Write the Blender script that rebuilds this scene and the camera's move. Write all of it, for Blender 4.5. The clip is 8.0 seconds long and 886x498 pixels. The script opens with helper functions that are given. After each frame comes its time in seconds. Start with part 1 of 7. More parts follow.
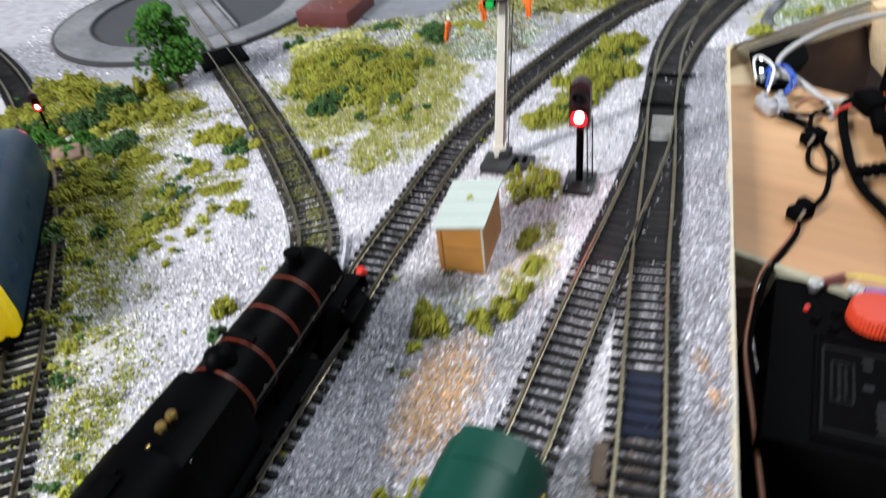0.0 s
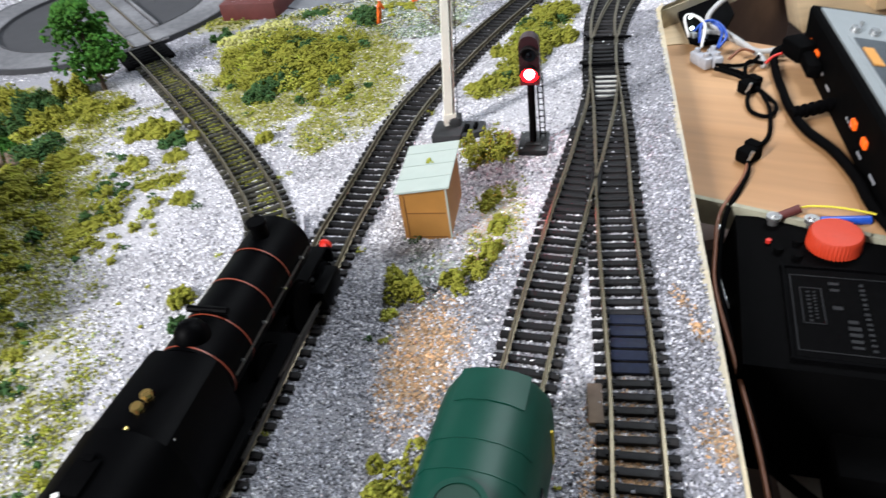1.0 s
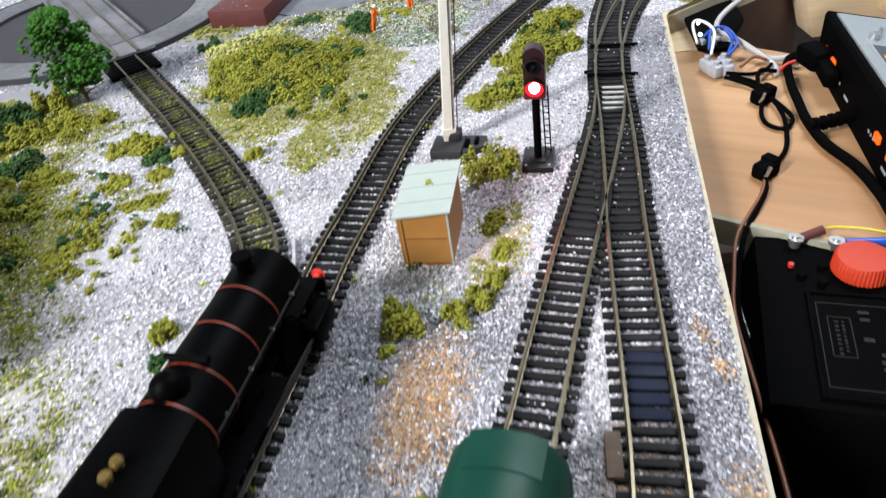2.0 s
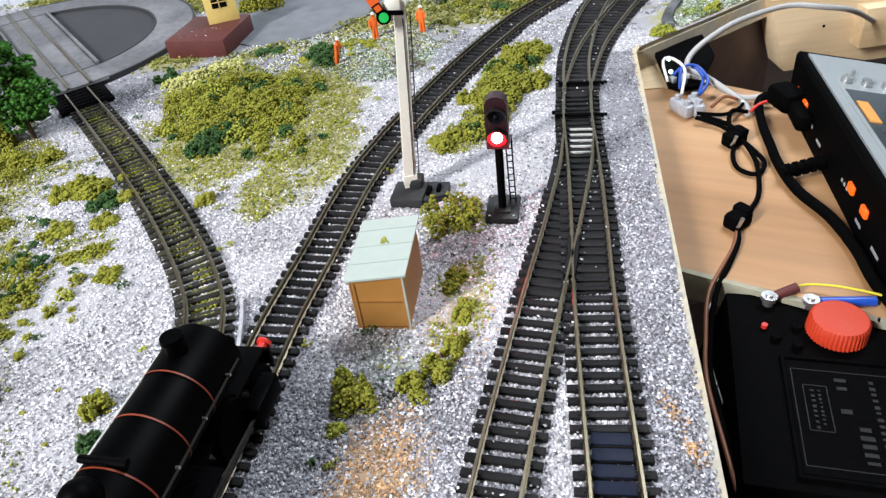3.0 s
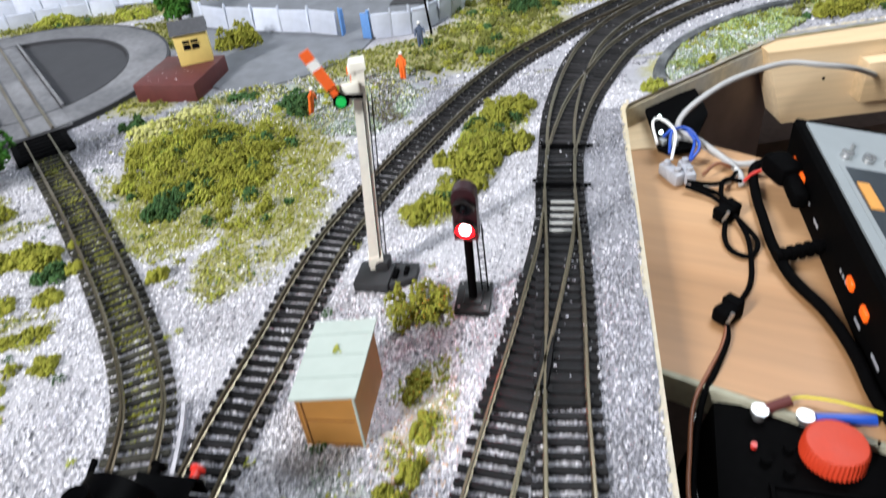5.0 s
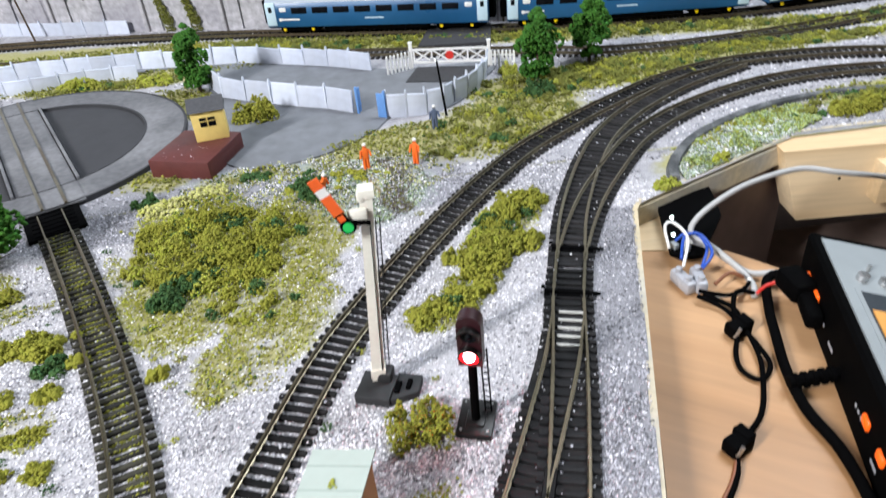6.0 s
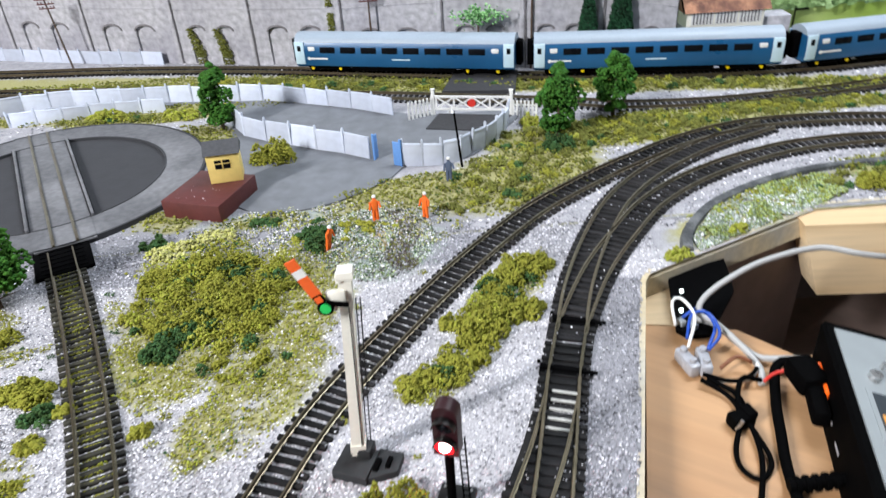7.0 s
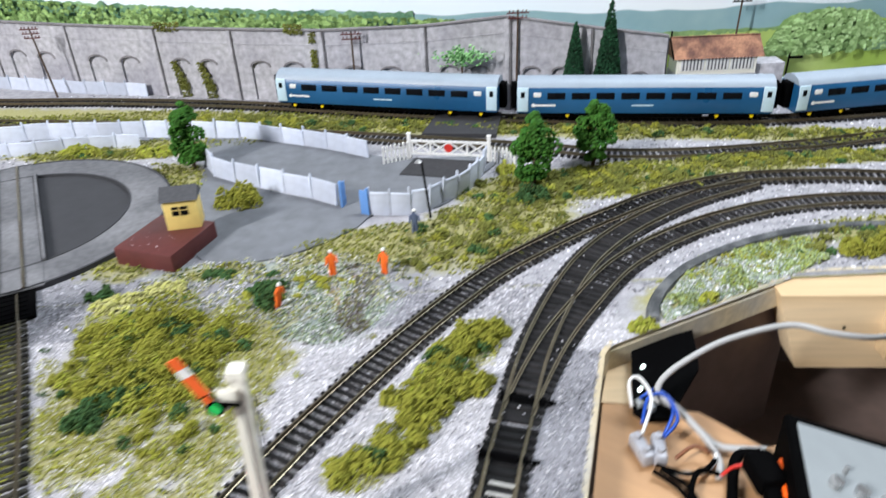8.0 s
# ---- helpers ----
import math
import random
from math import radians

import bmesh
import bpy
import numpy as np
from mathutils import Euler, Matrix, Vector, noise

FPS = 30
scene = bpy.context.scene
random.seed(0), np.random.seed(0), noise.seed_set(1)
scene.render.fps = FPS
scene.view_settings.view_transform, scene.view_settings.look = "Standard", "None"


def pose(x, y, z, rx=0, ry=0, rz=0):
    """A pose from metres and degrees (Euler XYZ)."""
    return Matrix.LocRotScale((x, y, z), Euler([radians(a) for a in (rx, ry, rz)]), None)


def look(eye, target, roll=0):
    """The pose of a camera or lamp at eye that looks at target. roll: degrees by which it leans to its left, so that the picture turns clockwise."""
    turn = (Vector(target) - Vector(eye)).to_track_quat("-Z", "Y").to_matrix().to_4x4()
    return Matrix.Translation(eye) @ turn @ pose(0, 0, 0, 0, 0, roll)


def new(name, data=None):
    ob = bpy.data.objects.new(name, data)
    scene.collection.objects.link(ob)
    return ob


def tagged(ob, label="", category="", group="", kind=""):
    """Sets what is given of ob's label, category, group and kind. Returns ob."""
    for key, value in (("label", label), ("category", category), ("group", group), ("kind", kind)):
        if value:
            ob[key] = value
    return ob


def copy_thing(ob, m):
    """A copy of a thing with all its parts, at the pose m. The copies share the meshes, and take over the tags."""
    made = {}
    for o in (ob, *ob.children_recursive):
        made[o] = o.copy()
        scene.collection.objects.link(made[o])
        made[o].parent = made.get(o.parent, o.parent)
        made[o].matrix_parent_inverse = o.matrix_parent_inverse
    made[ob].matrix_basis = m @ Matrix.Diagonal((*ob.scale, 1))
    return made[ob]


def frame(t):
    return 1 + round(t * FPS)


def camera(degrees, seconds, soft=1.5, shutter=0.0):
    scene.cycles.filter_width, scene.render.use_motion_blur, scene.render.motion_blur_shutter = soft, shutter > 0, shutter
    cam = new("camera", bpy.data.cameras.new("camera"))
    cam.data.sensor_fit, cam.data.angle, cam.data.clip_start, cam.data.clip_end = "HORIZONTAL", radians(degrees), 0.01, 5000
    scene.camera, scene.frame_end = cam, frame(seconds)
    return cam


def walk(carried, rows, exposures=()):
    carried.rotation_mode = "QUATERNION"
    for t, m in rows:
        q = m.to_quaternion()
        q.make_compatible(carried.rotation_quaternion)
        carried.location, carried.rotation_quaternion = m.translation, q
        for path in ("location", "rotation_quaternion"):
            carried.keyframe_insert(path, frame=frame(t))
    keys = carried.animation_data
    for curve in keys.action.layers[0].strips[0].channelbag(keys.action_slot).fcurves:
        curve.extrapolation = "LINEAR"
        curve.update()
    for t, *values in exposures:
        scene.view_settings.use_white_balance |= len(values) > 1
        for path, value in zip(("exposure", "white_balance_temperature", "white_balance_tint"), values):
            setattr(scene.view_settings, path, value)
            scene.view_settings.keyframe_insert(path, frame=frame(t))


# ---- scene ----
cam = camera(64.06, 8.0, soft=1.4, shutter=0.9)
PATH = [
    (0, (-0.00202, -0.00740, 0.22541), (-0.07486, 0.77992, -0.38682), -7.58),
    (0.1, (-0.00856, -0.00812, 0.21651), (-0.07048, 0.77903, -0.39697), -7.87),
    (0.2, (-0.01475, -0.00879, 0.20810), (-0.06635, 0.77820, -0.40655), -8.14),
    (0.3, (-0.01729, -0.00907, 0.20464), (-0.06465, 0.77785, -0.41050), -8.25),
    (0.5, (-0.02020, -0.00939, 0.20068), (-0.06270, 0.77746, -0.41501), -8.38),
    (1, (-0.01930, -0.01217, 0.20618), (-0.00010, 0.77632, -0.40856), -8.74),
    (1.2, (-0.02117, -0.00800, 0.19954), (0.00808, 0.77988, -0.41559), -7.34),
    (2.3, (-0.01524, 0.02647, 0.20698), (0.01104, 0.81466, -0.40789), -9.52),
    (2.5, (-0.01156, 0.03593, 0.21032), (0.03188, 0.83541, -0.38880), -8.68),
    (3, (-0.00545, 0.03894, 0.20681), (0.05136, 0.83244, -0.39910), -7.69),
    (3.5, (-0.00511, 0.03730, 0.20878), (0.03521, 0.82606, -0.40461), -7.61),
    (4, (0.00155, 0.05288, 0.20952), (0.05024, 0.82265, -0.42694), -7.27),
    (4.5, (0.00999, 0.06849, 0.21611), (0.06402, 0.85232, -0.40251), -6.69),
    (5, (0.01825, 0.08219, 0.22134), (0.07733, 0.87904, -0.37995), -6.86),
    (5.2, (0.01990, 0.08808, 0.22742), (0.08137, 0.89267, -0.36323), -6.62),
    (6.3, (0.03170, 0.10920, 0.25199), (0.07869, 0.94797, -0.29046), -4.86),
    (6.5, (0.03687, 0.11082, 0.25443), (0.07899, 0.95503, -0.27992), -4.87),
    (7, (0.04936, 0.12465, 0.26206), (0.05645, 0.97661, -0.26149), -3.84),
    (7.5, (0.06091, 0.13499, 0.26540), (0.06097, 0.99572, -0.24366), -3.24),
    (8, (0.08956, 0.15765, 0.27228), (0.08096, 1.02445, -0.22629), -2.85),
]
walk(cam, [(t, look(eye, target, roll)) for t, eye, target, roll in PATH])

# ---- room light ----
world = bpy.data.worlds.new("world")
world.use_nodes = True
world.node_tree.nodes["Background"].inputs[0].default_value = (0.9, 0.95, 1.0, 1)
world.node_tree.nodes["Background"].inputs[1].default_value = 0.01
scene.world = world


def area_lamp(name, eye, target, sx, sy, watts, colour):
    data = bpy.data.lights.new(name, "AREA")
    data.shape, data.size, data.size_y, data.energy, data.color = "RECTANGLE", sx, sy, watts, colour
    ob = new(name, data)
    ob.matrix_world = look(eye, target)
    return ob


area_lamp("ceiling_tube_lamp", (-1.45, -0.62, 1.45), (0.0, 0.65, 0), 0.12, 1.1, 126, (0.97, 0.97, 0.985))
# Added fill with no known fitting: brightens the far and right-hand part.
area_lamp("ceiling_tube_lamp_far", (0.6, 0.85, 1.5), (0.2, 0.85, 0), 0.6, 1.2, 37, (0.9, 0.97, 1.05))

# ---- materials ----
CM = 0.01


def material(name, colour, rough=0.7, metal=0.0, vary=0.25, scale=120.0, bump=0.0, bump_scale=400.0, tint=None, per="", emit=0.0, spec=0.5, grain=None):
    """A surface with grain at two scales; per: 'object' or 'island' for a difference from piece to piece."""
    m = bpy.data.materials.new(name)
    m.use_nodes = True
    t = m.node_tree
    n, l = t.nodes, t.links
    b = n["Principled BSDF"]
    b.inputs["Roughness"].default_value = rough
    b.inputs["Metallic"].default_value = metal
    b.inputs["Specular IOR Level"].default_value = spec
    co = n.new("ShaderNodeTexCoord")
    fine, wide = n.new("ShaderNodeTexNoise"), n.new("ShaderNodeTexNoise")
    fine.inputs["Scale"].default_value, wide.inputs["Scale"].default_value = scale * 4, scale * 0.35
    fine.inputs["Detail"].default_value, wide.inputs["Detail"].default_value = 4, 3
    src_co = co.outputs["Object"]
    if grain is not None:
        turn = n.new("ShaderNodeMapping")
        turn.inputs["Rotation"].default_value = (0, 0, radians(grain))
        pull = n.new("ShaderNodeMapping")
        pull.inputs["Scale"].default_value = (0.07, 1, 1)
        l.new(src_co, turn.inputs[0])
        l.new(turn.outputs[0], pull.inputs[0])
        src_co = pull.outputs[0]
    for tex in (fine, wide):
        l.new(src_co, tex.inputs["Vector"])
    add = n.new("ShaderNodeMath")
    add.operation = "ADD"
    l.new(fine.outputs[0], add.inputs[0])
    l.new(wide.outputs[0], add.inputs[1])
    ramp = n.new("ShaderNodeMapRange")
    ramp.inputs[1].default_value, ramp.inputs[2].default_value = 0.6, 1.4
    ramp.inputs[3].default_value, ramp.inputs[4].default_value = 1 - vary, 1 + vary
    l.new(add.outputs[0], ramp.inputs[0])
    last = ramp.outputs[0]
    if per:
        if per == "island":
            src = n.new("ShaderNodeNewGeometry").outputs["Random Per Island"]
        else:
            src = n.new("ShaderNodeObjectInfo").outputs["Random"]
        r2 = n.new("ShaderNodeMapRange")
        r2.inputs[3].default_value, r2.inputs[4].default_value = 1 - vary * 1.3, 1 + vary * 1.3
        l.new(src, r2.inputs[0])
        mul = n.new("ShaderNodeMath")
        mul.operation = "MULTIPLY"
        l.new(last, mul.inputs[0])
        l.new(r2.outputs[0], mul.inputs[1])
        last = mul.outputs[0]
    base = n.new("ShaderNodeMix")
    base.data_type = "RGBA"
    base.inputs[6].default_value = (*colour, 1)
    base.inputs[7].default_value = (*(tint or colour), 1)
    if tint:
        fac = n.new("ShaderNodeMapRange")
        fac.inputs[1].default_value, fac.inputs[2].default_value = 0.42, 0.62
        l.new(wide.outputs[0] if per != "island" else src, fac.inputs[0])
        if per == "island":
            fac.inputs[1].default_value, fac.inputs[2].default_value = 0.3, 1.0
        l.new(fac.outputs[0], base.inputs[0])
    else:
        base.inputs[0].default_value = 0
    sc = n.new("ShaderNodeVectorMath")
    sc.operation = "SCALE"
    l.new(base.outputs[2], sc.inputs[0])
    l.new(last, sc.inputs[3])
    l.new(sc.outputs[0], b.inputs["Base Color"])
    rr = n.new("ShaderNodeMapRange")
    rr.inputs[1].default_value, rr.inputs[2].default_value = 0.3, 0.7
    rr.inputs[3].default_value, rr.inputs[4].default_value = max(0.03, rough - 0.1), min(1, rough + 0.1)
    l.new(wide.outputs[0], rr.inputs[0])
    l.new(rr.outputs[0], b.inputs["Roughness"])
    if bump:
        bn = n.new("ShaderNodeTexNoise")
        bn.inputs["Scale"].default_value, bn.inputs["Detail"].default_value = bump_scale, 5
        l.new(co.outputs["Object"], bn.inputs["Vector"])
        bu = n.new("ShaderNodeBump")
        bu.inputs["Strength"].default_value, bu.inputs["Distance"].default_value = bump, 0.001
        l.new(bn.outputs[0], bu.inputs["Height"])
        l.new(bu.outputs[0], b.inputs["Normal"])
    if emit:
        b.inputs["Emission Color"].default_value = (*colour, 1)
        b.inputs["Emission Strength"].default_value = emit
    return m


BALLAST = material("white_ballast", (0.73, 0.72, 0.76), 0.8, vary=0.34, per="island", scale=60, spec=0.15)
BALLAST_GREY = material("grey_ballast", (0.34, 0.34, 0.38), 0.8, vary=0.55, per="island", scale=60, spec=0.15)
BALLAST_TAN = material("tan_ballast", (0.5, 0.31, 0.17), 0.85, vary=0.45, per="island", scale=60)
BALLAST_SAGE = material("grey_green_ballast", (0.3, 0.36, 0.31), 0.85, vary=0.45, per="island", scale=60, spec=0.15)
TURF = material("olive_scatter", (0.31, 0.305, 0.05), 0.95, vary=0.24, per="island", scale=60, tint=(0.19, 0.205, 0.032), spec=0.1)
TURF_BRIGHT = material("lime_scatter", (0.42, 0.42, 0.09), 0.95, vary=0.25, per="island", scale=60, tint=(0.25, 0.3, 0.03), spec=0.1)
TURF_PALE = material("pale_yellow_scatter", (0.62, 0.6, 0.28), 0.95, vary=0.3, per="island", scale=60, tint=(0.4, 0.42, 0.1), spec=0.1)
TURF_DARK = material("dark_green_scatter", (0.065, 0.125, 0.04), 0.95, vary=0.35, per="island", scale=60, tint=(0.035, 0.085, 0.035), spec=0.1)
TURF_MOSS = material("mossy_brown_scatter", (0.19, 0.195, 0.05), 0.95, vary=0.28, per="island", scale=60, tint=(0.115, 0.13, 0.03), spec=0.1)
EARTH = material("trodden_earth", (0.11, 0.09, 0.085), 0.95, vary=0.4, per="island", scale=60, spec=0.1)
TURF_MINT = material("pale_green_static_grass", (0.27, 0.36, 0.12), 0.95, vary=0.3, per="island", scale=60, tint=(0.38, 0.45, 0.22), spec=0.1)
LEAF = material("tree_foliage", (0.06, 0.18, 0.022), 0.9, vary=0.45, per="island", scale=60, tint=(0.028, 0.1, 0.018), spec=0.2)
LEAF_DEEP = material("conifer_foliage", (0.012, 0.05, 0.022), 0.9, vary=0.5, per="island", scale=60, spec=0.2)
BARK = material("bark", (0.07, 0.045, 0.03), 0.9, vary=0.4)
SLEEPER = material("black_plastic_sleeper", (0.007, 0.0068, 0.0078), 0.6, vary=0.5, per="object", bump=0.3, tint=(0.014, 0.012, 0.012), scale=200, spec=0.22)
SLEEPER_DUSTY = material("dusty_black_sleeper", (0.015, 0.0145, 0.016), 0.75, vary=0.5, per="object", bump=0.3, tint=(0.028, 0.026, 0.026), scale=120, spec=0.2)
SLEEPER_GREEN = material("mossy_sleeper", (0.03, 0.028, 0.018), 0.8, vary=0.6, per="object", bump=0.3, tint=(0.015, 0.014, 0.012), scale=100)
RAIL = material("tarnished_rail", (0.19, 0.165, 0.11), 0.36, 0.75, vary=0.3, scale=40, tint=(0.14, 0.11, 0.075))
ASPHALT = material("grey_road_card", (0.16, 0.17, 0.19), 0.9, vary=0.25, bump=0.3, scale=20, bump_scale=1500)
ASPHALT_DARK = material("dark_asphalt", (0.03, 0.03, 0.034), 0.85, vary=0.3, bump=0.4, scale=60)
DECK = material("dusty_grey_deck", (0.13, 0.132, 0.145), 0.9, vary=0.35, bump=0.3, scale=45, bump_scale=1500, tint=(0.17, 0.172, 0.185))
PIT = material("dark_grey_pit", (0.036, 0.037, 0.043), 0.85, vary=0.15, scale=20, bump=0.2)
CONCRETE = material("pale_concrete", (0.56, 0.61, 0.73), 0.75, vary=0.14, per="object", bump=0.2, scale=30, tint=(0.58, 0.6, 0.66))
STONE = material("grey_stone", (0.5, 0.495, 0.53), 0.9, vary=0.5, bump=0.6, scale=34, tint=(0.3, 0.295, 0.33), bump_scale=350)
STONE_DARK = material("weathered_stone", (0.2, 0.19, 0.2), 0.9, vary=0.3, bump=0.5, scale=50)
BLACK = material("black_plastic", (0.0018, 0.0018, 0.002), 0.75, vary=0.4, scale=80, spec=0.02)
BLACK_MATT = material("matt_black", (0.0015, 0.0015, 0.0018), 0.7, vary=0.5, scale=80, spec=0.02)
WHITE = material("white_plastic", (0.8, 0.8, 0.79), 0.45, vary=0.06)
CREAM = material("cream_plastic", (0.9, 0.885, 0.79), 0.45, vary=0.07)
MAROON = material("maroon_plinth", (0.095, 0.02, 0.018), 0.6, vary=0.2, bump=0.2, scale=50)
YELLOW = material("yellow_paint", (0.8, 0.61, 0.2), 0.6, vary=0.08, scale=60)
YELLOW_BRIGHT = material("warning_yellow", (0.85, 0.6, 0.0), 0.4, vary=0.08)
SLATE = material("dark_slate_roof", (0.06, 0.062, 0.07), 0.8, vary=0.3, bump=0.4, scale=90)
ORANGE = material("orange_paint", (0.85, 0.13, 0.02), 0.4, vary=0.08)
RED = material("red_paint", (0.6, 0.03, 0.02), 0.4, vary=0.1)
BLUE_PLATE = material("blue_plastic", (0.008, 0.012, 0.03), 0.6, vary=0.4, spec=0.2)
BLUE_DOOR = material("blue_paint", (0.12, 0.28, 0.62), 0.6, vary=0.1)
WOOD = material("pale_timber", (0.64, 0.46, 0.26), 0.65, vary=0.16, scale=60, tint=(0.72, 0.56, 0.36), bump=0.15, grain=0)
PLY = material("board_edge_timber", (0.62, 0.52, 0.34), 0.7, vary=0.25, scale=50, tint=(0.46, 0.43, 0.36))
PACKING = material("grubby_white_card", (0.5, 0.5, 0.48), 0.7, vary=0.25, scale=120)
GLASS_DARK = material("dark_window", (0.005, 0.006, 0.008), 0.3, vary=0.2, spec=0.06)

# ---- mesh helpers (all sizes in centimetres) ----


def part(name, bm, mat, parent=None, label="", smooth=False):
    me = bpy.data.meshes.new(name)
    for v in bm.verts:
        v.co *= CM
    bmesh.ops.recalc_face_normals(bm, faces=bm.faces)
    bm.to_mesh(me)
    bm.free()
    for p in me.polygons:
        p.use_smooth = True
    if not smooth:
        me.set_sharp_from_angle(angle=radians(34))
    me.materials.append(mat)
    ob = new(name, me)
    if parent:
        ob.parent = parent
    if label:
        ob["label"] = label
    return ob


def raw(name, verts, faces, mat, parent=None, label=""):
    me = bpy.data.meshes.new(name)
    me.from_pydata((np.asarray(verts) * CM).tolist(), [], faces if isinstance(faces, list) else faces.tolist())
    me.materials.append(mat)
    ob = new(name, me)
    if parent:
        ob.parent = parent
    if label:
        ob["label"] = label
    return ob


def thing(name, x, y, z, turn, label, category, group=""):
    ob = new(name)
    ob.empty_display_size = 0.01
    ob.matrix_world = pose(x * CM, y * CM, z * CM, 0, 0, turn)
    return tagged(ob, label, category, group)


def again(ob, parent, x, y, z, turn=0, tilt=0):
    """One more object on the mesh of ob, under parent."""
    o = new(ob.name.split(".")[0], ob.data)
    o.parent = parent
    o.matrix_local = pose(x * CM, y * CM, z * CM, tilt, 0, turn)
    return o


def box(bm, cx, cy, cz, sx, sy, sz, turn=0, bevel=0.0, tilt=0, roll=0):
    r = bmesh.ops.create_cube(bm, size=1)
    m = Matrix.Translation((cx, cy, cz)) @ Euler((radians(tilt), radians(roll), radians(turn))).to_matrix().to_4x4() @ Matrix.Diagonal((sx, sy, sz, 1))
    bmesh.ops.transform(bm, matrix=m, verts=r["verts"])
    if bevel:
        edges = {e for v in r["verts"] for e in v.link_edges}
        bmesh.ops.bevel(bm, geom=list(edges), offset=bevel, segments=2, affect="EDGES", profile=0.5)
    return bm


def rod(bm, a, b, r0, r1=None, seg=12):
    a, b = Vector(a), Vector(b)
    d = b - a
    m = Matrix.Translation((a + b) / 2) @ d.to_track_quat("Z", "Y").to_matrix().to_4x4()
    bmesh.ops.create_cone(bm, cap_ends=True, segments=seg, radius1=r0, radius2=r0 if r1 is None else r1, depth=d.length, matrix=m)
    return bm


def ball(bm, c, r, sz=1.0, seg=12):
    bmesh.ops.create_uvsphere(bm, u_segments=seg, v_segments=max(6, seg // 2), radius=r, matrix=Matrix.Translation(c) @ Matrix.Diagonal((1, 1, sz, 1)))
    return bm


def smooth_path(points, step=0.5):
    """A gliding line through the points, in even steps."""
    p = [Vector((*q, 0)) if len(q) == 2 else Vector(q) for q in points]
    p = [2 * p[0] - p[1]] + p + [2 * p[-1] - p[-2]]
    fine = []
    for i in range(1, len(p) - 2):
        for k in range(16):
            t = k / 16
            a, b, c, d = p[i - 1], p[i], p[i + 1], p[i + 2]
            fine.append(0.5 * ((2 * b) + (c - a) * t + (2 * a - 5 * b + 4 * c - d) * t * t + (3 * b - a - 3 * c + d) * t ** 3))
    fine.append(p[-2])
    out, left = [fine[0]], step
    for a, b in zip(fine, fine[1:]):
        d = (b - a).length
        while d >= left > 0 and d > 0:
            a = a + (b - a) * (left / d)
            out.append(a)
            d = (b - a).length
            left = step
        left -= d
    return out


def normals2(path):
    out = []
    for i in range(len(path)):
        d = path[min(i + 1, len(path) - 1)] - path[max(i - 1, 0)]
        out.append(Vector((d.y, -d.x, 0)).normalized())
    return out


def sweep(bm, path, profile, side=0.0):
    """Runs a closed profile of (across, up) along a level path, shifted to its right by side."""
    rings = []
    for p, n in zip(path, normals2(path)):
        rings.append([bm.verts.new(p + n * (u + side) + Vector((0, 0, w))) for u, w in profile])
    for a, b in zip(rings, rings[1:]):
        for i in range(len(profile)):
            j = (i + 1) % len(profile)
            bm.faces.new((a[i], a[j], b[j], b[i]))
    bm.faces.new(rings[0])
    bm.faces.new(list(reversed(rings[-1])))
    return bm


def tube(bm, points, r, seg=8, step=0.3):
    path = smooth_path([p if len(p) == 3 else (*p, 0) for p in points], step)
    rings, up = [], Vector((0, 0, 1))
    for i, p in enumerate(path):
        d = (path[min(i + 1, len(path) - 1)] - path[max(i - 1, 0)]).normalized()
        s = d.cross(up)
        s = s.normalized() if s.length > 1e-3 else Vector((1, 0, 0))
        w = s.cross(d)
        rings.append([bm.verts.new(p + (s * math.cos(a) + w * math.sin(a)) * r) for a in (2 * math.pi * k / seg for k in range(seg))])
    for a, b in zip(rings, rings[1:]):
        for i in range(seg):
            j = (i + 1) % seg
            bm.faces.new((a[i], a[j], b[j], b[i]))
    bm.faces.new(rings[0])
    bm.faces.new(list(reversed(rings[-1])))
    return bm


def slab(bm, outline, z0, z1):
    """A flat plate with the given outline."""
    lo, hi = [bm.verts.new((x, y, z0)) for x, y in outline], [bm.verts.new((x, y, z1)) for x, y in outline]
    bm.faces.new(list(reversed(lo)))
    bm.faces.new(hi)
    for i in range(len(outline)):
        j = (i + 1) % len(outline)
        bm.faces.new((lo[i], lo[j], hi[j], hi[i]))
    return bm


def loft(bm, sections):
    """Joins closed rings of points, all with the same count, end to end."""
    rings = [[bm.verts.new(p) for p in s] for s in sections]
    for a, b in zip(rings, rings[1:]):
        for i in range(len(a)):
            j = (i + 1) % len(a)
            bm.faces.new((a[i], a[j], b[j], b[i]))
    bm.faces.new(rings[0])
    bm.faces.new(list(reversed(rings[-1])))
    return bm


# ---- lines of the plan ----
LINE_C = smooth_path([(-16, -1), (-11.4, 12.2), (-8.03, 22.1), (-7.05, 25.2), (-6.14, 28), (-4.58, 32), (-3.1, 36), (-2.28, 38), (-1.32, 40), (-0.18, 42), (1.0, 44), (3.6, 48), (6.4, 52), (9.5, 56), (13.1, 60), (18.7, 64.6), (22.9, 67.5), (27.1, 70.1), (32.9, 72.4), (38.3, 73), (46, 72.2), (54, 69.5), (62, 65)])
LINE_L = smooth_path([(-9.8, 23.5), (-9.75, 28.8), (-10.4, 31.8), (-11.3, 34.3), (-12.6, 37.5), (-14.9, 42.5), (-17.9, 48.6), (-20.8, 54.2), (-22.9, 58.2)])
LINE_R = smooth_path([(-0.4, -2), (2.2, 7.5), (3.2, 10.6), (4.2, 14), (4.7, 15.9), (5.5, 19.15), (6.3, 22.4), (7.3, 26.3), (8.35, 30), (9.6, 34.6), (10.45, 38), (11.2, 41), (12.25, 44.5)])
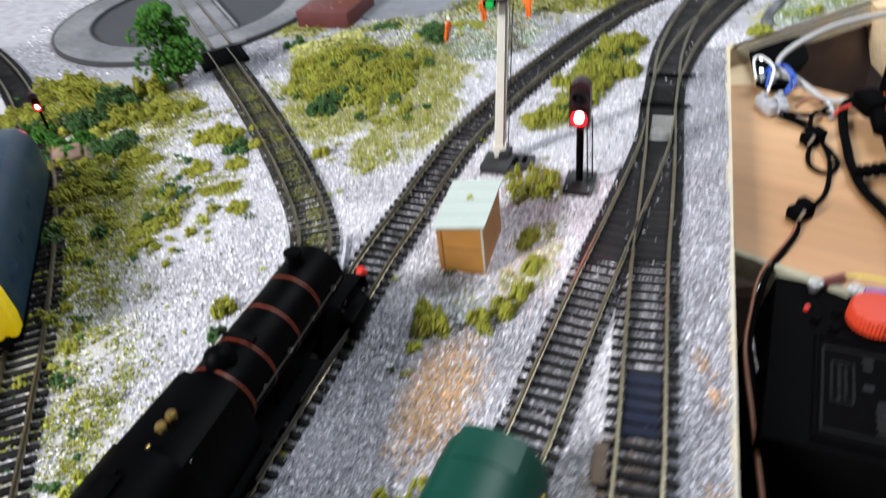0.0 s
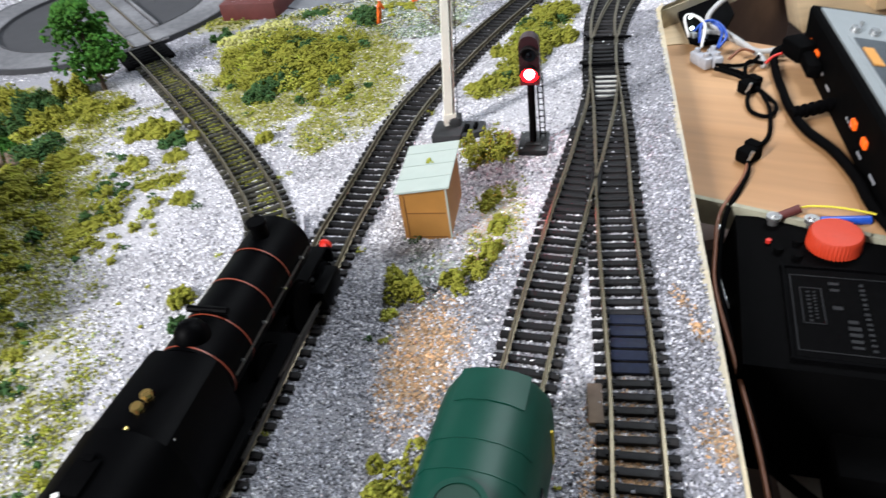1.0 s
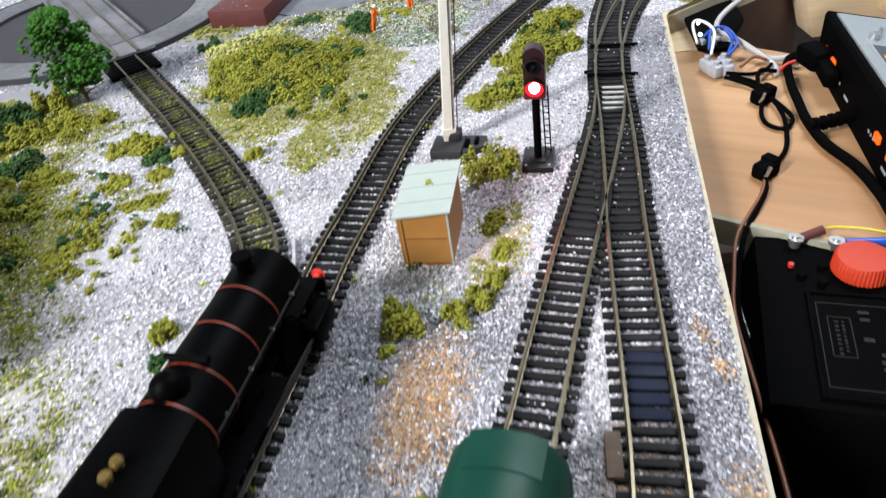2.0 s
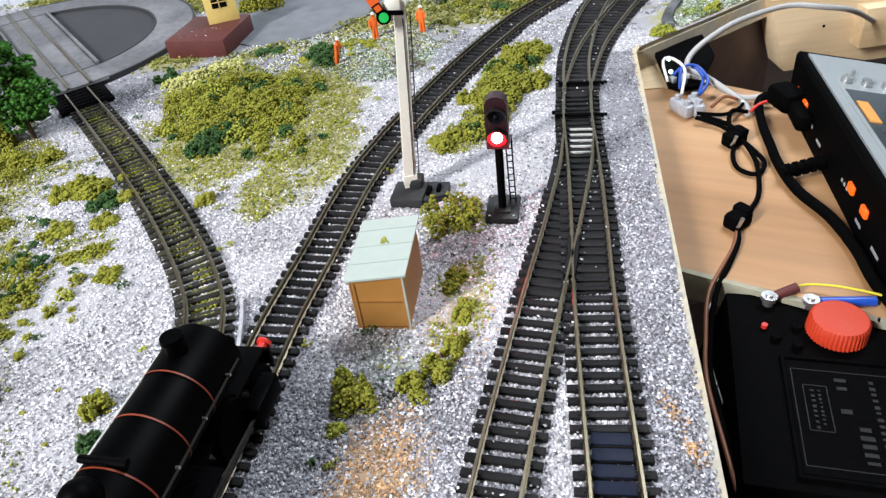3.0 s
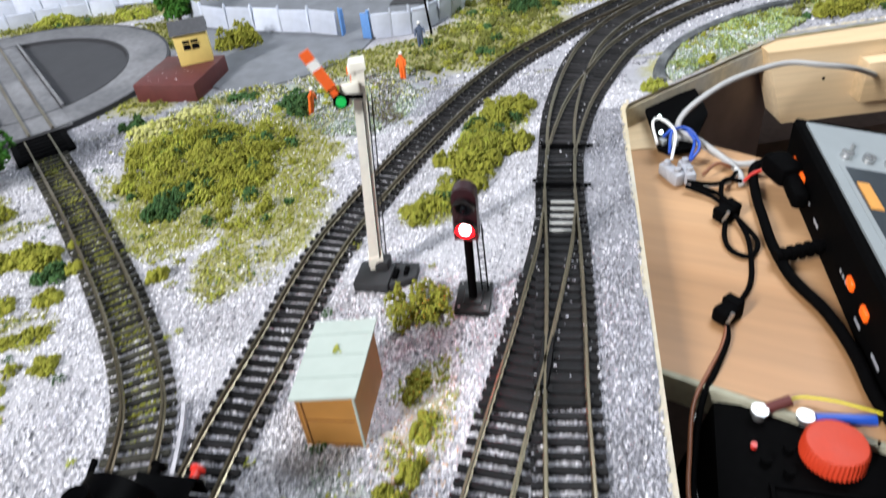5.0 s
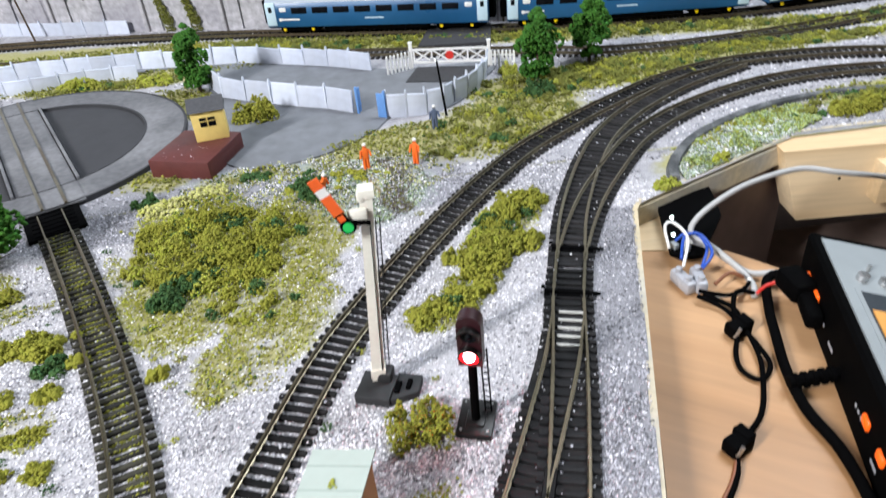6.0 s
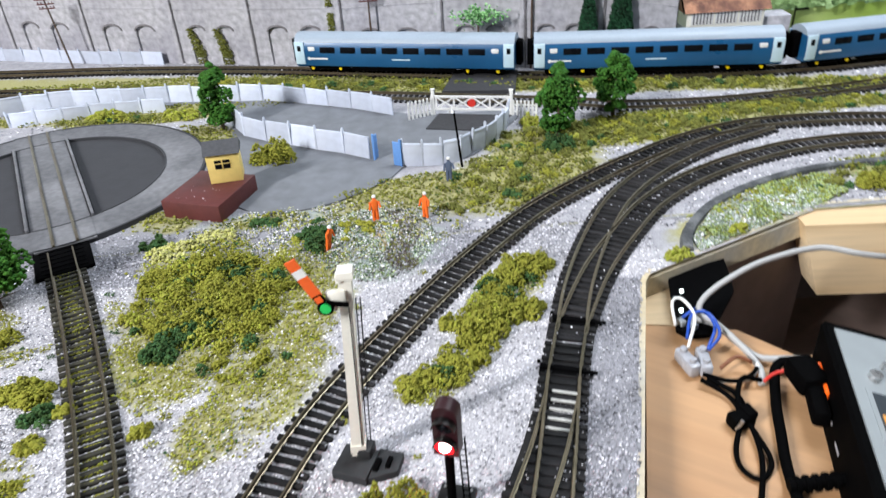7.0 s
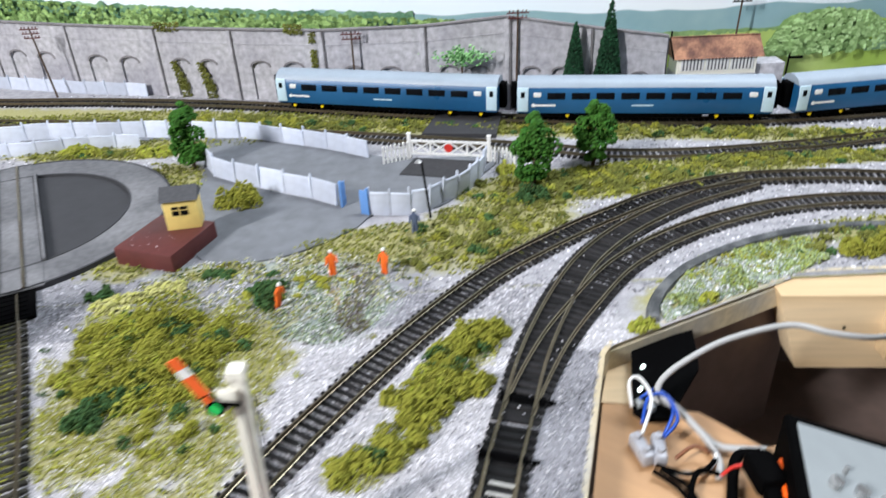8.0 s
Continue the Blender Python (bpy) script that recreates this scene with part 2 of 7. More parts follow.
LINE_D = smooth_path([(-7.4, -2), (-3.0, 8), (-1.1, 12.5), (0.6, 16.2), (2.15, 19.8), (3.9, 23.7), (5.2, 26.5), (6.85, 30), (8.3, 33.2), (9.6, 36.2), (10.7, 39.2)])
LINE_O = smooth_path([(12.25, 44.5), (13.7, 47.8), (15.6, 51.4), (18.1, 55.1), (21.0, 58.9), (24.4, 61.9), (28, 64.2), (31.8, 66.0), (36.8, 67.5), (43.6, 67.8), (52, 66), (62, 61)])
LINE_I = smooth_path([(12.25, 44.5), (13.4, 48.4), (14.7, 51.8), (16.75, 56.2), (19.1, 60.2), (22.3, 63.9), (26.2, 67.1), (30, 69.5), (36, 72.3)])
LINE_M = smooth_path([(-15.5, 0), (-18.8, 10.5), (-20.6, 16.1), (-21.5, 18.8), (-23.1, 23.4), (-26.2, 31.2), (-29.6, 38.5), (-35, 48), (-43, 59), (-56, 73)])
LINE_FAR = smooth_path([(-75, 110), (-50, 106.2), (-34.5, 104.2), (-17.0, 100.6), (-4.6, 97), (7.3, 93.5), (20.8, 90), (32.3, 88.0), (43.9, 87.1), (54, 87.6), (70, 90), (95, 97)])
LINE_FAR2 = smooth_path([(-60, 100), (-30, 95), (-14, 91), (-1.6, 87.9), (5.7, 85.9), (19.4, 81.7), (24.6, 79.8), (32.4, 79), (40.6, 79.4), (50.1, 80.7), (70, 85), (95, 92)])


def edge_x(y):
    """Where the scenic board ends on the right."""
    if y < 50:
        return 6.5 + (y - 10.5) * 0.2923
    if y < 57.5:
        return 18.05 + (y - 50) * 2.1
    return 120


def off_line(x, y, path, every=4):
    return min(math.hypot(x - p.x, y - p.y) for p in path[::every])


# ---- ground ----
def blob(x, y, cx, cy, rx, ry, turn=0):
    reach = 1.3 * max(rx, ry)
    if abs(x - cx) > reach or abs(y - cy) > reach:
        return 0.0
    c, s = math.cos(radians(turn)), math.sin(radians(turn))
    u, v = (x - cx) * c + (y - cy) * s, -(x - cx) * s + (y - cy) * c
    return max(0.0, 1.25 - math.hypot(u / rx, v / ry)) * 2


TURF_NEAR = [(-9, 49.5, 7, 6, 20), (-5, 43.5, 3.2, 5.5, -10), (-11, 46, 4, 5, 0), (-3.4, 51, 3, 4.5, 0), (-7.5, 38.8, 1.8, 2.6, 0), (8.8, 48.5, 1.7, 6, -30, 0.85), (4.3, 41.5, 2.2, 1.5, 30, 0.8), (-5, 54.5, 4.5, 2.5, 10, 0.9), (1.4, 26.8, 1.4, 4.0, -22, 0.62), (-0.6, 24.2, 1.6, 1.4, 0, 0.4), (-1, 58.5, 6, 3.5, 0, 0.5), (-12, 56, 4, 3, 20, 0.85)]
TURF_LEFT = [(-25.5, 35, 5, 9.5, 25, 0.85), (-30, 48, 10, 6, -25, 0.8), (-22, 23, 3.6, 8.5, 15, 0.6), (-16, 12.5, 3.4, 7, 20, 0.5), (-20, 17, 4, 9, 15, 0.5), (-17, 36.5, 1.8, 1.6, 0, 0.6)]
TURF_FAR = [(12, 66, 9, 5, 35), (22, 74, 13, 3.4, 5), (40, 77, 16, 1.6, 0), (4, 64.5, 8, 3, 10), (29, 57.8, 9, 2.4, 27, 0.95), (45, 62.5, 8, 3, 0), (-26, 86, 9, 1.6, 0), (-30, 88, 22, 2, 0)]
TURF_HORIZON = [(15, 88.5, 70, 2.2, -10), (60, 83, 20, 2, 10), (-40, 100, 60, 3, -10), (-10, 94, 14, 2, -16), (-18, 78, 4, 5, 0, 0.95), (-16.5, 62, 3, 2, 0, 0.95), (-9, 61, 4, 1.2, 10, 0.9), (14, 70, 7, 3, 30), (30, 76, 14, 2.2, 0)]
TURF_AREAS = TURF_NEAR + TURF_LEFT + TURF_FAR + TURF_HORIZON


def turf_at(x, y):
    return max(min(1.0, blob(x, y, *a[:5])) * (a[5] if len(a) > 5 else 1.0) for a in TURF_AREAS)


def grey_at(x, y):
    g = 0.16
    if y < 50 and x > edge_x(y) - 3.2:
        g = 0.8
    if y > 53:
        g = 0.85 if (y < 66 and x < 8) else 0.5
    # Near the engines part of the grey is their shade, put into the ballast.
    if y < 24 and -9 < x < 3:
        g = 0.6
    if y < 30 and off_line(x + 1.5, y, LINE_C, 6) < 3.2:
        g = max(g, 0.75)
    return max(g, 0.7 * min(1, blob(x, y, 0.5, 56.5, 5, 4)))


TAN_STAINS = [(6.7, 12.3, 0.9, 1.3, 0), (7.9, 17.5, 0.35, 0.8, 0), (7.9, 19.3, 0.3, 1.0, 10), (3.0, 11.5, 1.4, 4.5, -15), (1.0, 57.8, 1.4, 3.4, -12)]


def tan_at(x, y):
    stains = max(blob(x, y, *a) for a in TAN_STAINS)
    return min(1.0, max(0.62 * blob(x, y, -2.9, 18.6, 1.7, 3.6, -20), 0.25 * blob(x, y, 1.2, 25.8, 1.6, 3, -20), 0.45 * stains))


def sage_at(x, y):
    """Grey-green dusting on the trampled ground round the workmen."""
    return min(0.9, max(0.8 * blob(x, y, 0.5, 57.0, 4.4, 5.2, 0), 0.4 * blob(x, y, -7, 61.5, 7, 1.6, 5), 0.25 * blob(x, y, -2.0, 23.8, 1.6, 2.0, 0), 0.3 * blob(x, y, 29, 58, 9, 1.8, 27)))


def build_ground():
    ys = [-60 + 2 * i for i in range(30)] + [0.6 * i for i in range(0, 100)] + [60 + 1.0 * i for i in range(56)] + [118, 126, 150]
    n = 150
    verts, faces, zone = [], [], []
    for y in ys:
        e = edge_x(y)
        for i in range(n + 1):
            u = i / n
            x = e - (1 - u) ** 1.35 * (e + 110)
            verts.append((x, y, 0.10 * noise.noise((x * 0.2, y * 0.2, 0)) * (1 if y > 0 else 0)))
            zone.append((turf_at(x, y) * min(1.0, max(0.9 if y > 62 else 0.4, 0.8 + 0.8 * noise.noise((x * 0.55, y * 0.55, 4.2)))), grey_at(x, y), tan_at(x, y), sage_at(x, y)))
    for j in range(len(ys) - 1):
        for i in range(n):
            a = j * (n + 1) + i
            faces.append((a, a + 1, a + n + 2, a + n + 1))
    me = bpy.data.meshes.new("ground")
    me.from_pydata([(x * CM, y * CM, z * CM) for x, y, z in verts], [], faces)
    col = me.color_attributes.new("zone", "FLOAT_COLOR", "POINT")
    col.data.foreach_set("color", np.array(zone, dtype=np.float32).ravel())
    me.materials.append(ground_material())
    ob = new("ground", me)
    return tagged(ob, "white and grey ballast ground with olive turf scatter", "ground", kind="structure")


def ground_material():
    m = bpy.data.materials.new("scenic_ground")
    m.use_nodes = True
    t = m.node_tree
    n, l = t.nodes, t.links
    b = n["Principled BSDF"]
    b.inputs["Roughness"].default_value = 0.95
    b.inputs["Specular IOR Level"].default_value = 0.2
    at = n.new("ShaderNodeAttribute")
    at.attribute_name = "zone"
    sep = n.new("ShaderNodeSeparateColor")
    l.new(at.outputs["Color"], sep.inputs[0])
    co = n.new("ShaderNodeTexCoord")

    def nz(scale, detail=4):
        x = n.new("ShaderNodeTexNoise")
        x.inputs["Scale"].default_value, x.inputs["Detail"].default_value = scale, detail
        l.new(co.outputs["Object"], x.inputs["Vector"])
        return x.outputs[0]

    def gate(value, tex, width=0.25):
        """1 where value beats the grain."""
        s = n.new("ShaderNodeMath")
        s.operation = "SUBTRACT"
        l.new(value, s.inputs[0])
        l.new(tex, s.inputs[1])
        r = n.new("ShaderNodeMapRange")
        r.inputs[1].default_value, r.inputs[2].default_value = -width, width
        l.new(s.outputs[0], r.inputs[0])
        return r.outputs[0]

    def mix(f, a, c):
        x = n.new("ShaderNodeMix")
        x.data_type = "RGBA"
        l.new(f, x.inputs[0])
        for v, i in ((a, 6), (c, 7)):
            if isinstance(v, tuple):
                x.inputs[i].default_value = (*v, 1)
            else:
                l.new(v, x.inputs[i])
        return x.outputs[2]

    grain, patch, tiny = nz(500), nz(90), nz(1400, 2)
    white = mix(tiny, (0.16, 0.15, 0.17), (0.74, 0.73, 0.77))
    grey = mix(tiny, (0.08, 0.08, 0.095), (0.46, 0.46, 0.5))
    sage = mix(grain, (0.2, 0.25, 0.22), (0.5, 0.56, 0.54))
    tan = mix(grain, (0.3, 0.19, 0.12), (0.52, 0.42, 0.3))
    green = mix(grain, (0.2, 0.195, 0.06), (0.5, 0.47, 0.25))
    c = mix(gate(sep.outputs[1], patch), white, grey)
    c = mix(gate(at.outputs["Alpha"], patch, 0.4), c, sage)
    c = mix(gate(sep.outputs[2], patch), c, tan)
    c = mix(gate(sep.outputs[0], patch), c, green)
    l.new(c, b.inputs["Base Color"])
    bu = n.new("ShaderNodeBump")
    bu.inputs["Strength"].default_value, bu.inputs["Distance"].default_value = 0.8, 0.001
    l.new(grain, bu.inputs["Height"])
    l.new(bu.outputs[0], b.inputs["Normal"])
    return m


build_ground()
bm = bmesh.new()
slab(bm, [(-24, -60), (edge_x(-60) , -60), (edge_x(49.9), 49.9), (33.7, 57.4), (120, 57.4), (120, 150), (-110, 150), (-110, -60)], -2.0, -0.35)
tagged(part("baseboard", bm, PLY), "thick pale timber baseboard under the scenery", "baseboard", kind="structure")
bm = bmesh.new()
edge = [(edge_x(-40) , -40, 0), (edge_x(20), 20, 0), (edge_x(49.5), 49.5, 0), (18.6, 50.6, 0), (33.6, 57.8, 0), (40, 57.8, 0), (110, 57.8, 0)]
for a, c in zip(edge, edge[1:]):
    d = (Vector(c) - Vector(a))
    mid = (Vector(a) + Vector(c)) / 2
    box(bm, mid.x, mid.y, -1.02, d.length, 0.34, 2.06, math.degrees(math.atan2(d.y, d.x)))
tagged(part("trim", bm, PLY), "raw timber edging strip along the board", "edging", kind="structure")

# ---- railway tracks ----
GAUGE = 1.68
RAIL_PROFILE = [(-0.1, 0.2), (0.1, 0.2), (0.1, 0.24), (0.03, 0.27), (0.03, 0.4), (0.05, 0.42), (0.05, 0.5), (-0.05, 0.5), (-0.05, 0.42), (-0.03, 0.4), (-0.03, 0.27), (-0.1, 0.24)]
bm = bmesh.new()
box(bm, 0, 0, 0.12, 2.72, 0.31, 0.22, bevel=0.03)
for sgn in (-1, 1):
    for q in (-1, 1):
        box(bm, sgn * GAUGE / 2 + q * 0.14, 0, 0.25, 0.1, 0.16, 0.07)
SLEEPER_SAMPLE = part("sleeper", bm, SLEEPER)
bm = bmesh.new()
box(bm, 0, 0, 0.12, 2.72, 0.31, 0.22, bevel=0.03)
SLEEPER_SAMPLE_GREEN = part("sleeper", bm, SLEEPER_GREEN)
bm = bmesh.new()
box(bm, 0, 0, 0.12, 2.72, 0.31, 0.22, bevel=0.03)
SLEEPER_SAMPLE_DUSTY = part("sleeper", bm, SLEEPER_DUSTY)


def build_track(path, label, sleepers=True, pitch=0.62, sample=None, start=0.0, stop=1e9, gaps=()):
    t = thing("railway_track", 0, 0, 0, 0, label, "railway track", "model railway tracks")
    for side in (-GAUGE / 2, GAUGE / 2):
        bm = bmesh.new()
        sweep(bm, path, RAIL_PROFILE, side)
        part("rail", bm, RAIL, t, "tarnished metal rail")
    if sleepers:
        rng = random.Random(len(path))
        line = smooth_path([tuple(p)[:2] for p in path[::6]] + [tuple(path[-1])[:2]], pitch)
        for i, (p, nn) in enumerate(zip(line, normals2(line))):
            if not start <= p.y <= stop or any(a <= p.y <= b for a, b in gaps):
                continue
            again(sample or SLEEPER_SAMPLE, t, p.x, p.y, rng.uniform(-0.015, 0.01), math.degrees(math.atan2(nn.y, nn.x)) + rng.uniform(-1, 1))
    return t


build_track(LINE_C, "dark sleepered model track with tarnished rails")
build_track(LINE_L, "weathered mossy siding track with tarnished rails", sample=SLEEPER_SAMPLE_GREEN, start=24)
build_track(LINE_R, "dark sleepered straight track along the board edge")
build_track(LINE_D, "dark sleepered track diverging from the turnout", stop=34)
build_track(LINE_O, "dark sleepered outer curved track", sample=SLEEPER_SAMPLE_DUSTY)
build_track(LINE_I, "dark sleepered inner curved track", sample=SLEEPER_SAMPLE_DUSTY)
build_track(LINE_M, "dark sleepered track beside the grass")
build_track(LINE_FAR, "distant dark main line track", sample=SLEEPER_SAMPLE_DUSTY)
build_track(LINE_FAR2, "distant dark curved running line", sample=SLEEPER_SAMPLE_DUSTY)
bpy.data.objects.remove(SLEEPER_SAMPLE)
bpy.data.objects.remove(SLEEPER_SAMPLE_GREEN)
bpy.data.objects.remove(SLEEPER_SAMPLE_DUSTY)


def build_turnout_base(left, right, y0, y1, label, mat=SLEEPER):
    """Thin black moulded web under the sleepers of a turnout."""
    out = []
    for path, side in ((left, -1.28), (right, 1.28)):
        pts = [p + n * side for p, n in zip(path, normals2(path)) if y0 <= p.y <= y1]
        out += [tuple(p)[:2] for p in (pts[::3] if side < 0 else list(reversed(pts[::3])))]
    return tagged(part("turnout_base", slab(bmesh.new(), out, 0.0, 0.13), mat), label, "turnout base", "black turnout bases")


build_turnout_base(LINE_D, LINE_R, 25.5, 39.0, "black plastic moulded web under the turnout sleepers")
build_turnout_base(LINE_R, LINE_R, 38.8, 44.3, "black plastic moulded web under the tie bars")
build_turnout_base(LINE_I, LINE_O, 44.4, 57.5, "black plastic moulded web under the curved turnout", SLEEPER_DUSTY)
build_turnout_base(LINE_I, LINE_I, 57.6, 70.5, "black plastic web joining the curved tracks", SLEEPER_DUSTY)
for side, mat in ((-1.62, BLACK_MATT), (1.66, STONE)):
    bm = bmesh.new()
    sweep(bm, [p for p in LINE_L if 23.6 <= p.y <= (27.6 if side < 0 else 29.8)], [(-0.08, 0.0), (0.08, 0.0), (0.08, 0.28), (-0.08, 0.28)], side)
    tagged(part("track_edging", bm, mat), "thin upright strip edging the siding track", "edging", "siding edging strips")

bm = sweep(bmesh.new(), [Vector((7.5, 29.7, 0)), Vector((7.0, 28.3, 0)), Vector((6.45, 27.0, 0))], [(-0.3, 0.15), (0.3, 0.15), (0.24, 0.42), (-0.24, 0.42)])
tagged(part("crossing_nose", bm, SLEEPER), "black moulded block where the turnout rails cross", "track part")

# ---- room shell ----
# Unseen shell around the layout; its grey is lowered to limit bounced fill.
ROOM = material("painted_room_wall", (0.2, 0.2, 0.195), 0.9, vary=0.06, scale=3)
CARPET = material("brown_floor", (0.09, 0.06, 0.05), 0.95, vary=0.3, scale=12)
for name, c, s, mat, label in (
        ("floor", (0, 30, -91), (440, 420, 2), CARPET, "dark brown carpeted room floor"), ("ceiling", (0, 30, 160), (440, 420, 4), ROOM, "unseen grey room ceiling, dimmed to limit bounced light"),
        ("wall_west", (-221, 30, 34), (4, 420, 250), ROOM, "unseen grey room wall, dimmed to limit bounced light"), ("wall_east", (221, 30, 34), (4, 420, 250), ROOM, "unseen grey room wall, dimmed to limit bounced light"),
        ("wall_south", (0, -181, 34), (440, 4, 250), ROOM, "unseen grey room wall, dimmed to limit bounced light"), ("wall_north", (0, 241, 34), (440, 4, 250), ROOM, "unseen grey room wall, dimmed to limit bounced light")):
    tagged(part(name, box(bmesh.new(), *c, *s), mat), label, name.split("_")[0], kind="structure")

# ---- turntable ----
TT = Vector((-29.0, 70.7, 0))
TT_TURN = 28.0


def ring_plate(bm, r0, r1, z0, z1, seg=96):
    loops = []
    for r, z in ((r0, z0), (r1, z0), (r1, z1), (r0, z1)):
        loops.append([bm.verts.new((r * math.cos(2 * math.pi * i / seg), r * math.sin(2 * math.pi * i / seg), z)) for i in range(seg)])
    for a, b in zip(loops, loops[1:] + loops[:1]):
        for i in range(seg):
            j = (i + 1) % seg
            bm.faces.new((a[i], a[j], b[j], b[i]))
    return bm


def build_turntable():
    t = thing("turntable", TT.x, TT.y, 0, TT_TURN, "grey railway turntable with a sunken dark pit", "turntable")
    part("surround", ring_plate(bmesh.new(), 9.85, 13.3, -0.3, 0.42), DECK, t, "flat grey ring surround")
    bm = bmesh.new()
    rod(bm, (0, 0, 0.12), (0, 0, 0.2), 10.1, seg=96)
    part("pit_floor", bm, PIT, t, "dark grey pit floor")
    part("pit_rim", ring_plate(bmesh.new(), 9.8, 9.97, 0.15, 0.48), PIT, t)
    bm = bmesh.new()
    box(bm, 0, 0, 0.36, 4.4, 19.8, 0.2, bevel=0.03)
    box(bm, 0, 11.7, 0.4, 4.4, 3.6, 0.12)
    box(bm, 0, -11.7, 0.4, 4.4, 3.6, 0.12)
    part("bridge_deck", bm, DECK, t, "grey bridge deck")
    for s in (-1, 1):
        bm = bmesh.new()
        box(bm, s * 2.4, 0, 0.5, 0.24, 19.4, 0.42, bevel=0.04)
        part("side_girder", bm, DECK, t, "grey side girder")
        for i in range(22):
            part("girder_rib", box(bmesh.new(), s * 2.56, -9.4 + i * 0.895, 0.46, 0.09, 0.12, 0.4), PIT, t)
        bm = bmesh.new()
        box(bm, s * GAUGE / 2, 0, 0.53, 0.1, 26.6, 0.16)
        box(bm, s * GAUGE / 2, 0, 0.47, 0.24, 26.6, 0.06)
        part("rail", bm, RAIL, t, "tarnished metal rail")
    part("retaining_kerb", ring_plate(bmesh.new(), 13.28, 13.5, -0.1, 0.46), PIT, t, "dark kerb round the surround")


build_turntable()
plate = thing("approach_plate", -22.2, 57.0, 0, 27, "black plastic approach plate before the turntable", "track plate")
part("base", box(bmesh.new(), 0, 0, 0.2, 3.9, 4.2, 0.26, bevel=0.04), BLACK_MATT, plate)
for i in range(6):
    part("rib", box(bmesh.new(), 0, (i - 2.5) * 0.64, 0.35, 3.0, 0.3, 0.06), BLACK_MATT, plate)

# ---- road and yard ----
def flat(name, outline, z, mat, label, category="road", kind="structure"):
    pts = [tuple(p)[:2] for p in smooth_path(outline + [outline[0]], 0.8)][:-1]
    return tagged(part(name, slab(bmesh.new(), pts, -0.2, z), mat), label, category, kind=kind)


flat("yard_road", [(-17, 89.5), (-15.0, 81), (-14.0, 75), (-13.5, 68), (-9.5, 62.5), (-4, 62.8), (1, 66.5), (3, 69.5), (8, 70), (12, 76), (13.5, 80.5), (4, 81.5), (-4, 85.5), (-10, 88.5)], 0.16, ASPHALT, "smooth grey card road surface of the goods yard")
flat("yard_strip", [(-60, 99), (-40, 96.5), (-22, 94.5), (-16, 91), (-22, 89.8), (-40, 91.5), (-60, 94)], 0.12, ASPHALT, "grey surfaced strip behind the concrete fence")
tagged(part("crossing_deck", slab(bmesh.new(), [(6.6, 87.0), (14.4, 85.8), (15.6, 92.6), (8.6, 94.2)], 0.05, 0.5), ASPHALT_DARK), "black asphalt level crossing surface between tracks", "crossing", kind="structure")
tagged(part("crossing_apron", slab(bmesh.new(), [(4.6, 77.2), (10.5, 75.6), (13.2, 79.2), (6.0, 81)], 0.1, 0.26), ASPHALT_DARK), "dark asphalt apron in front of the crossing gates", "crossing", kind="structure")


def along(path, spacing):
    """Even stops on a line: place and heading in degrees."""
    line = smooth_path(path, spacing)
    return [(p, math.degrees(math.atan2((q - p).y, (q - p).x)), (q - p).length) for p, q in zip(line, line[1:])]


def build_fence(path, height, spacing, label, blue=(), tilt=0.0):
    t = thing("concrete_fence", 0, 0, 0, 0, label, "fence", "concrete panel fences")
    rng = random.Random(int(path[0][1] * 10))
    stops = along(path, spacing)
    for k, (p, turn, length) in enumerate(stops):
        h = height * rng.uniform(0.96, 1.04)
        bm = bmesh.new()
        box(bm, spacing / 2, 0, h * 0.5, spacing - 0.14, 0.14, h, bevel=0.02)
        box(bm, spacing / 2, -0.05, h * 0.93, spacing - 0.2, 0.1, h * 0.06, bevel=0.01)
        o = part("panel", bm, CONCRETE, t)
        o.matrix_local = pose(p.x * CM, p.y * CM, -0.03 * CM, rng.uniform(-6, 4) + tilt, rng.uniform(-1.5, 3.0), turn)
        bm = bmesh.new()
        box(bm, 0, 0, h * 0.55, 0.17, 0.24, h * 1.1, bevel=0.02)
        box(bm, 0, 0, h * 1.12, 0.11, 0.16, h * 0.05)
        o = part("post", bm, BLUE_DOOR if k in blue else CONCRETE, t)
        o.matrix_local = pose(p.x * CM, p.y * CM, 0, rng.uniform(-2, 2) + tilt, rng.uniform(-2, 2), turn)
    return t


build_fence([(-62, 88.5), (-50, 88), (-40, 91.2), (-34, 91.6), (-26, 91), (-19, 90), (-12.7, 88.9), (-5.5, 85.8), (-1.7, 83.8), (3.0, 80.6)], 2.0, 2.75, "pale blue-grey concrete panel fence behind the turntable")
build_fence([(-40, 86.2), (-34.9, 87.2), (-28.3, 88), (-21.0, 87.6)], 1.6, 2.75, "low leaning pale concrete fence with lime weeds")
build_fence([(-14.8, 81.5), (-13.0, 78.6), (-8.7, 76.0), (-5.8, 74.3), (-2.5, 72.6), (-0.3, 71)], 2.25, 3.0, "pale concrete yard fence with blue gate post")
build_fence([(2.4, 69.4), (6.2, 69.1), (7.4, 69.6), (8.8, 71.2), (10.4, 72.7), (12.0, 75.5), (12.8, 78.6)], 2.25, 1.75, "pale concrete fence beside the yard lamp", tilt=2)
build_fence([(-66, 117.5), (-52.7, 113.5), (-40.7, 109.7), (-29.15, 106.3)], 1.8, 3.2, "low pale concrete fence before the stone wall")
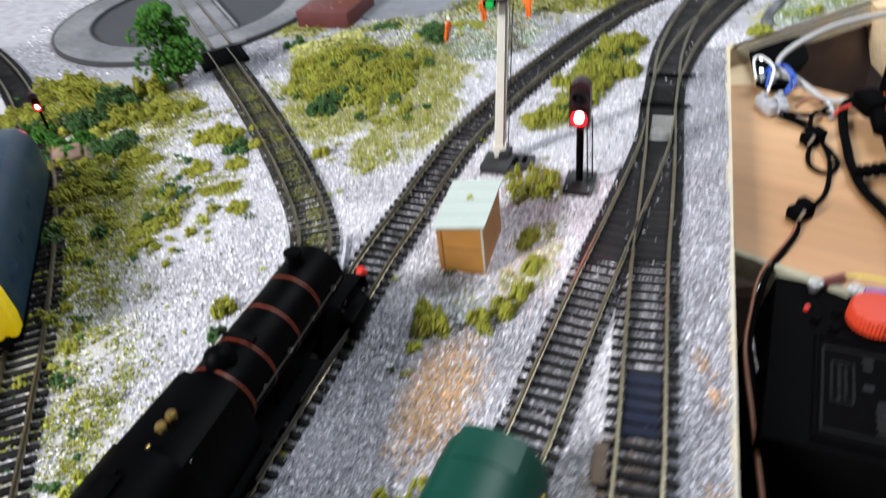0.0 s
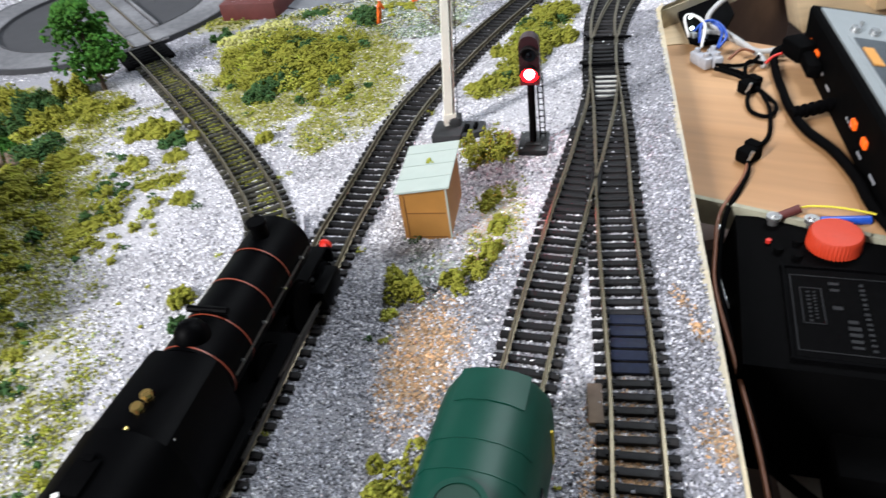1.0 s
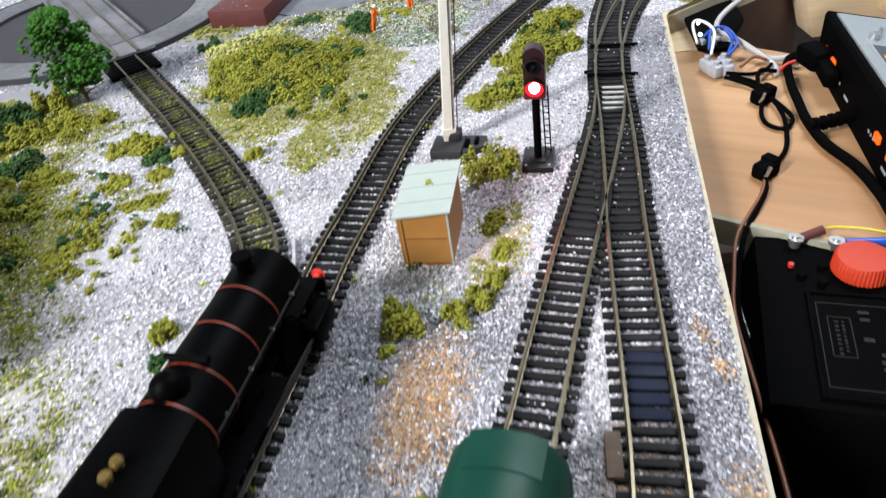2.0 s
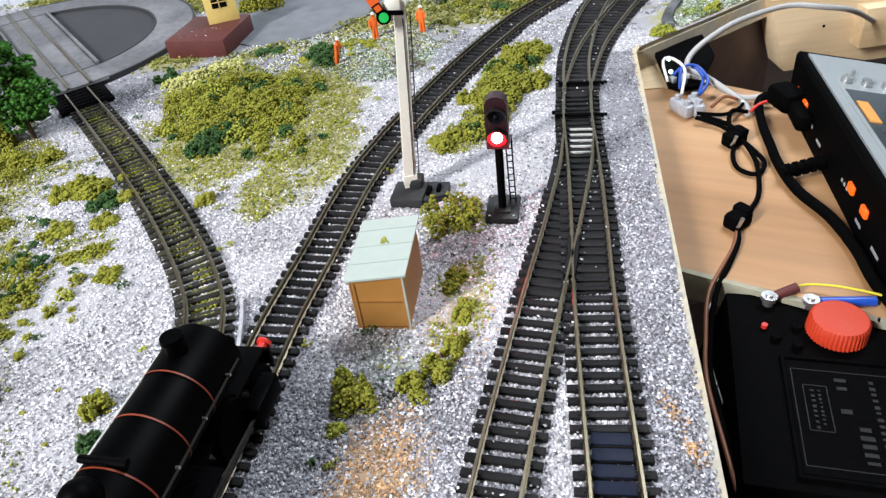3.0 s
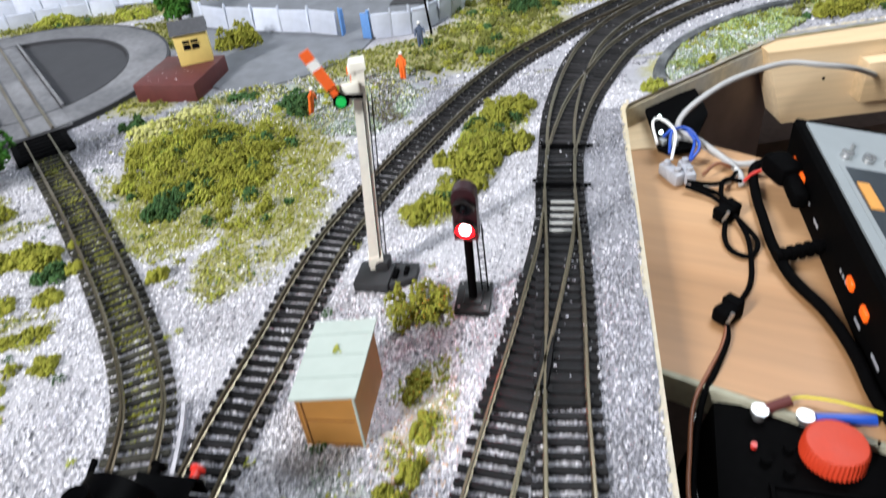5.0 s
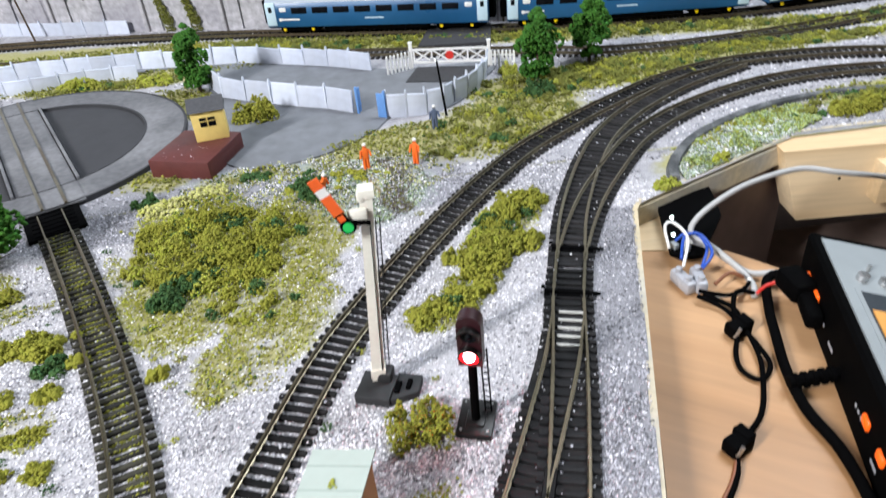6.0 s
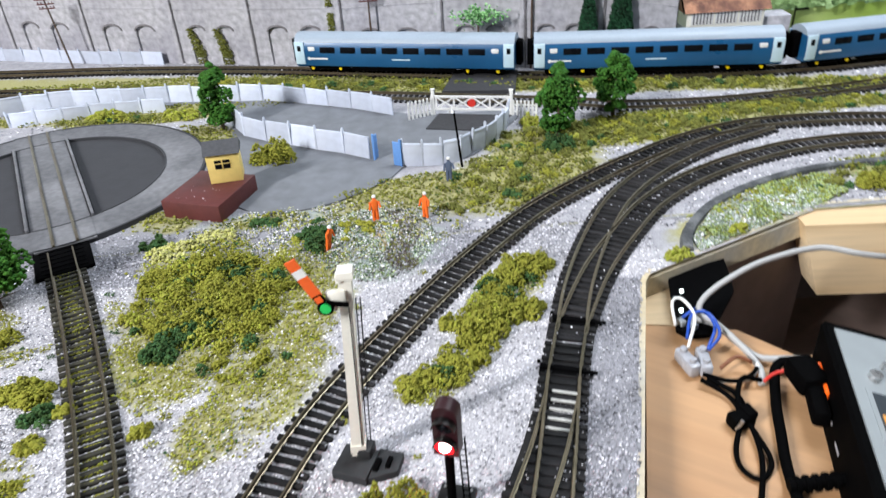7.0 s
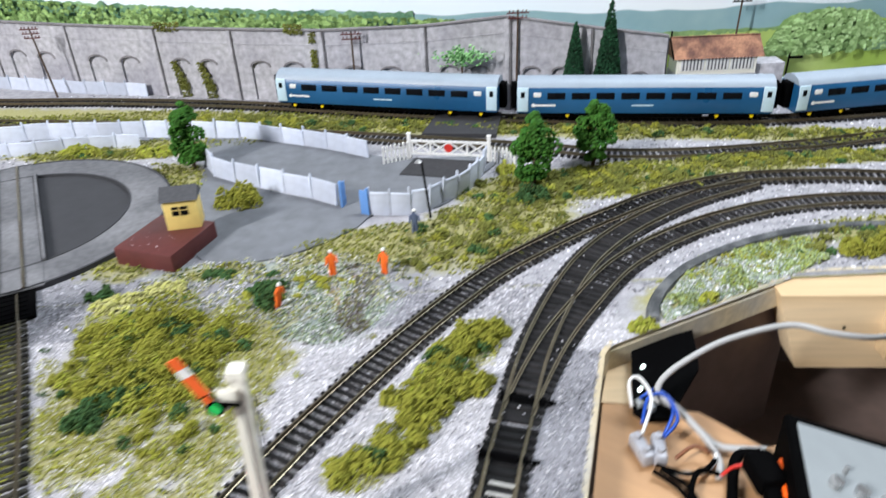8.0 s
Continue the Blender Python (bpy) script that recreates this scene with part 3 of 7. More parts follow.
for x, y, turn in ((-0.1, 70.9, -20), (2.3, 69.2, 62)):
    g = thing("gate_post", x, y, 0.1, turn, "blue painted gate leaf standing open at the yard entrance", "gate", "blue yard gates")
    bm = bmesh.new()
    box(bm, 0, 0.35, 1.15, 0.12, 0.75, 2.2, bevel=0.02)
    box(bm, 0.08, 0.35, 0.7, 0.06, 0.7, 0.12)
    box(bm, 0.08, 0.35, 1.7, 0.06, 0.7, 0.12)
    part("leaf", bm, BLUE_DOOR, g)
    part("post", box(bmesh.new(), 0, 0, 1.25, 0.2, 0.2, 2.5, bevel=0.02), BLUE_DOOR, g)

# ---- level crossing gates ----


def build_crossing_gate():
    a, b = Vector((5.5, 81.2, 0)), Vector((13.2, 79.5, 0))
    d = b - a
    t = thing("crossing_gate", a.x, a.y, 0, math.degrees(math.atan2(d.y, d.x)), "white timber level crossing gate with red disc", "gate")
    w = d.length
    for x in (0, w):
        bm = bmesh.new()
        box(bm, x, 0, 1.35, 0.32, 0.32, 2.7, bevel=0.03)
        box(bm, x, 0, 2.75, 0.42, 0.42, 0.1, bevel=0.02)
        part("gate_post", bm, WHITE, t)
    for z in (0.7, 2.0):
        part("rail", box(bmesh.new(), w / 2, 0, z, w - 0.3, 0.14, 0.2), WHITE, t)
    n = 4
    for i in range(n + 1):
        part("upright", box(bmesh.new(), 0.3 + (w - 0.6) * i / n, 0.02, 1.35, 0.16, 0.12, 1.3), WHITE, t)
    for i in range(n):
        x0, x1 = 0.3 + (w - 0.6) * i / n, 0.3 + (w - 0.6) * (i + 1) / n
        ang = math.degrees(math.atan2(1.2, x1 - x0))
        for s, y in ((1, -0.04), (-1, 0.06)):
            part("brace", box(bmesh.new(), (x0 + x1) / 2, y, 1.35, math.hypot(1.2, x1 - x0), 0.07, 0.13, roll=-s * ang), WHITE, t)
    bm = bmesh.new()
    rod(bm, (w * 0.5, -0.16, 1.4), (w * 0.5, -0.08, 1.4), 0.42, seg=20)
    part("disc", bm, RED, t, "round red warning disc")


def build_picket(x0, y0, x1, y1, h, label):
    d = Vector((x1 - x0, y1 - y0, 0))
    t = thing("picket_fence", x0, y0, 0, math.degrees(math.atan2(d.y, d.x)), label, "fence", "white picket fences")
    for z in (h * 0.3, h * 0.75):
        part("rail", box(bmesh.new(), d.length / 2, 0.08, z, d.length, 0.08, 0.14), WHITE, t)
    n = max(3, int(d.length / 0.36))
    for i in range(n + 1):
        bm = bmesh.new()
        box(bm, d.length * i / n, 0, h / 2, 0.2, 0.08, h)
        bmesh.ops.create_cone(bm, cap_ends=True, segments=4, radius1=0.13, radius2=0.01, depth=0.15, matrix=Matrix.Translation((d.length * i / n, 0, h + 0.07)))
        part("picket", bm, WHITE, t)


build_crossing_gate()
build_picket(3.0, 80.0, 5.3, 81.0, 1.9, "white picket wing fence beside the crossing gate")
build_picket(13.4, 79.4, 15.6, 78.8, 1.6, "short white picket fence beside the crossing")
build_picket(56, 78.5, 60.5, 79.5, 2.2, "white picket fence on a far platform end")

# ---- stone retaining wall ----
WALL_FOOT = [(-66, 121.6), (-53, 115.8), (-40, 110.6), (-27, 106.4), (-16.6, 103.2), (-5.0, 99.9), (7.0, 97.2), (16.4, 94.9), (25.0, 93.0), (33.3, 92.0)]
WALL_TOP = [8.9, 8.8, 8.8, 8.75, 8.8, 8.85, 9.4, 10.5, 9.4, 8.3]


def arch_loop(c, w, h, seg=8):
    r = w / 2
    pts = [(c - r, 0.15), (c + r, 0.15)]
    pts += [(c + r * math.cos(math.pi * i / seg), h - r * 0.55 + 0.55 * r * math.sin(math.pi * i / seg)) for i in range(seg + 1)]
    return pts


def build_wall_panel(a, b, ha, hb, parent, small):
    a, b = Vector((*a, 0)), Vector((*b, 0))
    d = (b - a)
    w = d.length
    m = pose(a.x * CM, a.y * CM, 0, 0, 0, math.degrees(math.atan2(d.y, d.x)))
    bm = bmesh.new()
    h0 = min(ha, hb) * 0.56
    loops = [[(0, 0), (w, 0), (w, hb), (0, ha)]] + [arch_loop(w * f, w * 0.215, h0 * (0.93 if small else 1)) for f in (0.31, 0.68)]
    for lp in loops:
        vs = [bm.verts.new((x, 0, z)) for x, z in lp]
        for i in range(len(vs)):
            bm.edges.new((vs[i], vs[(i + 1) % len(vs)]))
    bmesh.ops.triangle_fill(bm, edges=bm.edges[:], use_beauty=True, use_dissolve=False)
    for lp in loops[1:]:
        front = [bm.verts.new((x, 0, z)) for x, z in lp]
        back = [bm.verts.new((x, 0.3, z)) for x, z in lp]
        for i in range(len(lp)):
            j = (i + 1) % len(lp)
            bm.faces.new((front[i], front[j], back[j], back[i]))
    panel = part("wall_panel", bm, STONE, parent, "weathered grey stone panel")
    panel.matrix_local = m
    for lp in loops[1:]:
        bm = bmesh.new()
        bm.faces.new([bm.verts.new((x, 0.3, z)) for x, z in lp])
        part("blind_arch", bm, STONE, panel, "bricked-up arched opening")
        bm = bmesh.new()
        out = lp[2:]
        for (x0, z0), (x1, z1) in zip(out, out[1:]):
            ang = math.degrees(math.atan2(z1 - z0, x1 - x0))
            box(bm, (x0 + x1) / 2, -0.04, (z0 + z1) / 2 + 0.1, math.hypot(x1 - x0, z1 - z0) + 0.04, 0.12, 0.22, roll=-ang)
        part("arch_ring", bm, STONE_DARK, panel, "dark stone arch ring")
    slope = math.degrees(math.atan2(hb - ha, w))
    for dz, hh, pr, mat, nm in ((0.0, 0.22, 0.3, STONE_DARK, "coping"), (-1.75, 0.12, 0.09, STONE, "string_course")):
        bm = bmesh.new()
        box(bm, w / 2, 0.0, (ha + hb) / 2 + dz, math.hypot(w, hb - ha), pr * 2, hh, roll=-slope, bevel=0.03)
        part(nm, bm, mat, panel)
    bm = bmesh.new()
    box(bm, 0, 0.05, ha / 2, 0.5, 0.35, ha, bevel=0.03)
    part("pilaster", bm, STONE, panel)
    bm = bmesh.new()
    rod(bm, (0.42, -0.12, 0), (0.42, -0.12, ha - 0.1), 0.075, seg=8)
    for z in (1.5, 4.5, 7.5):
        rod(bm, (0.42, -0.12, z), (0.42, -0.12, z + 0.18), 0.11, seg=8)
    part("drainpipe", bm, STONE_DARK, panel, "dark iron drainpipe")


wall_ob = thing("retaining_wall", 0, 0, 0, 0, "tall weathered grey stone wall with blind arches", "wall")
wall_ob["kind"] = "structure"
for i in range(len(WALL_FOOT) - 1):
    build_wall_panel(WALL_FOOT[i], WALL_FOOT[i + 1], WALL_TOP[i], WALL_TOP[i + 1], wall_ob, i > 4)
bm = bmesh.new()
back = [(x + 0.3, y + 0.45) for x, y in WALL_FOOT] + [(x + 0.5, y + 1.2) for x, y in reversed(WALL_FOOT)]
slab(bm, back, 0, 8.0)
part("wall_core", bm, STONE_DARK, wall_ob)

# ---- backdrop sheet ----
BACK = smooth_path([(-150, 165), (-100, 142), (-66, 128), (-40, 118), (-16, 110.5), (7, 105), (25, 101.5), (40, 100.5), (60, 102), (90, 110), (130, 124)], 4)


def backdrop_material():
    m = bpy.data.materials.new("printed_countryside")
    m.use_nodes = True
    t = m.node_tree
    n, l = t.nodes, t.links
    b = n["Principled BSDF"]
    b.inputs["Roughness"].default_value = 0.7
    b.inputs["Specular IOR Level"].default_value = 0.2
    co = n.new("ShaderNodeTexCoord")
    sep = n.new("ShaderNodeSeparateXYZ")
    l.new(co.outputs["Object"], sep.inputs[0])

    def nz(scale, detail, sx=1.0):
        mp = n.new("ShaderNodeMapping")
        mp.inputs["Scale"].default_value = (sx, sx, 1)
        l.new(co.outputs["Object"], mp.inputs[0])
        x = n.new("ShaderNodeTexNoise")
        x.inputs["Scale"].default_value, x.inputs["Detail"].default_value = scale, detail
        l.new(mp.outputs[0], x.inputs["Vector"])
        return x.outputs[0]

    def level(z, amp, tex, soft=0.002):
        """1 above the wavering height z (metres)."""
        k = n.new("ShaderNodeMath")
        k.operation = "MULTIPLY_ADD"
        k.inputs[1].default_value, k.inputs[2].default_value = amp, -amp / 2
        l.new(tex, k.inputs[0])
        s = n.new("ShaderNodeMath")
        s.operation = "SUBTRACT"
        l.new(sep.outputs[2], s.inputs[0])
        l.new(k.outputs[0], s.inputs[1])
        r = n.new("ShaderNodeMapRange")
        r.inputs[1].default_value, r.inputs[2].default_value = z - soft, z + soft
        l.new(s.outputs[0], r.inputs[0])
        return r.outputs[0]

    def mix(f, a, c):
        x = n.new("ShaderNodeMix")
        x.data_type = "RGBA"
        l.new(f, x.inputs[0])
        for v, i in ((a, 6), (c, 7)):
            if isinstance(v, tuple):
                x.inputs[i].default_value = (*v, 1)
            else:
                l.new(v, x.inputs[i])
        return x.outputs[2]

    field = mix(nz(40, 3), (0.3, 0.48, 0.08), (0.5, 0.62, 0.2))
    wood = mix(nz(150, 5), (0.12, 0.24, 0.1), (0.35, 0.5, 0.22))
    hill = mix(nz(30, 3), (0.2, 0.36, 0.42), (0.34, 0.5, 0.52))
    sky = mix(nz(10, 4, 0.4), (0.72, 0.86, 0.97), (0.92, 0.96, 0.99))
    c = mix(level(0.06, 0.006, nz(20, 2), 0.001), field, wood)
    c = mix(level(0.066, 0.008, nz(45, 5), 0.0006), c, hill)
    c = mix(level(0.092, 0.02, nz(9, 2), 0.0008), c, sky)
    l.new(c, b.inputs["Base Color"])
    return m


bm = bmesh.new()
lo = [bm.verts.new(p) for p in BACK]
hi = [bm.verts.new(p + Vector((0, 0, 45))) for p in BACK]
for i in range(len(BACK) - 1):
    bm.faces.new((lo[i], lo[i + 1], hi[i + 1], hi[i]))
backdrop = tagged(part("backdrop", bm, backdrop_material()), "printed backdrop of green hills and pale sky", "backdrop", kind="structure")
PRINT_TREE = material("printed_trees", (0.2, 0.36, 0.12), 0.8, vary=0.5, scale=45, tint=(0.34, 0.5, 0.2), spec=0.1)
PRINT_TREE_BLUE = material("printed_far_trees", (0.12, 0.25, 0.16), 0.8, vary=0.45, scale=60, tint=(0.22, 0.36, 0.2), spec=0.1)
PRINT_FIELD = material("printed_meadow", (0.36, 0.52, 0.1), 0.8, vary=0.12, scale=20, tint=(0.46, 0.58, 0.2), spec=0.1)


def printed(x0, x1, z0, heights, mat, proud, label, seed):
    """A flat printed shape on the backdrop with a lumpy top."""
    rng = random.Random(seed)
    pts = [p for p in smooth_path([tuple(p)[:2] for p in BACK], 0.35) if x0 <= p.x <= x1]
    bm = bmesh.new()
    prev, n = None, len(pts)
    for i, p in enumerate(pts):
        f = i / max(1, n - 1) * (len(heights) - 1)
        k = min(int(f), len(heights) - 2)
        h = heights[k] + (heights[k + 1] - heights[k]) * (f - k)
        h += 0.5 * noise.noise((p.x * 0.8, seed, 0)) + 0.25 * noise.noise((p.x * 2.6, seed, 1)) + rng.uniform(-0.05, 0.05)
        q = Vector((p.x, p.y - proud, 0))
        a, b = bm.verts.new(q + Vector((0, 0, z0))), bm.verts.new(q + Vector((0, 0, max(z0 + 0.1, h))))
        if prev:
            bm.faces.new((prev[0], a, b, prev[1]))
        prev = (a, b)
    part("printed_scenery", bm, mat, backdrop, label)


def printed_canopy(x0, x1, z0, heights, mat, proud, label, seed, count, r0, r1):
    """Printed tree crowns: many overlapping lumpy discs flat on the backdrop, the lower ones in front."""
    rng = random.Random(seed)
    line = [p for p in smooth_path([tuple(p)[:2] for p in BACK], 0.35) if x0 <= p.x <= x1]
    side = normals2(line)
    spots = []
    for _ in range(count):
        i = rng.randrange(len(line))
        f = i / (len(line) - 1) * (len(heights) - 1)
        k = min(int(f), len(heights) - 2)
        h = heights[k] + (heights[k + 1] - heights[k]) * (f - k)
        spots.append((z0 + (h - z0) * rng.random() ** 0.7, i, rng.uniform(r0, r1)))
    bm = bmesh.new()
    for j, (z, i, r) in enumerate(sorted(spots, reverse=True)):
        along = Vector((-side[i].y, side[i].x, 0))
        c = line[i] + side[i] * (proud + 0.0012 * j) + Vector((0, 0, z))
        bm.faces.new([bm.verts.new(c + (along * math.cos(a) + Vector((0, 0, 0.8 * math.sin(a)))) * r * rng.uniform(0.8, 1.15)) for a in (2 * math.pi * q / 11 for q in range(11))])
    part("printed_scenery", bm, mat, backdrop, label)


PRINT_CROWN = material("printed_crowns", (0.17, 0.28, 0.09), 0.8, vary=0.35, scale=220, tint=(0.27, 0.4, 0.15), per="island", spec=0.1)
PRINT_CROWN_PALE = material("printed_pale_crowns", (0.27, 0.44, 0.16), 0.8, vary=0.28, scale=220, tint=(0.4, 0.56, 0.27), per="island", spec=0.1)
printed_canopy(47.0, 62, 3.4, [4.6, 6.8, 7.9, 8.3, 8.4, 8.4, 8.0, 7.6, 6.4], PRINT_CROWN_PALE, 0.7, "printed clump of rounded trees", 31, 800, 0.16, 0.4)
printed_canopy(-110, 22, 7.6, [11.0, 10.7, 10.6, 10.3, 10.4, 10.1, 9.7, 9.3, 8.9, 8.4], PRINT_CROWN, 0.7, "printed light green treetops over the wall", 33, 2000, 0.14, 0.4)
printed(-120, 6, 4, [10.9, 10.7, 10.5, 10.2, 10.4, 10.0, 9.6, 9.3], PRINT_TREE_BLUE, 0.25, "printed dark woodland", 3)
printed(-70, 24, 4, [8.6, 8.3, 8.9, 8.2, 8.8, 8.0, 8.6, 7.8, 7.4, 7.0], PRINT_TREE, 0.5, "printed hedgerow of light green trees", 5)
printed(38, 130, 1, [6.2, 6.5, 6.4, 6.2, 6.2], PRINT_FIELD, 0.3, "printed bright green meadow", 7)
printed(47.0, 61, 3.3, [3.6, 6.8, 8.0, 8.3, 8.4, 8.5, 8.2, 7.8, 6.5, 3.8], PRINT_TREE, 0.6, "printed clump of rounded trees", 9)
printed(60, 130, 3.0, [4, 6.6, 7, 7.4, 7.8, 7], PRINT_TREE_BLUE, 0.45, "printed far woodland", 11)

# ---- loose ballast, turf and bushes ----
OCTA = np.array([(1, 0, 0), (-1, 0, 0), (0, 1, 0), (0, -1, 0), (0, 0, 1), (0, 0, -1)], float)
OCTA_F = np.array([(0, 2, 4), (2, 1, 4), (1, 3, 4), (3, 0, 4), (2, 0, 5), (1, 2, 5), (3, 1, 5), (0, 3, 5)])


def chunks(name, centres, sizes, mat, parent=None, label="", squash=0.75, seed=1, bedded=False):
    """Many small uneven bits in one mesh; bedded ones have no underside."""
    rng = np.random.default_rng(seed)
    c, s = np.asarray(centres, float), np.asarray(sizes, float)
    n = len(c)
    v = OCTA[None] * rng.uniform(0.65, 1.35, (n, 6, 1)) + rng.normal(0, 0.12, (n, 6, 3))
    a, b = rng.uniform(0, 6.283, n), rng.uniform(-0.7, 0.7, n)
    ca, sa, cb, sb = np.cos(a)[:, None], np.sin(a)[:, None], np.cos(b)[:, None], np.sin(b)[:, None]
    x, y, z = v[..., 0], v[..., 1], v[..., 2] * squash
    y, z = y * cb - z * sb, y * sb + z * cb
    x, y = x * ca - y * sa, x * sa + y * ca
    v = np.stack([x, y, z], -1) * s[:, None, None] + c[:, None]
    f = ((OCTA_F[:4] if bedded else OCTA_F)[None] + 6 * np.arange(n)[:, None, None]).reshape(-1, 3)
    me = bpy.data.meshes.new(name)
    me.vertices.add(n * 6)
    me.vertices.foreach_set("co", (v * CM).astype(np.float32).ravel())
    me.loops.add(len(f) * 3)
    me.loops.foreach_set("vertex_index", f.astype(np.int32).ravel())
    me.polygons.add(len(f))
    me.polygons.foreach_set("loop_start", np.arange(0, len(f) * 3, 3, dtype=np.int32))
    me.polygons.foreach_set("use_smooth", np.full(len(f), not bedded))
    me.update(calc_edges=True)
    me.materials.append(mat)
    ob = new(name, me)
    if parent:
        ob.parent = parent
    if label:
        ob["label"] = label
    return ob


def lump(x, y, s=0.55):
    return noise.noise((x * s, y * s, 4.2)) + 0.5 * noise.noise((x * s * 2.4, y * s * 2.4, 9.1))


def near_road(x, y):
    return (math.hypot(x - TT.x, y - TT.y) < 13.6) or (-13 < x < 13 and 63 < y < 90 and turf_at(x, y) < 0.4)


def bend(x, y):
    """The pale grass between the foam strip and the board edge."""
    return 19 < x < 41 and y < 51.5 + (x - 19) * 0.56


def scatter():
    rng = random.Random(11)
    sets = {k: ([], []) for k in ("white", "grey", "tan", "sage", "turf", "lime", "dark", "pale", "moss", "mint", "earth")}

    def put(k, x, y, z, s):
        sets[k][0].append((x, y, z))
        sets[k][1].append(s)

    for (x0, x1, y0, y1, count, size) in ((-28, 20, 9, 58, 125000, 1.0), (-12, 12, 9, 34, 45000, 0.9), (-45, 60, 56, 82, 26000, 1.5), (-60, 75, 80, 108, 9000, 2.0)):
        for _ in range(count):
            y = rng.uniform(y0, y1)
            x = rng.uniform(x0, min(x1, edge_x(y) - 0.05))
            if near_road(x, y):
                continue
            g = turf_at(x, y)
            if rng.random() < g * (0.8 if y < 60 else 1.1):
                continue
            gr, ta = grey_at(x, y), tan_at(x, y)
            k = "tan" if rng.random() < ta * 0.75 else "sage" if rng.random() < 0.75 * sage_at(x, y) else "grey" if rng.random() < gr * 0.9 + 0.16 else "white"
            s = rng.uniform(0.04, 0.09) * size
            put(k, x, y, rng.uniform(0.0, 0.07), s)
    # low turf in drifts, thick where the ground is lumpy
    def clear(x, y):
        if near_road(x, y):
            return False
        return min(off_line(x, y, p, 8) for p in (LINE_C, LINE_L, LINE_I, LINE_O, LINE_M)) > 1.5 and (y > 45 or min(off_line(x, y, LINE_R, 8), off_line(x, y, LINE_D, 8)) > 1.5)

    for (x0, x1, y0, y1, count, size) in ((-36, 16, 8, 58, 85000, 1.0), (-60, 62, 57, 100, 80000, 1.5)):
        for _ in range(count):
            y = rng.uniform(y0, y1)
            x = rng.uniform(x0, min(x1, edge_x(y) - 0.1))
            g = turf_at(x, y)
            h = lump(x, y)
            v = g * 0.95 + h * 0.8 - 0.4
            if g < 0.05 or (abs(x) < 6 and rng.random() < 1.1 * sage_at(x, y)) or rng.random() > v * 2.6 + 0.25 or v < -0.1 or not clear(x, y):
                continue
            s = rng.uniform(0.05, 0.105) * size
            tone = noise.noise((x * 0.25, y * 0.25, 30))
            k = "lime" if rng.random() < (0.45 if tone > 0.0 else 0.15) else "pale" if rng.random() < 0.08 else "dark" if (tone < -0.3 and rng.random() < 0.2) else "turf"
            if y > 60 and k != "dark" and rng.random() < 0.7:
                k = "moss"
            if bend(x, y):
                k, s = ("mint" if rng.random() < 0.8 else "lime"), s * 0.7
            put(k, x, y, 0.04 + max(0.0, v) * rng.random() * 0.3 * size, s)
    # foam clumps standing up out of the turf
    near_clumps = [(-9.3, 50.5, 5.6, 4.8, 20, 105, 0.5, 1.2), (-6.5, 45.5, 2.6, 3.5, -10, 26, 0.3, 0.8), (-11.5, 53.5, 4, 2.5, 20, 50, 0.45, 1.1), (8.8, 48.8, 1.7, 5.2, -30, 60, 0.45, 1.15), (4.8, 41.8, 2.0, 1.4, 30, 16, 0.4, 0.9), (-27, 36, 4, 8, 25, 110, 0.35, 0.95), (-31, 48, 9, 5, -25, 70, 0.4, 1.0), (-22.5, 24, 2.6, 7, 15, 45, 0.2, 0.5), (-16, 12.5, 3, 6, 20, 45, 0.12, 0.35), (-19, 34, 2.8, 6, 10, 40, 0.2, 0.6)]
    far_clumps = [(12, 66, 8, 4.5, 35, 80, 0.3, 0.7), (22, 74, 12, 3, 5, 170, 0.4, 0.9), (40, 77, 16, 1.4, 0, 120, 0.4, 0.8), (15, 88.5, 60, 1.6, -10, 240, 0.4, 0.9), (-10, 94, 12, 1.6, -16, 90, 0.4, 0.9), (42, 61.5, 9, 2.5, 8, 60, 0.3, 0.8), (-2, 58.5, 5, 2.5, 0, 24, 0.2, 0.5), (-27, 86.2, 8, 0.9, 0, 30, 0.3, 0.7)]
    for (cx, cy, rx, ry, turn, count, r0, r1) in near_clumps + far_clumps:
        c0, s0 = math.cos(radians(turn)), math.sin(radians(turn))
        for _ in range(count):
            a, q = rng.uniform(0, 6.283), rng.random() ** 0.6
            u, v = rx * q * math.cos(a), ry * q * math.sin(a)
            if lump(cx + u, cy + v, 0.7) < -0.4:
                continue
            x, y = cx + u * c0 - v * s0, cy + u * s0 + v * c0
            r = rng.uniform(r0, r1) * (1.15 - 0.5 * q)
            if not clear(x, y) or x > edge_x(y) - 0.4:
                continue
            tone = rng.random()
            k = "dark" if tone < 0.12 else "lime" if tone < (0.24 if y < 57 else 0.17) else "turf"
            if y > 60 and k != "dark" and rng.random() < 0.7:
                k = "moss"
            big, tall = (1.0, 1.6) if y < 57 else (1.25, 1.1)
            lobes = [(rng.uniform(-0.6, 0.6) * r, rng.uniform(-0.6, 0.6) * r, rng.uniform(0.35, 0.7) * r) for _ in range(5)]
            for _ in range(int(190 * r * r / big + 24)):
                lx, ly, lr = rng.choice(lobes)
                b, e = rng.uniform(0, 6.283), math.acos(rng.random())
                put(k, x + lx + lr * math.sin(e) * math.cos(b), y + ly + lr * math.sin(e) * math.sin(b), 0.05 + lr * tall * math.cos(e), rng.uniform(0.07, 0.13) * big)
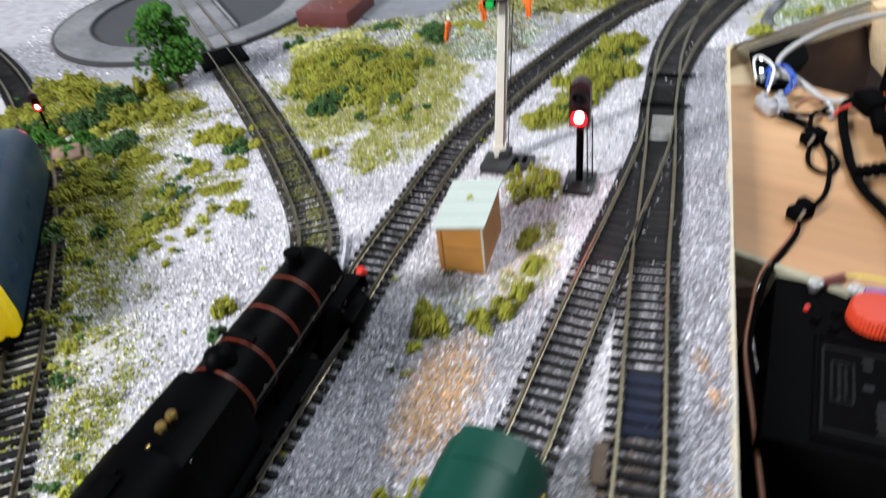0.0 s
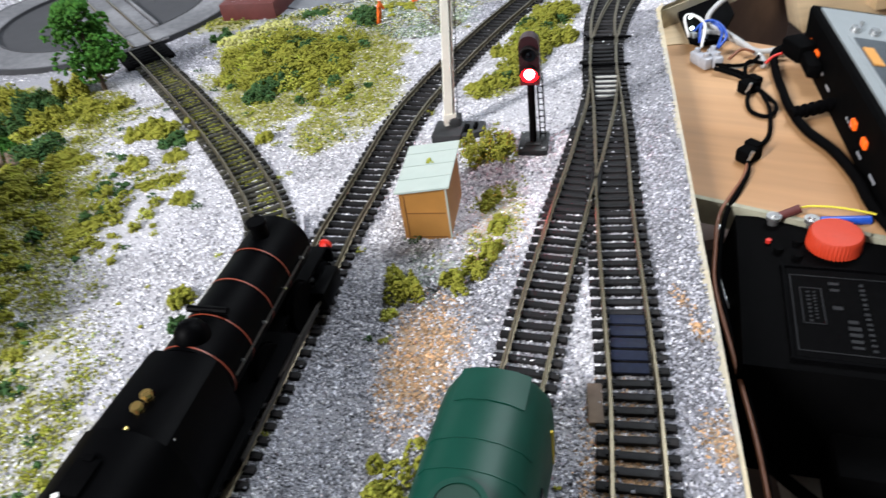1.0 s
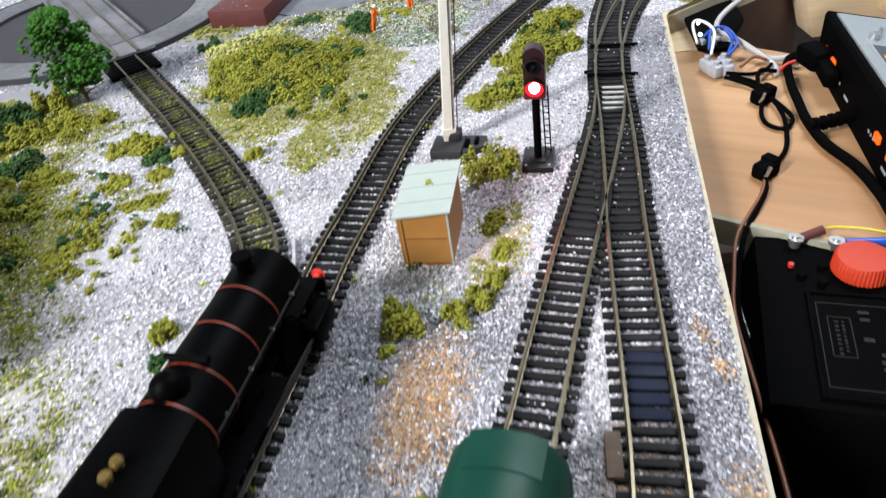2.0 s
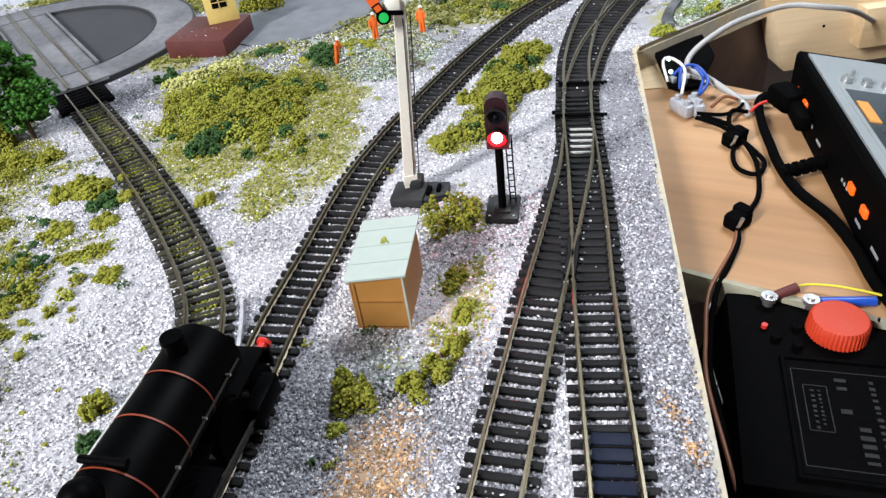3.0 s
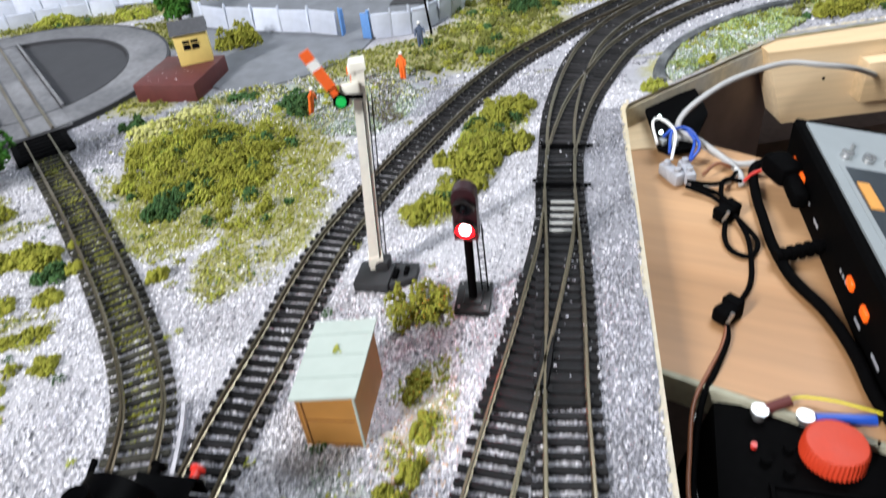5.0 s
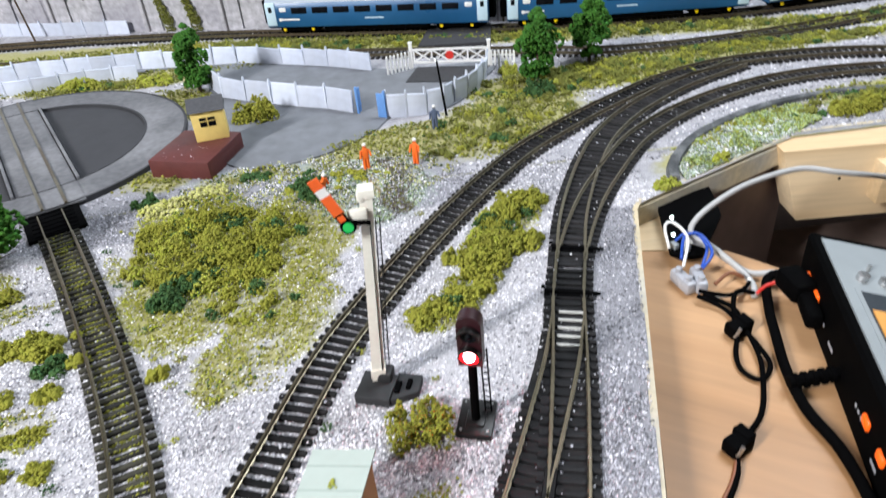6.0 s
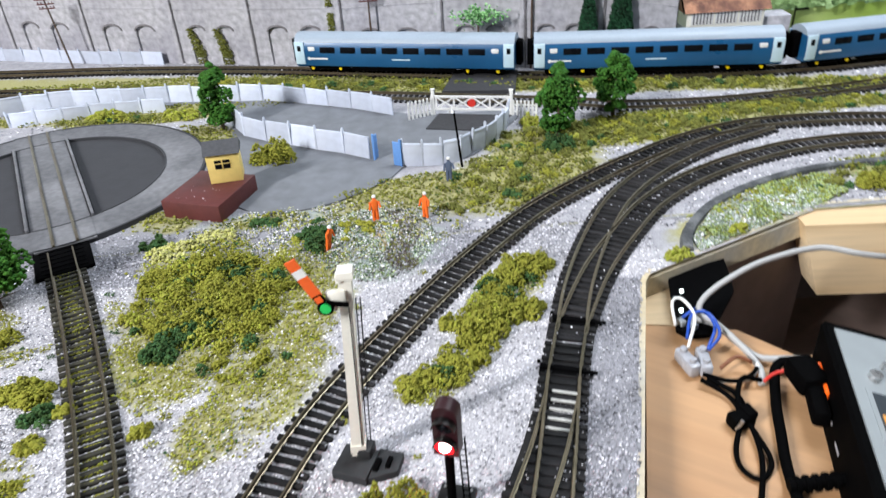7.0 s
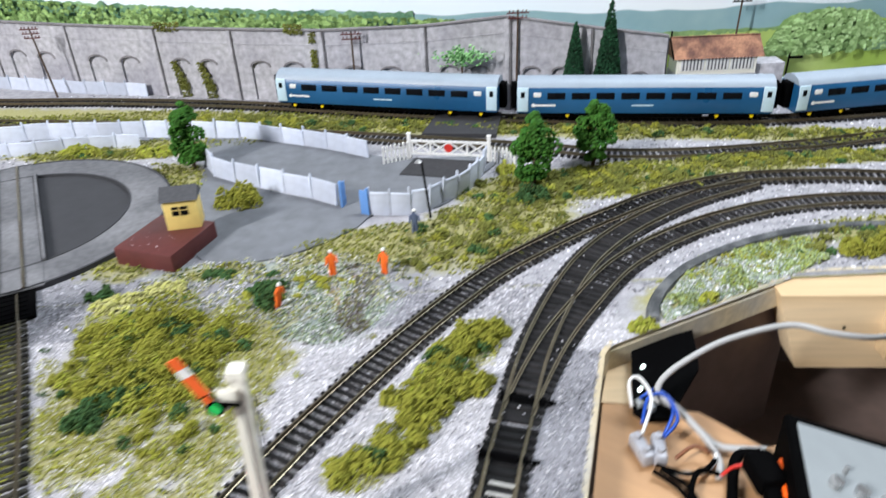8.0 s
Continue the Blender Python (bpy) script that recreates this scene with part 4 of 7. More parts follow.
    # chips lying on the sleepers
    for path, count in ((LINE_D, 200), (LINE_R, 80), (LINE_C, 150), (LINE_O, 50), (LINE_I, 50), (LINE_L, 60)):
        side = normals2(path)
        for _ in range(count):
            i = int(rng.random() * len(path))
            p = path[i] + side[i] * rng.choice((rng.uniform(-1.3, 1.3), rng.uniform(-1.35, -0.95), rng.uniform(0.95, 1.35)))
            put("white" if rng.random() < 0.4 else "grey", p.x, p.y, 0.26, rng.uniform(0.04, 0.085))
    # moss between the sleepers of the siding
    side = normals2(LINE_L)
    for _ in range(3200):
        i = int(rng.random() * len(LINE_L))
        p = LINE_L[i] + side[i] * rng.gauss(0, 0.42)
        if p.y > 27 + 3 * rng.random() and abs(noise.noise((p.x * 0.5, p.y * 0.5, 2))) < 0.5:
            put("lime" if rng.random() < 0.25 else "turf", p.x, p.y, rng.uniform(0.06, 0.25), rng.uniform(0.04, 0.075))
    # fine mixed specks: mossy ground along the siding and trampled earth by the workmen
    for _ in range(26000):
        y = rng.uniform(8, 44)
        x = rng.uniform(-30, -11)
        reach = -12.2 - max(0.0, y - 14) * 0.42 if y < 32 else -19.8
        d = reach - x
        if d < 0 or rng.random() > 0.25 + d * 0.16 or lump(x, y, 0.4) < -0.25 or off_line(x, y, LINE_M, 8) < 1.5 or off_line(x, y, LINE_C, 8) < 2.2:
            continue
        k = rng.choice(("pale", "pale", "moss", "moss", "moss", "turf", "turf", "lime", "mint", "white"))
        put(k, x, y, 0.06 + 0.1 * rng.random(), rng.uniform(0.045, 0.085))
    for _ in range(9000):
        a, q = rng.uniform(0, 6.283), rng.random() ** 0.5
        x, y = -3.5 + 10.5 * q * math.cos(a), 58.8 + 4.6 * q * math.sin(a)
        if not clear(x, y) or lump(x, y, 0.8) < -0.1:
            continue
        put(rng.choice(("dark", "pale", "turf", "grey", "grey", "white")), x, y, 0.05 + 0.1 * rng.random(), rng.uniform(0.05, 0.1))
    # dusty grey-green and dark trodden earth between the workmen and the line
    for _ in range(8500):
        a, q = rng.uniform(0, 6.283), rng.random() ** 0.6
        x, y = 0.4 + 4.4 * q * math.cos(a), 56.8 + 5.2 * q * math.sin(a)
        if not clear(x, y) or lump(x, y, 0.6) < -0.3:
            continue
        trodden = abs(x - 2.6 - 0.5 * math.sin(y)) < 1.0
        put(rng.choice(("moss", "earth", "earth", "grey")) if trodden else rng.choice(("sage", "sage", "sage", "mint", "dark", "earth", "white")), x, y, 0.05 + 0.06 * rng.random(), rng.uniform(0.05, 0.1))
    # thick static grass in the strip between the bend's kerb and the board's edge
    for _ in range(9000):
        u, v = rng.random(), rng.random()
        x = 22.6 + 13.6 * u
        low, high = 52.4 + 6.6 * u, 54.0 + 4.8 * min(1.0, u * 3) + 3.6 * u
        y = low + (high - low) * v
        if x > edge_x(y) - 0.2 or not clear(x, y) or lump(x, y, 0.9) < -0.45:
            continue
        k = rng.choice(("mint", "mint", "mint", "mint", "lime", "sage")) if lump(x, y, 0.5) > 0.25 - 0.5 * u else rng.choice(("sage", "sage", "sage", "mint", "white"))
        put(k, x, y, 0.05 + 0.3 * rng.random() * max(0.2, 0.6 + lump(x, y, 0.5)), rng.uniform(0.06, 0.1))
    # specks of green in the white ballast
    for _ in range(300):
        x, y = rng.uniform(-28, 4), rng.uniform(10, 58)
        if off_line(x, y, LINE_C, 8) < 1.6 or off_line(x, y, LINE_L, 8) < 1.6:
            continue
        if x > -9 and rng.random() < 0.75:
            continue
        r = rng.uniform(0.08, 0.32)
        k = "dark" if rng.random() < 0.3 else "turf" if rng.random() < 0.7 else "lime"
        for _ in range(int(90 * r)):
            a, q = rng.uniform(0, 6.28), r * rng.random() ** 0.5
            put(k, x + q * math.cos(a) * 1.3, y + q * math.sin(a), 0.08 + rng.random() * 0.6 * r, rng.uniform(0.045, 0.08))
    names = {"earth": ("trodden_earth", EARTH, "dark crumbly trodden earth by the workmen", "earth"), "white": ("loose_ballast", BALLAST, "loose white stone ballast chips over the ground", "ballast"), "grey": ("loose_ballast", BALLAST_GREY, "loose grey ballast chips, some put in as shade by the engines", "ballast"),
             "tan": ("loose_ballast", BALLAST_TAN, "loose tan and rusty ballast chips", "ballast"), "sage": ("loose_ballast", BALLAST_SAGE, "loose grey-green dusted ballast chips", "ballast"), "turf": ("turf_scatter", TURF, "clumped olive green turf scatter", "grass"),
             "lime": ("turf_scatter", TURF_BRIGHT, "bright yellow-green turf scatter", "grass"), "dark": ("turf_scatter", TURF_DARK, "dark green turf scatter", "grass"), "moss": ("turf_scatter", TURF_MOSS, "dull mossy brown-green turf scatter", "grass"), "mint": ("turf_scatter", TURF_MINT, "pale green static grass inside the bend", "grass"), "pale": ("turf_scatter", TURF_PALE, "pale yellow turf scatter", "grass")}
    for i, (k, (c, s)) in enumerate(sets.items()):
        if c:
            nm, mat, label, cat = names[k]
            tagged(chunks(nm, c, s, mat, seed=i, bedded=cat == "ballast"), label, cat, kind="stuff")


scatter()


def build_bush(x, y, rx, ry, h, mat, label, turn=0, n=260, size=0.13, seed=0):
    """A low clump: bits of foam over a lumpy dome."""
    rng = random.Random(seed + int(x * 31 + y * 17))
    c, s = [], []
    lumps = [(rng.uniform(-0.75, 0.75), rng.uniform(-0.75, 0.75), rng.uniform(0.18, 0.45), rng.uniform(0.45, 1.1)) for _ in range(13)]
    for _ in range(n):
        u, v, r, q = rng.choice(lumps)
        a, e = rng.uniform(0, 6.283), math.acos(rng.uniform(0.0, 1))
        k = r * rng.uniform(0.8, 1.05)
        px, py, pz = u + k * math.sin(e) * math.cos(a), v + k * math.sin(e) * math.sin(a), q * math.cos(e) * rng.uniform(0.75, 1.05)
        c.append((px * rx, py * ry, max(0.05, pz * h)))
        s.append(size * rng.uniform(0.6, 1.2))
    ob = chunks("bush", c, s, mat, seed=seed + n)
    ob.matrix_world = pose(x * CM, y * CM, 0, 0, 0, turn)
    return tagged(ob, label, "bush", "foam bushes")


HUT_BUSHES = [
    (-3.4, 22.6, 0.9, 1.35, 1.2, TURF, 20, "olive foam bush on the ballast"),
    (-4.1, 21.2, 0.35, 0.3, 0.3, TURF_BRIGHT, 20, "tiny lime tuft on the ballast"),
    (-1.2, 22.4, 0.75, 0.7, 0.8, TURF, 0, "small olive foam bush near the hut"),
    (0.0, 23.3, 0.6, 0.8, 0.75, TURF, -35, "low olive foam bush by the track"),
    (0.9, 24.4, 0.5, 0.8, 0.6, TURF, -35, "low olive foam bush by the track"),
    (1.5, 26.2, 0.5, 0.9, 0.35, TURF, -25, "low olive tuft beside the hut"),
    (1.6, 28.3, 0.5, 1.0, 0.35, TURF, -25, "low olive tuft beside the hut"),
    (2.2, 33.0, 1.5, 1.5, 1.5, TURF, 10, "round olive foam bush beside the signals"),
    (-4.3, 12.6, 1.3, 1.6, 1.0, TURF, 0, "olive foam bush beside the green engine"),
    (11.4, 51.6, 1.1, 1.6, 0.9, TURF, -30, "tall olive foam bush between the tracks"),
    (9.3, 50.6, 1.2, 1.5, 1.0, TURF, -30, "olive foam bush between the tracks"),
    (8.2, 48.0, 1.2, 1.4, 1.0, TURF, -30, "olive foam bush between the tracks"),
    (9.9, 47.0, 1.1, 1.4, 0.9, TURF, -30, "olive foam bush between the tracks"),
    (7.2, 45.0, 1.5, 1.3, 0.9, TURF, -20, "olive foam bush between the tracks"),
    (5.3, 46.4, 0.6, 0.7, 0.6, TURF, 0, "small olive tuft beside the track")]
STRIP_BUSHES = [
    (6.0, 43.0, 1.5, 1.1, 0.8, TURF, 0, "low olive foam bush between the tracks"),
    (3.6, 41.0, 1.3, 1.0, 0.7, TURF, 10, "low olive foam bush by the signal"),
    (-16.0, 58.4, 1.0, 0.8, 0.8, TURF_DARK, 0, "dark green bush beside the turntable"),
    (-13.8, 57.2, 2.2, 0.9, 0.7, TURF_PALE, 20, "pale flowering yellow bush by the plinth"),
    (-11.5, 58.9, 1.6, 0.8, 0.6, TURF_PALE, 20, "pale flowering yellow bush by the plinth"),
    (-4.2, 58.4, 1.3, 1.0, 0.8, TURF_DARK, 0, "dark green bush beside the road"),
    (-3.8, 56.4, 0.9, 1.0, 0.9, TURF_DARK, 0, "dark green bush behind the workmen"),
    (-8.0, 60.6, 1.2, 0.6, 0.5, TURF_DARK, 0, "dark green bush at the road edge"),
    (-9.2, 72.6, 2.2, 1.6, 2.0, TURF, 0, "olive green bush behind the yellow cabin"),
    (-29, 86.3, 3.2, 0.8, 1.3, TURF_BRIGHT, 5, "bright lime weeds along the low fence"),
    (-21.5, 85.6, 2.0, 0.9, 0.9, TURF_BRIGHT, -10, "bright lime weeds along the low fence")]
YARD_BUSHES = [
    (14.6, 76.8, 0.9, 0.7, 1.2, TURF_BRIGHT, 0, "bright lime bush below the crossing gate"),
    (16.2, 70.8, 1.6, 1.1, 1.4, TURF_DARK, 0, "dark green bush at the foot of a tree"),
    (11.2, 62.5, 0.9, 0.6, 0.5, TURF_DARK, 0, "small dark green bush on the bank"),
    (20.8, 51.9, 1.2, 0.6, 0.6, TURF_BRIGHT, 25, "lime weeds along the board edge"),
    (25.9, 54.6, 0.9, 0.5, 0.7, TURF_BRIGHT, 25, "lime weeds along the board edge"),
    (39.5, 60.0, 2.3, 1.3, 1.2, TURF, 0, "olive bush inside the curve"),
    (45.5, 61.0, 3.0, 1.5, 1.2, TURF, 0, "olive bush inside the curve"),
    (-13.6, 24.6, 0.6, 0.7, 0.7, TURF, 0, "small olive tuft beside the black engine"),
    (-13.4, 22.8, 0.5, 0.5, 0.6, TURF_DARK, 0, "small green tuft beside the black engine"),
    (-15.0, 33.6, 0.8, 0.7, 0.4, TURF, 0, "olive tuft in the white ballast"),
    (-20.1, 32.2, 1.4, 0.8, 0.4, TURF, 20, "olive tuft in the white ballast")]
HEDGE_BUSHES = [
    (-10.9, 47.0, 1.5, 1.2, 0.9, TURF_DARK, 0, "dark green clump in the turf"),
    (-11.7, 45.3, 1.1, 1.2, 0.9, TURF_DARK, 0, "dark green clump in the turf"),
    (-26.0, 42.5, 2.2, 1.5, 1.1, TURF_DARK, 20, "dark green hedge clump beside the siding"),
    (-29.5, 43.0, 1.8, 1.3, 1.0, LEAF, 20, "green hedge clump beside the siding"),
    (-31.5, 40.5, 1.8, 1.3, 1.0, TURF_DARK, 20, "dark green hedge clump by the signal"),
    (-23.8, 40.5, 1.6, 1.2, 0.8, TURF, 20, "olive hedge clump beside the siding"),
    (-33.5, 44.5, 2.0, 1.5, 1.1, LEAF, 20, "green hedge clump beside the siding"),
    (-36, 48, 2.4, 1.6, 1.0, TURF, 20, "olive hedge clump by the turntable"),
    (-35.0, 53.6, 2.2, 1.6, 1.6, TURF, 10, "olive hedge clump by the turntable"),
    (-31.8, 51.6, 2.0, 1.5, 1.7, TURF, 10, "olive hedge clump by the turntable"),
    (-28.6, 49.8, 1.9, 1.5, 1.8, TURF_DARK, 10, "dark green hedge clump by the turntable"),
    (-26.6, 51.6, 1.5, 1.3, 1.6, TURF, 0, "olive hedge clump under the tree"),
    (-30.0, 46.6, 1.9, 1.4, 1.5, TURF_DARK, 10, "dark green hedge clump beside the siding"),
    (-27.0, 46.4, 1.6, 1.2, 1.2, TURF, 10, "olive hedge clump beside the siding"),
    (-24.6, 47.8, 1.5, 1.1, 1.0, TURF, 10, "olive hedge clump under the tree"),
    (-22.4, 47.6, 1.4, 0.8, 0.8, TURF, 25, "low olive tuft beside the siding"),
    (-17.8, 43.0, 1.7, 1.8, 0.9, TURF, -20, "olive foam bush in the white ballast"),
    (-19.6, 42.6, 0.9, 0.9, 0.7, TURF, 0, "olive foam bush in the white ballast"),
    (-16.9, 40.7, 1.0, 0.9, 0.6, TURF_DARK, 0, "green foam tuft in the white ballast"),
    (-16.5, 38.7, 0.7, 0.6, 0.5, TURF, 0, "small olive tuft in the white ballast"),
    (-18.8, 38.5, 0.7, 0.6, 0.5, TURF, 0, "small olive tuft in the white ballast"),
    (-15.6, 41.1, 0.6, 0.5, 0.5, TURF, 0, "small olive tuft beside the siding"),
    (-17.1, 35.8, 1.5, 0.5, 0.4, TURF, 15, "long low olive tuft in the ballast"),
    (-11.0, 39.2, 0.6, 0.6, 0.6, TURF, 0, "round olive tuft beside the siding")]
for i, (x, y, rx, ry, h, mat, turn, label) in enumerate(HUT_BUSHES + STRIP_BUSHES + YARD_BUSHES + HEDGE_BUSHES):
    build_bush(x, y, rx, ry, h, mat, label, turn, n=int(300 + 430 * rx * ry), size=0.1 if y < 38 else 0.125 if y < 57 else 0.14, seed=i)


def ivy(points, label, mat=TURF_MOSS):
    c, s, rng = [], [], random.Random(3)
    for x, y, z, r in points:
        for _ in range(int(160 * r)):
            c.append((x + rng.uniform(-r, r), y - rng.uniform(0, 0.25), z + rng.uniform(-r, r) * 1.6))
            s.append(rng.uniform(0.08, 0.18))
    return tagged(chunks("ivy", c, s, mat), label, "ivy")


for k, f in ((3, 0.31), (3, 0.66)):
    a, b = Vector(WALL_FOOT[k]), Vector(WALL_FOOT[k + 1])
    p = a + (b - a) * (f - 0.09)
    ivy([(p.x + i * 0.22, p.y - 0.05 - i * 0.06, 4.0 - i * 0.75, 0.4 + i * 0.04) for i in range(5)], "olive ivy climbing in a blind arch")
ivy([(-6.0, 100.1, 1 + i * 1.0, 0.38) for i in range(8) if i not in (3, 6)], "olive ivy climbing the wall beside a drainpipe")
ivy([(-26 + i * 0.9, 105.8 - i * 0.2, 8.95, 0.35) for i in range(4)] + [(-9 + i * 0.8, 100.7 - i * 0.2, 9.0, 0.35) for i in range(3)], "creeper along the wall coping")


def build_tree(x, y, h, r, trunk, label, seed, mat=LEAF, cone=False, n=2200, size=0.17):
    t = thing("tree", x, y, 0, 0, label, "tree", "model trees")
    rng = random.Random(seed)
    bm = bmesh.new()
    rod(bm, (0, 0, -0.1), (0.1, 0, h * 0.5), 0.2, 0.13, seg=8)
    rod(bm, (0.1, 0, h * 0.5), (0, 0.05, h * 0.93), 0.13, 0.03, seg=6)
    for i in range(9):
        z = trunk + (h * 0.85 - trunk) * i / 9
        a = i * 2.4
        q = r * (1 - 0.5 * i / 9) * 0.8
        rod(bm, (0, 0, z), (q * math.cos(a), q * math.sin(a), z + q * 0.35), 0.06, 0.02, seg=5)
    part("trunk", bm, BARK, t, "brown branching trunk")
    c, s = [], []
    clumps = []
    for i in range(46):
        f = rng.random()
        z = trunk + (h - trunk) * (0.06 + 0.9 * f)
        lim = r * (1 - f) ** 0.8 if cone else r * (math.sin(math.pi * min(1, 0.16 + f * 0.84)) ** 0.7)
        a = rng.uniform(0, 6.283)
        q = lim * rng.uniform(0.25, 0.85)
        clumps.append((q * math.cos(a), q * math.sin(a), z, max(0.25, lim * rng.uniform(0.32, 0.55))))
    for _ in range(n):
        cx, cy, cz, q = rng.choice(clumps)
        a, e = rng.uniform(0, 6.283), math.acos(rng.uniform(-0.6, 1))
        c.append((cx + q * math.sin(e) * math.cos(a), cy + q * math.sin(e) * math.sin(a), cz + 0.75 * q * math.cos(e)))
        s.append(size * rng.uniform(0.55, 1.2))
    chunks("crown", c, s, mat, t, "clumped green foliage crown", seed=seed)
    return t


build_tree(-16.0, 81.4, 7.0, 1.65, 0.6, "green model tree beside the yellow cabin", 1, n=3200, size=0.2)
build_tree(16.7, 73.3, 7.2, 1.8, 0.6, "green model tree on the railway bank", 2, n=3200, size=0.2)
build_tree(22.9, 77.6, 6.6, 1.8, 0.6, "green model tree on the railway bank", 3, n=3200, size=0.2)
build_tree(-24.2, 51.6, 7.2, 2.3, 0.7, "bushy green model tree beside the siding", 4, n=3000, size=0.2)


def build_conifer(x, y, h, r, seed):
    rng = random.Random(seed)
    t = thing("conifer", x, y, 0, 0, "tall dark green clipped conifer against the wall", "tree", "clipped conifers")
    part("trunk", rod(bmesh.new(), (0, 0, 0), (0, 0, h * 0.9), 0.2, 0.05, seg=6), BARK, t)
    c, s = [], []
    for _ in range(4200):
        f = 1 - rng.random() ** 0.5
        a = rng.uniform(0, 6.283)
        q = r * (1 - f) ** 0.85 * rng.uniform(0.8, 1.05)
        c.append((q * math.cos(a), q * math.sin(a) * 0.6, f * h + 0.1))
        s.append(rng.uniform(0.12, 0.22))
    chunks("crown", c, s, LEAF_DEEP, t, "dense dark foliage cone", seed=seed)


build_conifer(23.4, 92.0, 10.2, 1.7, 1)
build_conifer(27.0, 91.8, 12.2, 2.0, 2)

# ---- rolling stock ----
LOCO_BLACK = material("gloss_loco_black", (0.001, 0.001, 0.0013), 0.48, vary=0.3, scale=60, spec=0.03)
LINING = material("orange_lining", (0.24, 0.04, 0.016), 0.5, vary=0.15)
BRASS = material("brass", (0.75, 0.52, 0.18), 0.3, 0.9, vary=0.1)
STEEL = material("bright_steel", (0.6, 0.6, 0.6), 0.3, 0.9, vary=0.15)
ROD_DARK = material("oily_dark_steel", (0.05, 0.045, 0.04), 0.45, 0.6, vary=0.3)
GREEN = material("bottle_green_paint", (0.003, 0.045, 0.03), 0.48, vary=0.12, scale=40, spec=0.25)
GREEN_DARK = material("dark_green_grille", (0.002, 0.03, 0.018), 0.5, vary=0.2)
# Blue lowered all over to put the engine's shaded flank into the paint.
LOCO_BLUE = material("faded_blue_paint", (0.003, 0.02, 0.045), 0.4, vary=0.15, spec=0.3)
COACH_BLUE = material("coach_blue", (0.01, 0.082, 0.2), 0.35, vary=0.08, scale=30, tint=(0.013, 0.1, 0.24))
COACH_ROOF = material("grey_coach_roof", (0.3, 0.36, 0.43), 0.5, vary=0.08)
DOOR_PALE = material("pale_blue_door", (0.55, 0.72, 0.82), 0.4, vary=0.05)


def half_profile(pts):
    """Mirrors an outline of (x, z) from bottom to top into a closed ring."""
    return pts + [(-x, z) for x, z in reversed(pts) if x > 1e-6]


def body(bm, profile, stations):
    """Runs a closed (x, z) ring along y; stations are (y, scale_x, top_drop)."""
    zs = [z for _, z in profile]
    z0, z1 = min(zs), max(zs)
    loft(bm, [[(x * sx, y, z - drop * (z - z0) / (z1 - z0)) for x, z in profile] for y, sx, drop in stations])
    return bm


def wheel(bm, x, y, r, w=0.3):
    rod(bm, (x - w / 2, y, 0.5 + r), (x + w / 2, y, 0.5 + r), r, seg=20)
    s = -0.06 if x > 0 else 0.06
    rod(bm, (x - 0.04 + s * 2.5, y, 0.5 + r), (x + 0.04 + s * 2.5, y, 0.5 + r), r + 0.1, seg=20)


